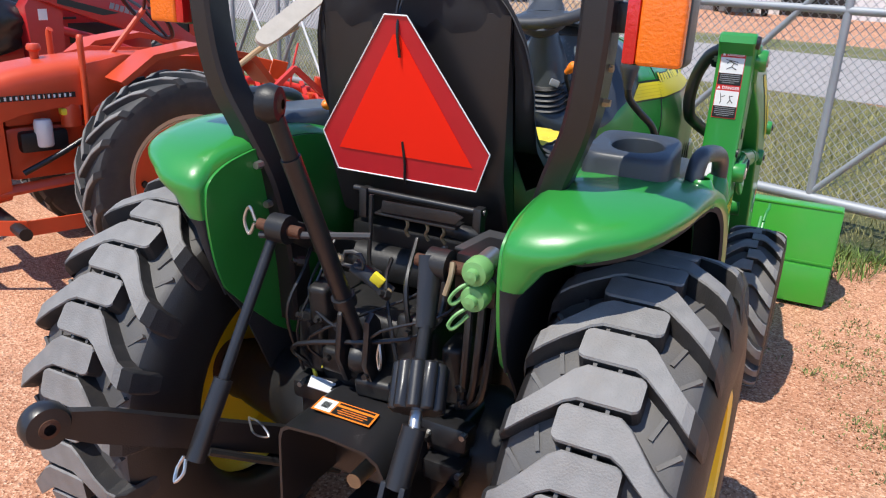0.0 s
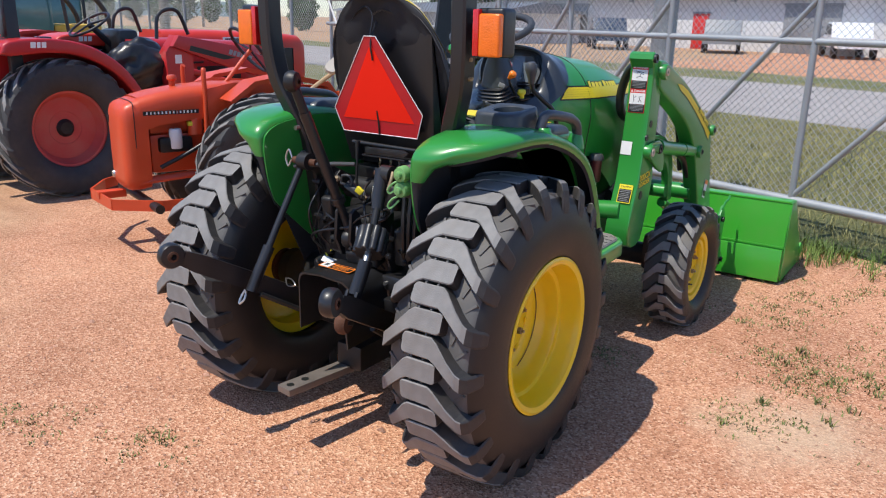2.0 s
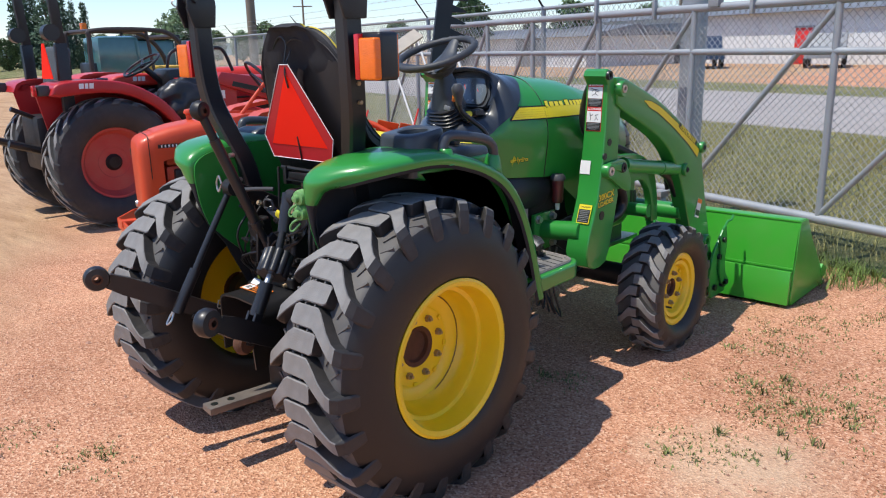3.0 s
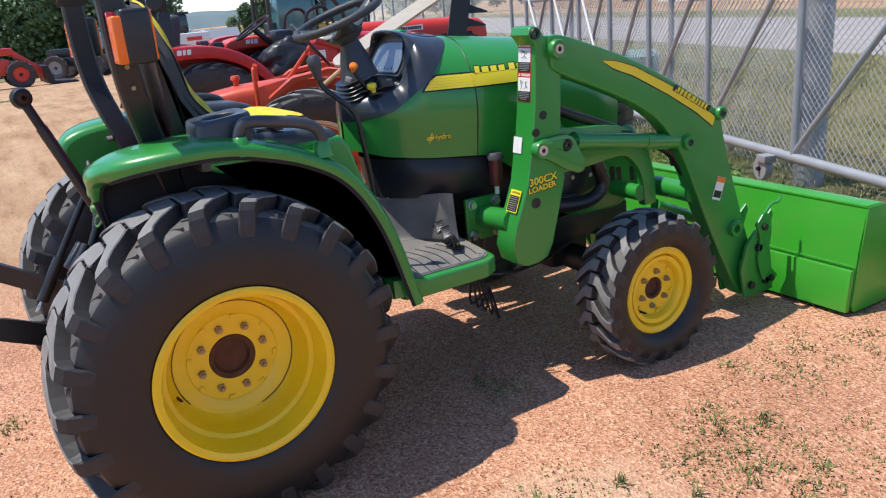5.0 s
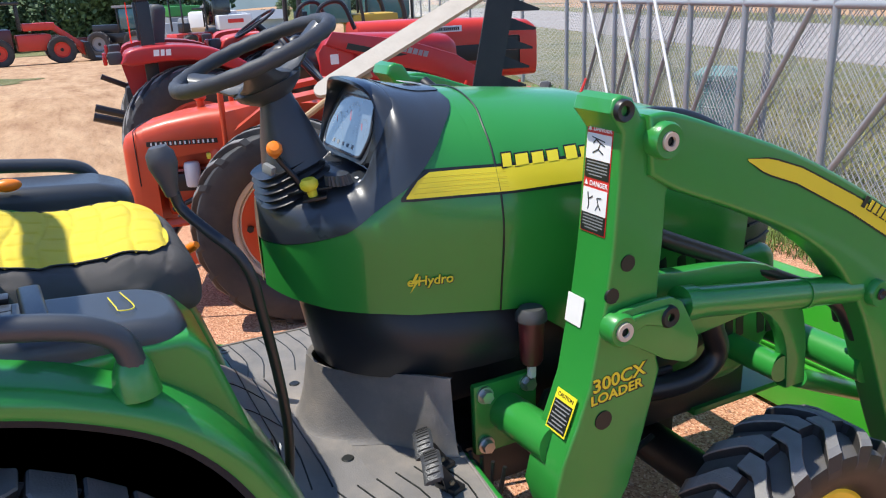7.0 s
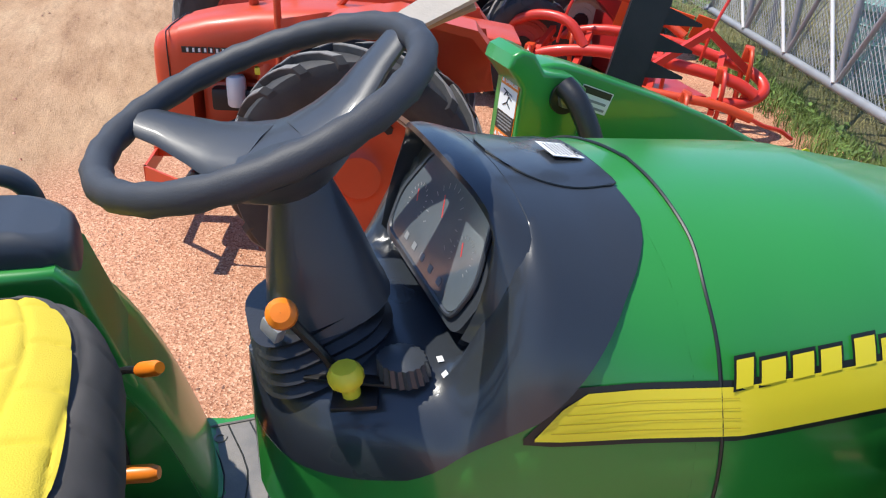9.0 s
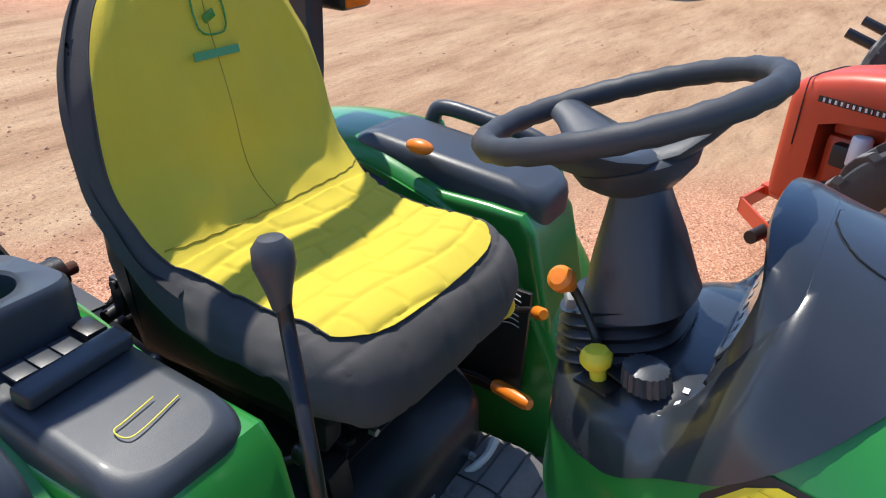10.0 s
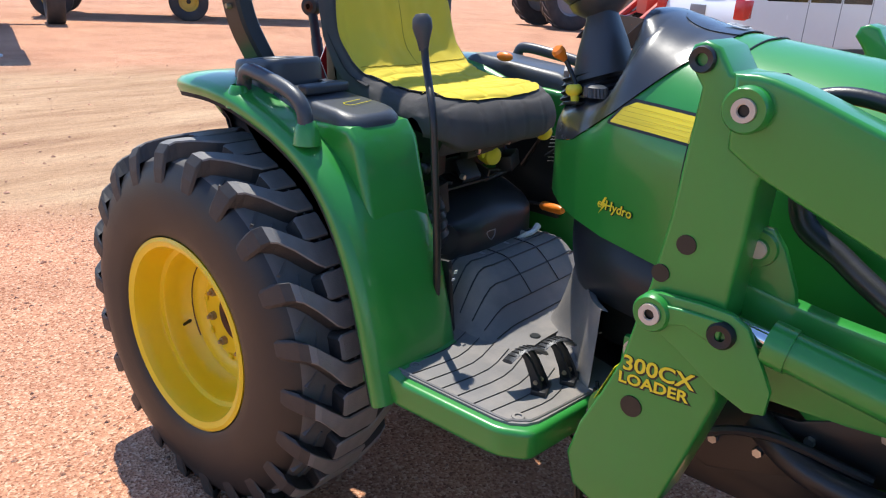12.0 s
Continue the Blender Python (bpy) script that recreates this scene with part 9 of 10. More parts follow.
part("nose_seam", tube(B(), [(0.197, 0.765, 0.45), (0.199, 0.765, 0.7), (0.197, 0.765, 0.955), (0.15, 0.765, 0.992), (0.0, 0.765, 0.996), (-0.15, 0.765, 0.992), (-0.197, 0.765, 0.955), (-0.199, 0.765, 0.7)], 0.003, 5, 4), IRON, old)
part("nose_slit", box(B(), (0.13, 0.836, 0.86), (0.02, 0.02, 0.05), (0, 0, 0), 0.006), IRON, old)
part("nose_emblem", lathe(B(), [(0, 0.02), (0.022, 0.018), (0.028, 0)], (0.12, 0.835, 0.49), "y", 14), STEEL, old)
bm = B()
box(bm, (0, 0.35, 0.64), (0.26, 0.62, 0.26), (0, 0, 0), 0.03)
part("engine_block", bm, ORANGE, old, "orange engine block")
part("cylinder_head", box(B(), (0, 0.42, 0.82), (0.22, 0.46, 0.10), (0, 0, 0), 0.02), ORANGE, old)
part("gearbox", box(B(), (0, -0.15, 0.62), (0.30, 0.50, 0.34), (0, 0, 0), 0.05), ORANGE, old)
for sd in (-1, 1):
    bm = B()
    box(bm, (sd * 0.13, 0.50, 0.70), (0.10, 0.22, 0.10), (0, 0, 0), 0.02)
    part("manifold", bm, IRON, old)
    bm = B()
    lathe(bm, [(0.0, 0.075), (0.036, 0.07), (0.042, 0.055), (0.042, -0.05), (0.036, -0.06), (0, -0.06)], (sd * 0.165, 0.50, 0.735), "z", 20)
    part("oil_filter", bm, CLEARP, old, "white oil filter")
    bm = B()
    lathe(bm, [(0.0, 0.05), (0.045, 0.05), (0.05, 0.03), (0.05, -0.06), (0, -0.06)], (sd * 0.15, 0.36, 0.82), "z", 18)
    part("bowl", bm, ORANGE, old)
    part("yellow_can", box(B(), (sd * 0.165, 0.385, 0.835), (0.05, 0.06, 0.035), (0, 0, 0), 0.01), YELK, old)
    part("starter_rod", tube(B(), [(sd * 0.19, 0.62, 0.56), (sd * 0.21, 0.45, 0.64), (sd * 0.22, 0.34, 0.70)], 0.014, 10, 4), BLACKP, old)
    part("air_pipe", tube(B(), [(sd * 0.20, 0.30, 0.80), (sd * 0.22, 0.22, 0.86), (sd * 0.22, 0.16, 0.78), (sd * 0.20, 0.22, 0.70)], 0.018, 10, 5), ORANGE, old)
    # maker's lettering as plain blocks
    tagged(part("maker_mark", word_blocks(B(), (sd * 0.1995, 0.525, 0.918), (0, -sd, 0) if sd < 0 else (0, 1, 0), (0, 0, 1), (0.9,) * 5 + (0.4,) + (0.9,) * 8, 0.026, 0.0, 0.0016, 0.14), DECALK, old), kind="stuff")
    tagged(part("maker_mark_face", word_blocks(B(), (sd * 0.2012, 0.525, 0.918), (0, -sd, 0) if sd < 0 else (0, 1, 0), (0, 0, 1), (0.55,) * 5 + (0.25,) + (0.55,) * 8, 0.016, 0.0, 0.0012, 0.98), DECALW, old), kind="stuff")
    bm = B()
    prism(bm, [(-0.62, 0.95), (-0.50, 1.10), (-0.20, 1.16), (0.05, 1.12), (0.22, 1.0), (0.20, 0.98), (0.03, 1.095), (-0.2, 1.13), (-0.48, 1.07), (-0.6, 0.93)], "x", sd * 0.26, sd * 0.46)
    part("fender", bm, ORANGE, old, "orange curved fender")
    bm = B()
    prism(bm, [(0.30, 0.70), (0.30, 1.06), (0.10, 1.10), (-0.55, 1.06), (-0.60, 0.80), (0.0, 0.72)], "x", sd * 0.21, sd * 0.222, 0.004)
    part("side_panel", bm, ORANGE, old)
    part("stand_pipe", tube(B(), [(sd * 0.215, 0.31, 0.62), (sd * 0.212, 0.30, 0.95), (sd * 0.21, 0.30, 1.16), (sd * 0.20, 0.295, 1.19)], 0.016, 10, 4), ORANGE, old)
    part("frame_rail", tube(B(), [(sd * 0.16, 0.80, 0.47), (sd * 0.2, 0.45, 0.50), (sd * 0.22, 0.0, 0.52)], 0.03, 8, 3, 0.5), ORANGE, old)
bm = B()
lathe(bm, [(0.0, 0.075), (0.026, 0.072), (0.034, 0.06), (0.034, 0.045), (0.022, 0.035), (0.020, 0)], (0.02, 0.44, 1.068), "z", 18)
part("filler_cap", bm, ORANGE, old)
bp = [(-0.38, 0.44, 0.34), (-0.36, 0.68, 0.34), (-0.16, 0.94, 0.34), (0.26, 0.97, 0.34), (0.54, 0.82, 0.34), (0.66, 0.68, 0.34)]
bm = B()
for a, b in zip(bp, bp[1:]):
    a, b = Vector(a), Vector(b)
    t = (b - a).normalized()
    nrm = Vector((-t.y, t.x, 0))
    p = [a - t * 0.006, b + t * 0.006]
    skin(bm, [[q + nrm * i * 0.006 + Vector((0, 0, j * 0.036)) for i, j in ((1, 1), (-1, 1), (-1, -1), (1, -1))] for q in p])
part("bumper", bm, ORANGE, old, "bent flat-bar orange bumper")
part("bumper_strut", box(B(), (0.1, 0.88, 0.36), (0.08, 0.18, 0.05), (0, 0, 0), 0.006), ORANGE, old)
bm = B()
cyl(bm, (-0.45, 0.72, 0.34), (0.45, 0.72, 0.34), 0.03, None, 12)
part("front_axle", bm, IRON, old)
part("seat_pan", box(B(), (0, -0.55, 1.0), (0.38, 0.32, 0.04), (8, 0, 0), 0.02), ORANGE, old)
steering(old, (0.0, -0.12, 1.30), 0.19, 0.9)
bm = B()
cyl(bm, (0, 0.1, 1.05), (0, -0.12, 1.30), 0.015, None, 8)
part("steering_shaft", bm, ORANGE, old)

# sickle mower folded up beside the old tractor
mow = thing("sickle_mower", "red mower with its toothed black cutter bar folded upright", "mower", Matrix.Translation((-1.12, 1.95, 0)))
d0, d1 = Vector((0.0, -0.12, 0.75)), Vector((-0.06, 0.26, 2.25))
ax = (d1 - d0).normalized()
sidev = Vector((0.38, 0.90, -0.2)).normalized()
bm = B()
fn = ax.cross(sidev)
skin(bm, [[q + sidev * i * 0.055 + fn * j * 0.012 for i, j in ((1, 1), (-1, 1), (-1, -1), (1, -1))] for q in (d0, d1)])
part("cutter_bar", bm, IRON, mow, "black steel cutter bar")
for k in range(19):
    c = d0 + ax * (0.06 + 0.077 * k)
    bm = B()
    e = sidev
    skin(bm, [[c + e * 0.05 + ax * 0.026 + fn * 0.008, c + e * 0.05 - ax * 0.026 + fn * 0.008, c + e * 0.05 - ax * 0.026 - fn * 0.008, c + e * 0.05 + ax * 0.026 - fn * 0.008], [c + e * 0.165 + ax * 0.004 + fn * 0.003, c + e * 0.165 - ax * 0.004 + fn * 0.003, c + e * 0.165 - ax * 0.004 - fn * 0.003, c + e * 0.165 + ax * 0.004 - fn * 0.003]])
    part("guard_tooth", bm, IRON, mow)
p0, p1 = Vector((-0.43, -0.60, 1.215)), Vector((-0.38, 0.24, 1.62))
t = (p1 - p0).normalized()
s_ = Vector((0.55, -0.55, 0.6)).cross(t).normalized()
bm = B()
out = []
for q, w in ((0.0, 0.010), (0.012, 0.028), (0.04, 0.040), (0.10, 0.045), (1.0, 0.044)):
    out.append((q, w))
skin(bm, [[p0.lerp(p1, q) + s_ * w * a + t.cross(s_) * 0.010 * b for a, b in ((1, 1), (-1, 1), (-1, -1), (1, -1))] for q, w in out])
part("swath_board", bm, WOOD, mow, "pale weathered wooden swath board")
part("wooden_stick", tube(B(), [(-0.55, -0.66, 1.08), (-0.47, -0.50, 1.20), (-0.40, -0.35, 1.28)], 0.014, 8, 3), mat("stick_wood", (0.45, 0.30, 0.17), 0.8), mow)
part("inner_shoe", box(B(), (0, -0.03, 0.62), (0.10, 0.20, 0.30), (15, 0, 0), 0.02), RED2, mow)
part("mower_frame", tube(B(), [(0, 0, 0.5), (-0.2, 0.25, 0.42), (-0.6, 0.5, 0.45), (-1.1, 0.45, 0.5)], 0.035, 10, 4), RED2, mow)
part("mower_stand", tube(B(), [(0, -0.02, 0.5), (0.02, -0.02, 0.25), (0.03, 0.0, 0.0)], 0.025, 8, 3), RED2, mow)

BRIGHTO = mat("bright_orange_plate", (0.80, 0.10, 0.012), 0.45, 0, 0.12, 6, 0.04, 200, 0.1, 0.15, (0.4, 0.12, 0.04))
# cultivator frame behind the old tractor
cul = thing("cultivator", "old orange-red cultivator with thick curved tubes", "cultivator", Matrix.Translation((-3.85, 3.75, 0)) @ Matrix.Rotation(radians(50), 4, "Z") @ Matrix.Diagonal((0.92, 0.92, 0.92, 1)))
for pts, r in (([(-0.85, -0.1, 0.33), (-0.6, -0.1, 0.46), (-0.2, -0.1, 0.52), (0.3, -0.1, 0.50), (0.78, -0.1, 0.43), (0.98, -0.1, 0.34)], 0.045), ([(-0.8, 0.3, 0.42), (-0.3, 0.27, 0.60), (0.3, 0.25, 0.58), (0.72, 0.22, 0.50), (0.96, 0.16, 0.43), (1.04, 0.03, 0.35), (0.92, -0.1, 0.28), (0.66, -0.16, 0.26)], 0.042), ([(-0.7, -0.36, 0.28), (-0.2, -0.38, 0.36), (0.35, -0.36, 0.33), (0.72, -0.33, 0.30), (0.98, -0.28, 0.22)], 0.034), ([(-0.9, 0.55, 0.75), (-0.4, 0.5, 0.86), (0.05, 0.4, 0.80), (0.4, 0.3, 0.62)], 0.036), ([(-0.95, 0.05, 0.62), (-0.7, 0.0, 0.72), (-0.45, -0.06, 0.70), (-0.30, -0.1, 0.54)], 0.04)):
    part("frame_tube", tube(B(), pts, r, 12, 5), RED2 if r > 0.036 else ORANGE, cul)
for a, b in (((0.05, -0.36, 0.36), (0.58, -0.02, 0.74)), ((0.58, -0.02, 0.74), (0.92, 0.15, 0.44)), ((-0.35, -0.36, 0.34), (-0.32, 0.27, 0.58)), ((0.70, -0.34, 0.24), (0.70, 0.24, 0.56)), ((-0.75, -0.36, 0.28), (-0.6, 0.3, 0.62)), ((0.24, -0.36, 0.32), (0.26, 0.28, 0.60))):
    d = Vector(b) - Vector(a)
    up = Vector((0, 0, 1))
    sv = d.cross(up).normalized() * 0.022
    uv = sv.cross(d).normalized() * 0.026
    bm = B()
    skin(bm, [[Vector(q) + sv * i_ + uv * j_ for i_, j_ in ((1, 1), (-1, 1), (-1, -1), (1, -1))] for q in (a, b)])
    part("frame_beam", bm, RED2, cul)
for k, x in enumerate((-0.72, -0.46, -0.22, 0.02, 0.28, 0.50, 0.72, 0.88)):
    y = (-0.1, 0.25, -0.36)[k % 3]
    zt = (0.46, 0.56, 0.32)[k % 3]
    ti = part("spring_tine", tube(B(), [(x, y, zt), (x + 0.02, y - 0.12, zt + 0.05), (x + 0.03, y - 0.20, zt - 0.08), (x + 0.02, y - 0.12, 0.16), (x, y - 0.05, 0.05), (x, y - 0.12, 0.0)], 0.017, 8, 4), ORANGE if k % 2 else RED2, cul)
    part("tine_clamp", box(B(), (x, y, zt), (0.07, 0.11, 0.11), (0, 8 * (k % 3), 0), 0.012), ORANGE, ti)
for x, y, z, w, h in ((0.30, 0.38, 0.72, 0.26, 0.16), (0.52, 0.46, 0.66, 0.16, 0.20), (-0.1, 0.45, 0.70, 0.12, 0.22)):
    part("shield_plate", box(B(), (x, y, z), (w, 0.018, h), (12, 14, 6), 0.004), BRIGHTO, cul, "bright orange shield plate")
for x in (-0.55, -0.05, 0.55):
    part("lever_rod", tube(B(), [(x, 0.1, 0.5), (x + 0.05, 0.12, 0.75), (x + 0.12, 0.2, 0.95)], 0.012, 7, 3), RED2, cul)
part("drag_link", tube(B(), [(0.92, -0.28, 0.24), (1.08, -0.20, 0.16), (1.20, -0.12, 0.12), (1.30, -0.06, 0.05)], 0.016, 7, 3), RED2, cul)
part("stand_leg", tube(B(), [(-0.6, 0.28, 0.5), (-0.62, 0.3, 0.25), (-0.62, 0.32, 0.0)], 0.022, 7, 2), RED2, cul)
part("stand_leg", tube(B(), [(0.86, 0.18, 0.44), (0.86, 0.2, 0.2), (0.86, 0.2, 0.0)], 0.022, 7, 2), RED2, cul)
# old two-wheeled rake farther along the fence
rk = thing("hay_rake", "old red implement frame on cream steel wheels", "rake", Matrix.Translation((-6.6, 5.25, 0)) @ Matrix.Rotation(radians(50), 4, "Z"))
for sd in (1, -1):
    plain_wheel(rk, "implement_wheel", 0.62, 0.0, 0.27, 0.06, 0.17, CREAM, 0, sd)
part("axle", tube(B(), [(-0.58, 0, 0.26), (0, 0, 0.26), (0.58, 0, 0.26)], 0.03, 10, 2), RED2, rk)
for x in (-0.4, 0.0, 0.4):
    part("frame_beam", box(B(), (x, -0.25, 0.38), (0.05, 0.9, 0.06), (6, 0, 0), 0.01), RED2, rk)
part("cross_beam", box(B(), (0, -0.62, 0.34), (1.0, 0.06, 0.07), (0, 0, 0), 0.01), RED2, rk)
part("drawbar", tube(B(), [(0, -0.6, 0.34), (0, -1.0, 0.2), (0, -1.25, 0.0)], 0.03, 8, 3), RED2, rk)


def red_tractor(name, label, m, R, seat_on, rops_on, loader_on, hood_len, cabin, paint, rimmat, hood_h=1.28, track=0.62):
    t = thing(name, label, "tractor", m)
    for sd in (1, -1):
        plain_wheel(t, "rear_wheel", track, 0.0, R, 0.19, R * 0.55, rimmat, 20, sd, [(a, b * 1.3, c * 1.6, d) for a, b, c, d in R1])
        plain_wheel(t, "front_wheel", track * 0.95, 1.9, R * 0.68, 0.14, R * 0.37, rimmat, 16, sd)
        pr = [(p.x, p.y) for p in curve([(-0.50, R + 0.62, 0), (-0.42, R + 0.715, 0), (-0.1, R + 0.735, 0), (0.22, R + 0.675, 0), (0.50, R + 0.50, 0), (0.70, R + 0.22, 0), (0.80, R - 0.08, 0)], 4)]
        low = [(p.x, p.y) for p in curve([(0.74, R - 0.08, 0), (0.62, R + 0.20, 0), (0.42, R + 0.44, 0), (0.15, R + 0.585, 0), (-0.12, R + 0.62, 0), (-0.42, R + 0.60, 0)], 4)]
        bm = B()
        prism(bm, pr + low, "x", sd * 0.33, sd * 0.775, 0.028, 4)
        part("fender", bm, paint, t, "dusty painted fender")
        bm = B()
        prism(bm, pr + [(0.3, R - 0.2), (-0.4, R + 0.1)], "x", sd * 0.33, sd * 0.345)
        part("fender_wall", bm, paint, t)
        tagged(part("fender_lettering", word_blocks(B(), (sd * 0.7765, -0.20, R + 0.685), (0, sd, 0), (0, 0, 1), (0.9, 0.6, 0.8), 0.045, 0.1, 0.002), DECALW, t), kind="stuff")
        part("tail_lamp", box(B(), (sd * 0.66, -0.53, R + 0.66), (0.13, 0.10, 0.09), (0, 0, 0), 0.02), DKGREY, t)
        part("tail_lens", box(B(), (sd * 0.68, -0.60, R + 0.66), (0.08, 0.03, 0.09), (0, 0, 0), 0.01), LENSR, t)
    y0, y1 = 0.85, 0.85 + hood_len
    rows = []
    for f, w, dz in ((0, 0.29, 0.0), (0.3, 0.30, 0.0), (0.8, 0.29, -0.03), (0.95, 0.27, -0.06), (1.0, 0.22, -0.12)):
        y = y0 + (y1 - y0) * f
        rows.append([(w * math.copysign(abs(math.cos(a)) ** 0.4, math.cos(a)), y, hood_h - 0.32 + dz * 0.5 + (0.32 + dz * 0.5) * math.copysign(abs(math.sin(a)) ** 0.4, math.sin(a))) for a in [2 * math.pi * k / 28 for k in range(28)]])
    bm = B()
    skin(bm, rows)
    part("hood", bm, paint, t, "red hood")
    bm = B()
    box(bm, (0, 1.3, 0.62), (0.40, 1.6, 0.36), (0, 0, 0), 0.04)
    box(bm, (0, 0.2, 0.66), (0.46, 1.0, 0.50), (0, 0, 0), 0.05)
    cyl(bm, (-track, 0, R - 0.02), (track, 0, R - 0.02), 0.11, None, 16)
    cyl(bm, (-track, 1.9, R * 0.66), (track, 1.9, R * 0.66), 0.07, None, 12)
    part("driveline", bm, IRON, t)
    for sd in (1, -1):
        part("hood_grille", box(B(), (sd * 0.296, y0 + hood_len * 0.62, hood_h - 0.36), (0.01, hood_len * 0.34, 0.16), (0, 0, 0), 0.003), DECALK, t)
        part("hood_bar", box(B(), (sd * 0.300, y0 + hood_len * 0.30, hood_h - 0.24), (0.008, hood_len * 0.4, 0.02), (0, 0, 0), 0.002), DECALK, t)
    if seat_on:
        bm = B()
        box(bm, (0, 0.05, R + 0.42), (0.48, 0.46, 0.14), (0, 0, 0), 0.05, 3)
        box(bm, (0, -0.20, R + 0.75), (0.44, 0.12, 0.56), (-10, 0, 0), 0.05, 3)
        part("seat", bm, mat("grey_seat_vinyl", (0.06, 0.065, 0.07), 0.6), t)
        steering(t, (0, 0.62, hood_h + 0.12), 0.2, 0.55)
        bm = B()
        cyl(bm, (0, 0.85, hood_h - 0.1), (0, 0.62, hood_h + 0.12), 0.03, None, 10)
        box(bm, (0, 0.9, hood_h - 0.05), (0.40, 0.2, 0.26), (0, 0, 0), 0.05)
        part("dash", bm, BLACKP, t)
        bm = ball(B(), (0.40, 0.86, hood_h - 0.24), 0.26, (0.72, 1.25, 0.95), 4)
        for v in bm.verts:
            q = 0.07 * noise.noise((v.co.x * 7, v.co.y * 6, v.co.z * 7)) + 0.03 * noise.noise((v.co.x * 19, v.co.y * 17, v.co.z * 19))
            v.co += v.normal * q
        part("control_cover", bm, BLACKP, t, "crumpled black plastic cover", 70)
    if rops_on:
        for sd in (1, -1):
            bm = B()
            box(bm, (sd * 0.50, -0.28, R + 0.55), (0.07, 0.10, 1.0), (0, 0, 0), 0.01)
            part("roll_post", bm, BLACKP, t)
            bm = B()
            box(bm, (sd * 0.50, -0.30, R + 1.5), (0.06, 0.08, 0.95), (3, 0, 0), 0.01)
            part("upper_roll_post", bm, BLACKP, t)
            bm = B()
            lathe(bm, [(0.0, -0.05), (0.07, -0.05), (0.07, 0.05), (0, 0.05)], (sd * 0.50, -0.35, R + 1.14), "x", 18)
            part("roll_hinge", bm, BLACKP, t)
        part("roll_top", box(B(), (0, -0.28, R + 1.98), (1.06, 0.08, 0.06), (0, 0, 0), 0.01), BLACKP, t)
        bm = B()
        skin(bm, [[(x + 0.62, -0.40 + dy, z + 0.30) for x, z in ((-0.35, R + 0.45), (-0.05, R + 0.45), (-0.17, R + 0.75), (-0.23, R + 0.75))] for dy in (0, 0.006)])
        part("warning_triangle", bm, REDFLU, t)
        for sd in (1, -1):
            part("lower_link", tube(B(), [(sd * 0.22, -0.1, 0.50), (sd * 0.28, -0.45, 0.68), (sd * 0.30, -0.76, 0.79)], 0.035, 8, 3), BLACKP, t)
        part("top_link", tube(B(), [(0.05, -0.3, 0.90), (0.1, -0.5, 1.0), (0.12, -0.66, 1.08)], 0.022, 8, 3), BLACKP, t)
        bm = B()
        box(bm, (0, -0.3, 0.75), (0.5, 0.4, 0.5), (0, 0, 0), 0.05)
        part("hitch_block", bm, IRON, t)
    if loader_on:
        for sd in (1, -1):
            bm = B()
            prism(bm, [(1.02, 0.70), (1.0, 1.18), (1.12, 1.34), (1.30, 1.30), (1.28, 0.70)], "x", sd * 0.52, sd * 0.64, 0.012)
            part("loader_mast", bm, paint, t)
            bm = B()
            prism(bm, [(1.05, 1.24), (1.12, 1.34), (1.75, 1.24), (2.2, 1.09), (2.6, 0.84), (3.05, 0.34), (2.93, 0.28), (2.45, 0.72), (2.05, 0.92), (1.6, 1.05)], "x", sd * 0.60, sd * 0.69, 0.012)
            part("loader_arm", bm, paint, t)
            bm = B()
            prism(bm, [(1.22, 1.20), (1.24, 1.245), (1.75, 1.12), (1.60, 1.105)], "x", sd * 0.688, sd * 0.693)
            part("black_inlay", bm, DECALK, t)
            tagged(part("maker_mark", word_blocks(B(), (sd * 0.6915, 1.80, 1.145), (0, sd, -0.27 * sd), (0, 0.27, 1), (0.8, 0.7, 0.75, 0.85, 0.7, 0.85), 0.048, 0.15, 0.002), GREYP, t), kind="stuff")
            part("label_plate", box(B(), (sd * 0.642, 1.13, 1.12), (0.004, 0.07, 0.08), (0, 0, 0), 0.001), DECALW, t)
            part("hydraulic_tube", tube(B(), [(sd * 0.50, 1.1, 1.05), (sd * 0.5, 1.6, 0.92), (sd * 0.5, 2.1, 0.75)], 0.035, 10, 3), paint, t)
            part("hose_loop", tube(B(), [(sd * 0.42, 1.05, 1.30), (sd * 0.40, 1.1, 1.52), (sd * 0.42, 1.28, 1.56), (sd * 0.44, 1.38, 1.34)], 0.018, 8, 5), BLACKP, t)
        bm = B()
        prism(bm, [(2.85, 0.50), (2.82, 0.05), (3.35, 0.03), (3.35, 0.05), (2.86, 0.08), (2.88, 0.50)], "x", -0.95, 0.95)
        part("loader_bucket", bm, paint, t)
    if cabin:
        for sd in (1, -1):
            for y in (-0.45, 0.75):
                bm = B()
                cyl(bm, (sd * 0.55, y, R + 0.5), (sd * 0.5, y + 0.06, 2.35), 0.04, None, 8)
                part("cab_post", bm, BLACKP, t)
            bm = B()
            prism(bm, [(-0.42, R + 0.55), (0.72, R + 0.55), (0.76, 2.25), (-0.38, 2.25)], "x", sd * 0.53, sd * 0.54)
            part("cab_glass", bm, mat("tinted_cab_glass", (0.05, 0.10, 0.10), 0.05, spec=0.8), t)
        part("cab_roof", box(B(), (0, 0.18, 2.40), (1.25, 1.5, 0.14), (0, 0, 0), 0.05), cabin, t)
    return t


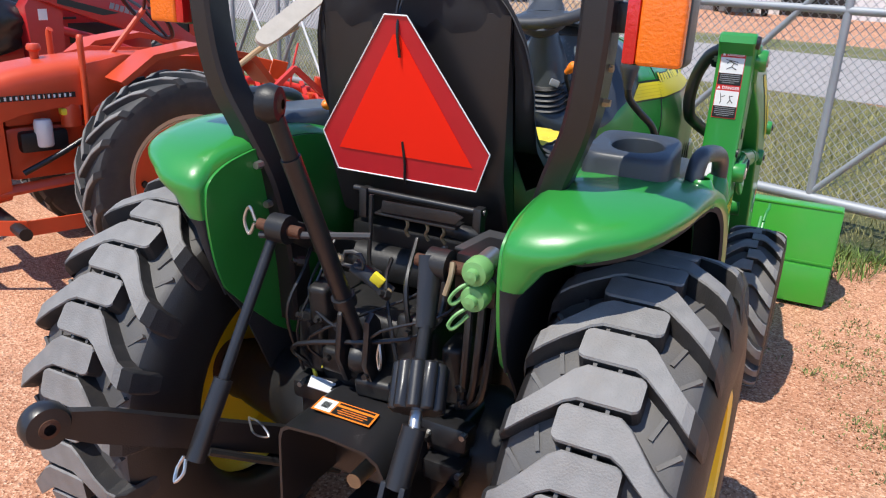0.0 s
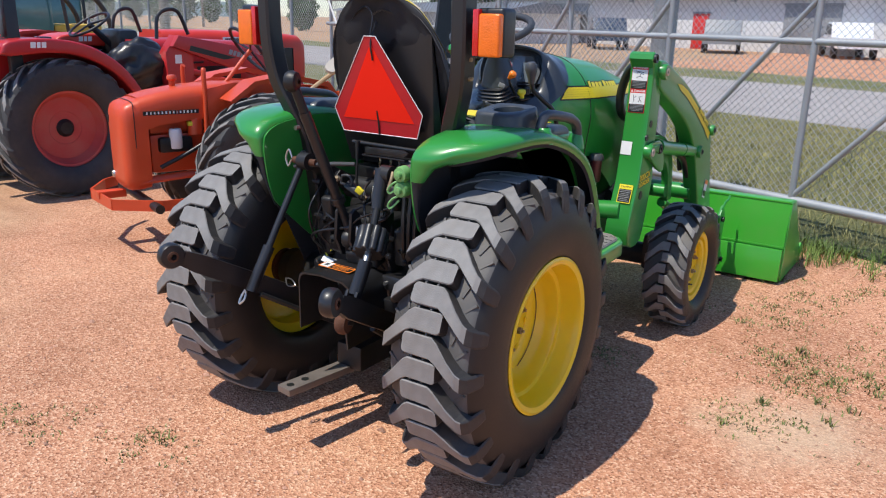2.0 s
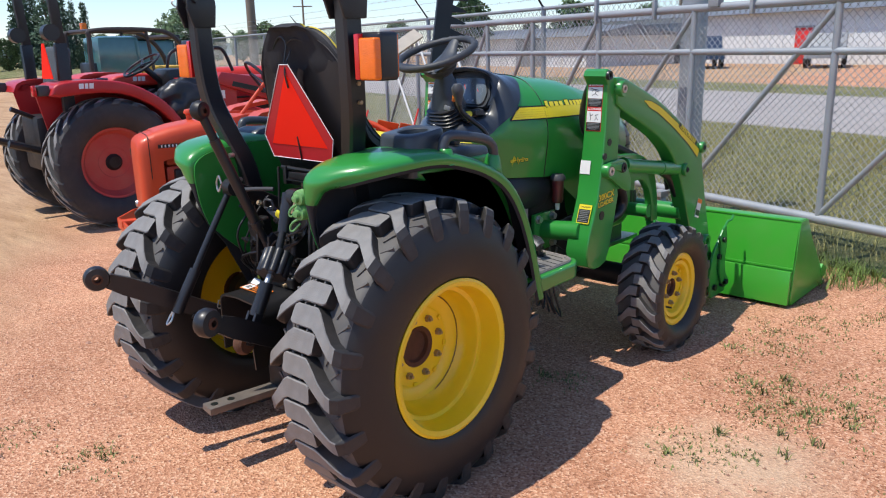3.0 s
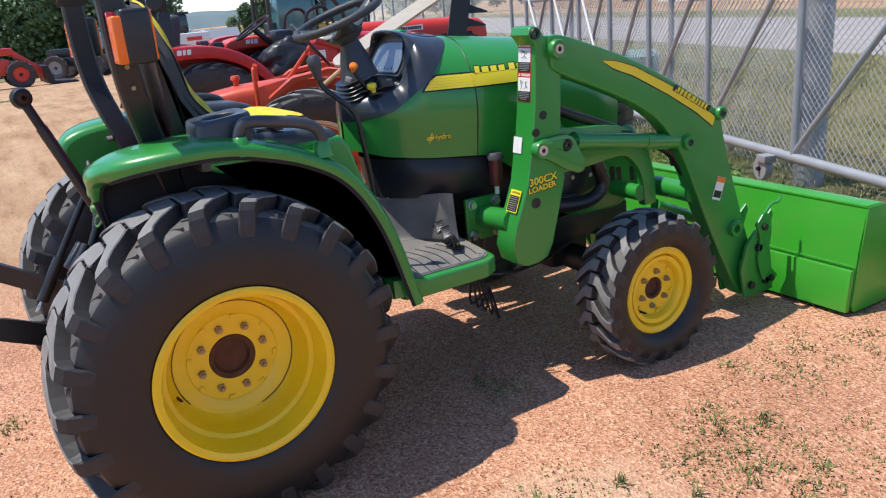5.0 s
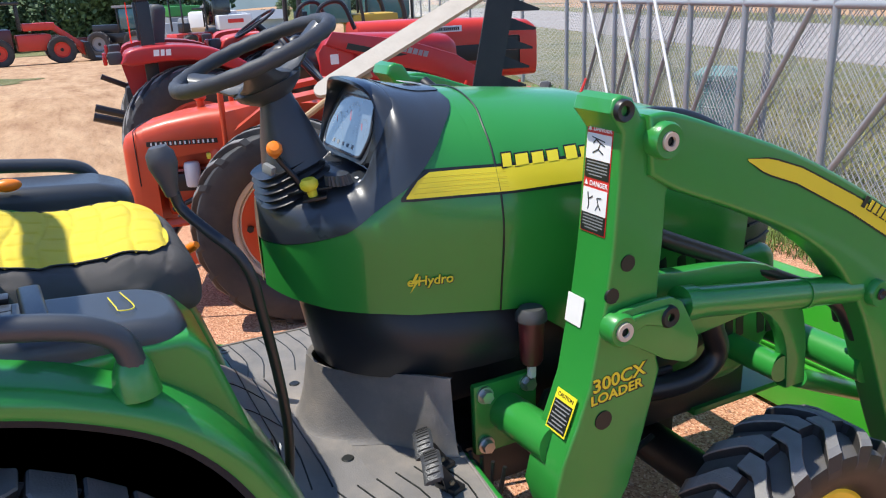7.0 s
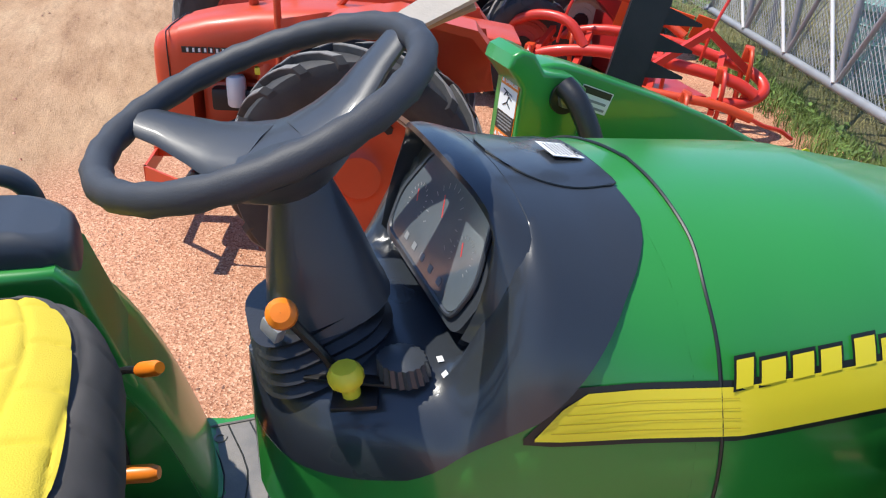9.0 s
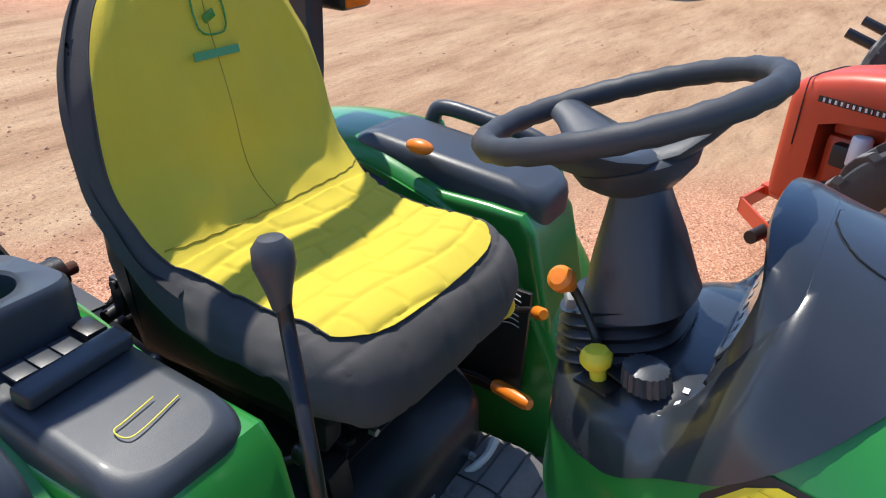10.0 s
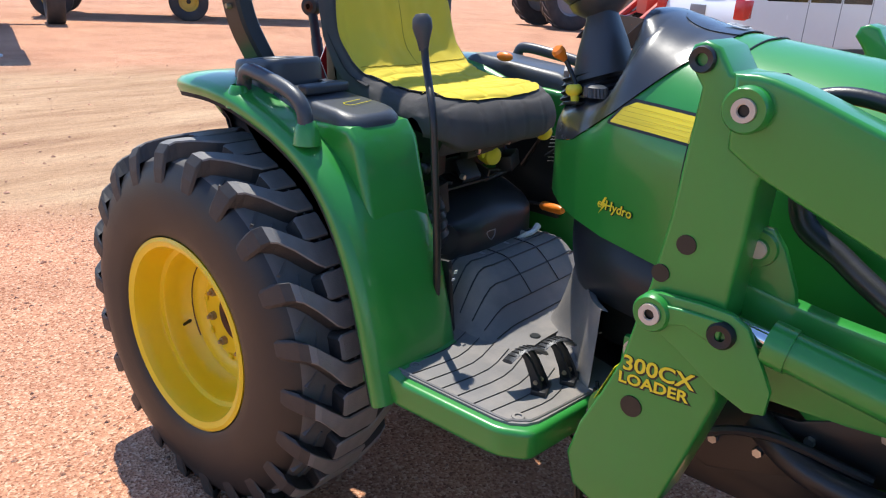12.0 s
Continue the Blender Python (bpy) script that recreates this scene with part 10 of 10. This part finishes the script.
red_tractor("red_tractor", "dusty red tractor with folded roll bar and front loader", Matrix.Translation((-5.26, 1.42, 0)) @ Matrix.Rotation(radians(-5), 4, "Z"), 0.585, True, True, True, 1.55, None, RED, mat("red_wheel_paint", (0.50, 0.06, 0.05), 0.6, 0, 0.15, 6, 0.1, 100, 0, 0.3), 1.30)
bigred = red_tractor("red_tractor", "big old red tractor with square hood beside the fence", Matrix.Translation((-6.05, 2.35, 0)) @ Matrix.Rotation(radians(-8), 4, "Z"), 0.60, False, False, False, 1.95, None, RED2, CREAM, 1.36)
for sd in (1, -1):
    part("engine_opening", box(B(), (sd * 0.297, 2.35, 0.98), (0.012, 0.42, 0.34), (0, 0, 0), 0.02), DECALK, bigred)
    part("name_plate", box(B(), (sd * 0.301, 1.75, 1.25), (0.006, 0.34, 0.06), (0, 0, 0), 0.001), DECALW, bigred)
    tagged(part("maker_mark", word_blocks(B(), (sd * 0.3045, 1.75, 1.25), (0, sd, 0), (0, 0, 1), (0.5,) * 5 + (0.0,) + (0.5,) * 8, 0.035, 0, 0.001, 0.12), DECALK, bigred), kind="stuff")


def boxy_machine(name, label, category, m, body, dims, wheels, R, rimmat, extra=()):
    t = thing(name, label, category, m)
    w, l, h = dims
    part("body", box(B(), (0, 0, R + h / 2), (w, l, h), (0, 0, 0), 0.08, 2), body, t)
    for x, y in wheels:
        sd = 1 if x > 0 else -1
        plain_wheel(t, "wheel", abs(x), y, R, 0.16, R * 0.55, rimmat, 14, sd)
    for nm, c, s, mt in extra:
        part(nm, box(B(), c, s, (0, 0, 0), min(s) * 0.15, 2), mt, t)
    return t


TEALG = mat("blue_green_cab_glass", (0.06, 0.16, 0.17), 0.06, spec=0.8)


def yard(x, y, deg=0.0):
    return Matrix.Translation((x, y, yard_z(x, y))) @ Matrix.Rotation(radians(deg), 4, "Z")


wl = boxy_machine("wheel_loader", "orange wheel loader with bucket lowered across the yard", "loader", yard(-41.5, 0.3, 4), RED2, (1.5, 1.5, 0.75), [(0.85, 1.1), (-0.85, 1.1), (0.85, -1.6), (-0.85, -1.6)], 0.66, RED2, [("rear_body", (0, -1.9, 1.25), (1.5, 2.0, 0.9), MAROON), ("engine_hood", (0, 0.3, 1.75), (1.3, 1.4, 0.35), RED2), ("cab_post", (0.6, -0.5, 2.2), (0.1, 0.1, 1.2), BLACKP), ("cab_post", (-0.6, -0.5, 2.2), (0.1, 0.1, 1.2), BLACKP), ("cab_post", (0.6, -1.7, 2.2), (0.1, 0.1, 1.2), BLACKP), ("cab_post", (-0.6, -1.7, 2.2), (0.1, 0.1, 1.2), BLACKP), ("cab_roof", (0, -1.1, 2.85), (1.5, 1.5, 0.12), BLACKP)])
for sd in (1, -1):
    bm = B()
    prism(bm, [(0.7, 1.75), (0.9, 1.9), (2.1, 0.9), (2.3, 0.35), (2.1, 0.3), (1.8, 0.8)], "x", sd * 0.45, sd * 0.6, 0.02)
    part("lift_arm", bm, RED2, wl)
bm = B()
prism(bm, [(2.1, 0.95), (2.15, 0.15), (2.4, 0.03), (3.6, 0.02), (3.55, 0.12), (2.5, 0.2), (2.3, 0.95)], "x", -1.2, 1.2, 0.01)
part("bucket", bm, IRON, wl, "dark worn bucket")
boxy_machine("grain_header", "low dark red header box with yellow end before the trees", "implement", yard(-52, 3.2, 2), MAROON, (1.4, 3.6, 0.75), [(0.7, 1.2), (-0.7, 1.2)], 0.28, IRON, [("top_rail", (0.6, 0, 1.1), (0.15, 3.6, 0.12), MAROON), ("yellow_end", (0, 2.1, 0.8), (1.2, 0.5, 0.9), YELFAR), ("tine_bar", (0.75, 0, 0.35), (0.2, 3.6, 0.15), IRON)])
ct = boxy_machine("cab_tractor", "dark cab tractor with blue-tinted glass at the yard's edge", "tractor", yard(-48.5, 5.2, 150), BLACKP, (1.0, 2.8, 0.55), [(0.85, -0.9), (-0.85, -0.9), (0.8, 1.3), (-0.8, 1.3)], 0.72, GREYP, [("hood", (0, 1.0, 1.5), (0.8, 1.6, 0.5), BLACKP), ("cab_glass", (0, -0.6, 2.05), (1.35, 1.3, 1.2), TEALG), ("cab_roof", (0, -0.6, 2.72), (1.6, 1.7, 0.14), GREYP), ("weight_block", (0, 1.95, 1.0), (0.7, 0.4, 0.5), BLACKP)])
for sx, sy in ((0.68, 0.05), (-0.68, 0.05), (0.68, -1.25), (-0.68, -1.25)):
    part("cab_post", box(B(), (sx, sy, 2.05), (0.08, 0.08, 1.25), (0, 0, 0), 0.01), BLACKP, ct)
cb = boxy_machine("combine", "green and grey combine harvester standing at the yard's edge", "harvester", yard(-60, 10.2, 95), GREYP, (2.6, 4.6, 1.5), [(1.2, 1.5), (-1.2, 1.5), (1.1, -1.6), (-1.1, -1.6)], 0.7, YELFAR, [("grain_tank", (0, -0.6, 2.6), (2.4, 2.6, 0.7), JDGREENFAR), ("cab", (0, 1.9, 2.3), (1.7, 1.2, 1.2), GLASSD), ("cab_roof", (0, 1.9, 2.98), (1.8, 1.4, 0.15), JDGREENFAR), ("side_panel", (1.31, -0.4, 1.6), (0.06, 3.6, 0.9), WALLW), ("unloading_pipe", (1.2, -1.0, 2.75), (0.3, 4.2, 0.3), GREYP)])
truck(yard(-55.5, 9.0, 105), GREYP, "grey pickup truck parked at the edge of the yard")
boxy_machine("box_truck", "white box truck with dark windscreen beyond the tractors", "truck", yard(-51, 10.4, 110), GREYP, (2.0, 4.4, 0.35), [(0.95, 1.5), (-0.95, 1.5), (0.95, -1.5), (-0.95, -1.5)], 0.42, IRON, [("cargo_box", (0, -0.8, 1.7), (2.0, 2.8, 1.2), WALLW), ("cab", (0, 1.4, 1.45), (1.9, 1.3, 0.95), GREYP), ("windscreen", (0, 2.06, 1.6), (1.6, 0.04, 0.5), GLASSD), ("side_window", (0.96, 1.5, 1.6), (0.03, 0.8, 0.45), GLASSD)])
boxy_machine("canopy_tractor", "small orange tractor under a dark green canopy", "tractor", yard(-34, 6.6, 20), RED2, (0.9, 2.3, 0.5), [(0.6, -0.6), (-0.6, -0.6), (0.55, 1.0), (-0.55, 1.0)], 0.48, RED2, [("canopy", (0, -0.3, 2.45), (1.4, 1.5, 0.10), JDGREENFAR), ("canopy_post", (0.5, -0.8, 1.75), (0.06, 0.06, 1.35), BLACKP), ("canopy_post", (-0.5, -0.8, 1.75), (0.06, 0.06, 1.35), BLACKP), ("canopy_post", (0.5, 0.3, 1.75), (0.06, 0.06, 1.35), BLACKP), ("seat", (0, -0.5, 1.2), (0.4, 0.4, 0.4), BLACKP)])
ex = boxy_machine("mini_excavator", "white and black mini excavator on tracks", "excavator", yard(-34.0, 8.0, 100), BLACKP, (1.5, 1.7, 0.35), [], 0.62, IRON, [("counterweight", (0, -0.75, 1.2), (1.5, 0.5, 0.6), WALLW), ("engine_cover", (0.35, -0.2, 1.25), (0.8, 0.9, 0.6), WALLW), ("name_bar", (0, -1.01, 1.25), (0.7, 0.02, 0.16), DECALR), ("cab_glass", (-0.3, 0.2, 1.7), (0.85, 1.1, 1.25), GLASSD), ("cab_roof", (-0.3, 0.2, 2.36), (0.95, 1.2, 0.10), BLACKP)])
for sd in (1, -1):
    bm = B()
    prism(bm, [(-1.0, 0.12), (-1.05, 0.3), (-0.9, 0.46), (0.9, 0.46), (1.05, 0.3), (1.0, 0.12), (0.85, 0.0), (-0.85, 0.0)], "x", sd * 0.45, sd * 0.75, 0.02)
    part("track", bm, RUBBER, ex)
part("boom", tube(B(), [(0.1, 0.9, 1.0), (0.1, 1.6, 2.1), (0.1, 2.6, 1.9)], 0.12, 8, 4), WALLW, ex)
boxy_machine("road_roller", "brown and tan machine with canopy beside the excavator", "machine", yard(-46.0, 9.6, 100), mat("tan_machine_paint", (0.26, 0.17, 0.09), 0.6), (1.4, 2.6, 0.8), [(0.7, 0.8), (-0.7, 0.8), (0.7, -0.8), (-0.7, -0.8)], 0.45, IRON, [("canopy", (0, 0, 2.3), (1.4, 1.5, 0.10), IRON), ("canopy_post", (0.55, -0.6, 1.8), (0.08, 0.08, 1.0), IRON), ("canopy_post", (-0.55, -0.6, 1.8), (0.08, 0.08, 1.0), IRON), ("canopy_post", (0.55, 0.6, 1.8), (0.08, 0.08, 1.0), IRON)])
# yellow crawler with a brown tube canopy behind the red tractors, and a cab tractor past it
dz = boxy_machine("bulldozer", "yellow crawler with dark brown tube canopy behind the tractors", "bulldozer", yard(-12.4, 5.15, -4), YELFAR, (1.2, 1.6, 0.42), [(0.6, 0.6), (-0.6, 0.6), (0.6, -0.5), (-0.6, -0.5)], 0.42, IRON, [("operator_seat", (0, -0.35, 1.12), (0.5, 0.4, 0.55), BLACKP), ("engine_hood", (0, 0.85, 1.05), (0.7, 0.9, 0.5), YELFAR), ("beacon", (-0.45, -0.3, 2.05), (0.10, 0.10, 0.14), AMBER), ("cab_glass", (0, 0.0, 1.50), (0.80, 0.80, 0.72), TEALG)])
TUBEB = mat("dark_brown_tube_paint", (0.035, 0.026, 0.024), 0.5)
for sd in (1, -1):
    part("canopy_tube", tube(B(), [(sd * 0.58, -0.62, 0.75), (sd * 0.58, -0.60, 1.75), (sd * 0.58, -0.50, 1.95), (sd * 0.58, 0.5, 1.96), (sd * 0.58, 0.95, 1.86), (sd * 0.58, 1.28, 1.45), (sd * 0.58, 1.35, 0.85)], 0.045, 8, 4), TUBEB, dz)
    part("canopy_strut", tube(B(), [(sd * 0.58, 0.45, 1.95), (sd * 0.58, 0.5, 1.5), (sd * 0.58, 0.55, 0.95)], 0.032, 8, 2), TUBEB, dz)
for y, z in ((-0.52, 1.95), (0.5, 1.96), (1.0, 1.84)):
    part("canopy_cross", tube(B(), [(-0.58, y, z), (0, y, z), (0.58, y, z)], 0.04, 8, 1), TUBEB, dz)
fc = boxy_machine("cab_tractor", "tractor with teal-tinted cab and amber beacon behind the others", "tractor", yard(-17.0, 8.6, -10), YELFAR, (1.0, 2.6, 0.5), [(0.7, -0.7), (-0.7, -0.7), (0.65, 1.1), (-0.65, 1.1)], 0.52, IRON, [("cab_glass", (0, -0.3, 1.45), (1.05, 1.1, 0.85), TEALG), ("cab_roof", (0, -0.3, 1.93), (1.25, 1.3, 0.10), BLACKP), ("beacon", (0.1, -0.4, 2.05), (0.10, 0.10, 0.14), AMBER)])
for sx, sy in ((0.54, 0.27), (-0.54, 0.27), (0.54, -0.87), (-0.54, -0.87)):
    part("cab_post", box(B(), (sx, sy, 1.45), (0.06, 0.06, 0.9), (0, 0, 0), 0.01), BLACKP, fc)

DKTRIM = mat("dark_grey_plastic_trim", (0.045, 0.046, 0.05), 0.6)
# white estate car
suv = thing("white_suv", "white sport utility car with dark windows and silver wheels", "car", Matrix(((0.37, -0.929, 0, -11.66), (0.929, 0.37, 0, -3.12), (0, 0, 1, 0), (0, 0, 0, 1))))
prof_ = [(-0.98, 0.55), (-1.02, 0.80), (-0.98, 1.05), (-0.90, 1.15), (-0.62, 1.72), (-0.45, 1.80), (1.2, 1.80), (2.0, 1.55), (2.55, 1.15), (3.55, 1.05), (3.75, 0.8), (3.72, 0.50), (3.3, 0.42), (-0.6, 0.42)]
bm = B()
prism(bm, prof_, "x", -0.94, 0.94, 0.09, 4)
part("body", bm, WHITEP, suv)
bm = B()
box(bm, (0, -0.97, 0.49), (1.72, 0.14, 0.16), (0, 0, 0), 0.05, 3)
box(bm, (0, 1.3, 0.42), (1.86, 4.2, 0.16), (0, 0, 0), 0.05, 3)
part("lower_trim", bm, DKTRIM, suv)
bm = B()
skin(bm, [[(x, -0.895 + (z - 1.16) * 0.48 - 0.012 + d, z) for x, z in ((-0.74, 1.18), (0.74, 1.18), (0.66, 1.66), (-0.66, 1.66))] for d in (0, 0.012)])
part("rear_window", bm, GLASSD, suv)
part("plate_bar", box(B(), (0, -1.02, 0.98), (0.32, 0.02, 0.15), (0, 0, 0), 0.004), GREYP, suv)
part("roof_rail", box(B(), (0.72, 0.5, 1.84), (0.05, 2.0, 0.04), (0, 0, 0), 0.01), BLACKP, suv)
part("roof_rail", box(B(), (-0.72, 0.5, 1.84), (0.05, 2.0, 0.04), (0, 0, 0), 0.01), BLACKP, suv)
part("rear_wiper", tube(B(), [(0.0, -0.92, 1.20), (0.2, -0.91, 1.23), (0.4, -0.90, 1.22)], 0.012, 6, 3), BLACKP, suv)
for sd in (1, -1):
    part("tail_lamp", box(B(), (sd * 0.84, -0.93, 1.03), (0.20, 0.20, 0.30), (0, 0, 0), 0.03, 2), LENSR, suv)
    for y0, y1, k in ((-0.45, 0.35, 0.25), (0.42, 1.15, 0.0), (1.22, 1.95, -0.25)):
        bm = B()
        prism(bm, [(y0 - 0.12 * (k > 0), 1.18), (y0 + 0.03, 1.62), (y1 - 0.03 + k * 0.1, 1.64), (y1, 1.18)], "x", sd * 0.938, sd * 0.946)
        part("side_window", bm, GLASSD, suv)
        part("door_gap", box(B(), (sd * 0.942, y1 + 0.035, 0.95), (0.006, 0.012, 0.9), (0, 0, 0)), GREYP, suv)
    for y in (0.0, 2.77):
        w = new("wheel")
        w.parent = suv
        bm = B()
        lathe(bm, [(0.22, 0.03), (0.27, 0.035), (0.34, 0.03), (0.37, 0.0), (0.37, -0.18), (0.2, -0.2)], (sd * 0.90, y, 0.368), (sd, 0, 0), 32)
        part("tyre", bm, RUBBER, w)
        bm = B()
        lathe(bm, [(0.0, -0.01), (0.21, -0.03), (0.225, 0.02), (0.235, 0.03)], (sd * 0.90, y, 0.368), (sd, 0, 0), 32)
        part("barrel", bm, IRON, w)
        bm = B()
        for k in range(7):
            a = 2 * math.pi * k / 7
            box(bm, (sd * 0.915, y + 0.12 * math.cos(a), 0.368 + 0.12 * math.sin(a)), (0.02, 0.22, 0.055), (math.degrees(a), 0, 0), 0.006)
        part("spokes", bm, STEEL, w)
        bm = B()
        lathe(bm, [(0.38, 0.02), (0.44, 0.03), (0.44, -0.2), (0.38, -0.2)], (sd * 0.90, y, 0.40), (sd, 0, 0), 28)
        part("wheel_arch", bm, DKTRIM, w)

# red machines and trailers across the yard
big = red_tractor("red_cab_tractor", "large red cab tractor with grey wheels across the yard", Matrix.Translation((-17.0, -10.2, yard_z(-17.0, -10.2))) @ Matrix.Rotation(radians(-118 + 180), 4, "Z"), 0.85, False, False, False, 1.9, RED, mat("crimson_paint", (0.30, 0.015, 0.03), 0.35), GREYP, 1.9, 0.85)
ldr = red_tractor("loader_tractor", "red tractor with a dark loader bucket lowered in front", Matrix.Translation((-16.2, -4.9, yard_z(-16.2, -4.9))) @ Matrix.Rotation(radians(-125), 4, "Z"), 0.62, True, True, False, 1.5, None, RED2, RED2, 1.35)
for sd in (1, -1):
    part("loader_arm", tube(B(), [(sd * 0.48, 0.95, 1.65), (sd * 0.5, 1.8, 1.25), (sd * 0.5, 2.75, 0.45)], 0.075, 8, 3), RED2, ldr)
    part("loader_ram", tube(B(), [(sd * 0.42, 1.3, 1.0), (sd * 0.44, 1.9, 0.85), (sd * 0.46, 2.6, 0.55)], 0.04, 8, 3), CHROME, ldr)
bm = B()
prism(bm, [(2.75, 0.66), (2.70, 0.05), (3.40, 0.02), (3.40, 0.05), (2.78, 0.10), (2.80, 0.66)], "x", -0.95, 0.95)
part("loader_bucket", bm, IRON, ldr, "worn dark steel bucket")
for sd in (1, -1):
    bm = B()
    prism(bm, [(2.75, 0.66), (2.70, 0.05), (3.40, 0.02), (3.30, 0.16)], "x", sd * 0.94, sd * 0.955)
    part("bucket_cheek", bm, IRON, ldr)
trl = thing("implement_trailer", "long dark trailer frame with yellow deck edge", "trailer", Matrix.Translation((-8.1, -13.9, 0)) @ Matrix.Rotation(radians(58), 4, "Z"))
part("frame_beam", box(B(), (0, 0.6, 0.95), (1.6, 7.0, 0.45), (0, 0, 0), 0.04), mat("navy_frame_paint", (0.02, 0.025, 0.04), 0.5), trl)
part("deck_edge", box(B(), (0, 0.6, 1.23), (1.8, 7.1, 0.10), (0, 0, 0), 0.02), YELFAR, trl)
for sd in (1, -1):
    for y in (0.0, -2.6):
        plain_wheel(trl, "wheel", 0.75, y, 0.40, 0.12, 0.2, YELFAR, 0, sd)
impl = thing("drawn_implement", "dark red implement tongue on a black jack stand", "implement", Matrix.Translation((-2.35, -9.4, 0)) @ Matrix.Rotation(radians(-20), 4, "Z"))
bm = B()
cyl(bm, (0, 0, 0.30), (0, 0, 1.15), 0.055, None, 14)
part("jack_tube", bm, BLACKP, impl)
bm = B()
cyl(bm, (0, 0, 0.02), (0, 0, 0.32), 0.04, None, 14)
cyl(bm, (0, 0, 0.0), (0, 0, 0.025), 0.10, None, 14)
part("jack_leg", bm, WALLW, impl, "pale lower jack leg")
part("jack_crank", tube(B(), [(0.05, 0, 0.85), (0.14, 0, 0.82), (0.18, 0, 0.80)], 0.014, 8, 3), BLACKP, impl)
part("tongue", box(B(), (-0.25, -0.4, 1.15), (0.36, 1.6, 0.30), (-12, 0, 0), 0.04), MAROON, impl)
part("tongue_beam", box(B(), (-0.25, -2.6, 1.35), (0.30, 3.6, 0.30), (0, 0, 0), 0.04), MAROON, impl)
for sd in (1, -1):
    plain_wheel(impl, "wheel", 1.1, -4.6, 0.5, 0.16, 0.26, YELFAR, 0, sd)
part("axle_beam", box(B(), (0, -4.6, 0.55), (2.2, 0.16, 0.16), (0, 0, 0), 0.02), MAROON, impl)
part("rear_frame", box(B(), (-0.1, -4.4, 1.0), (0.5, 0.9, 0.7), (0, 0, 0), 0.04), MAROON, impl)
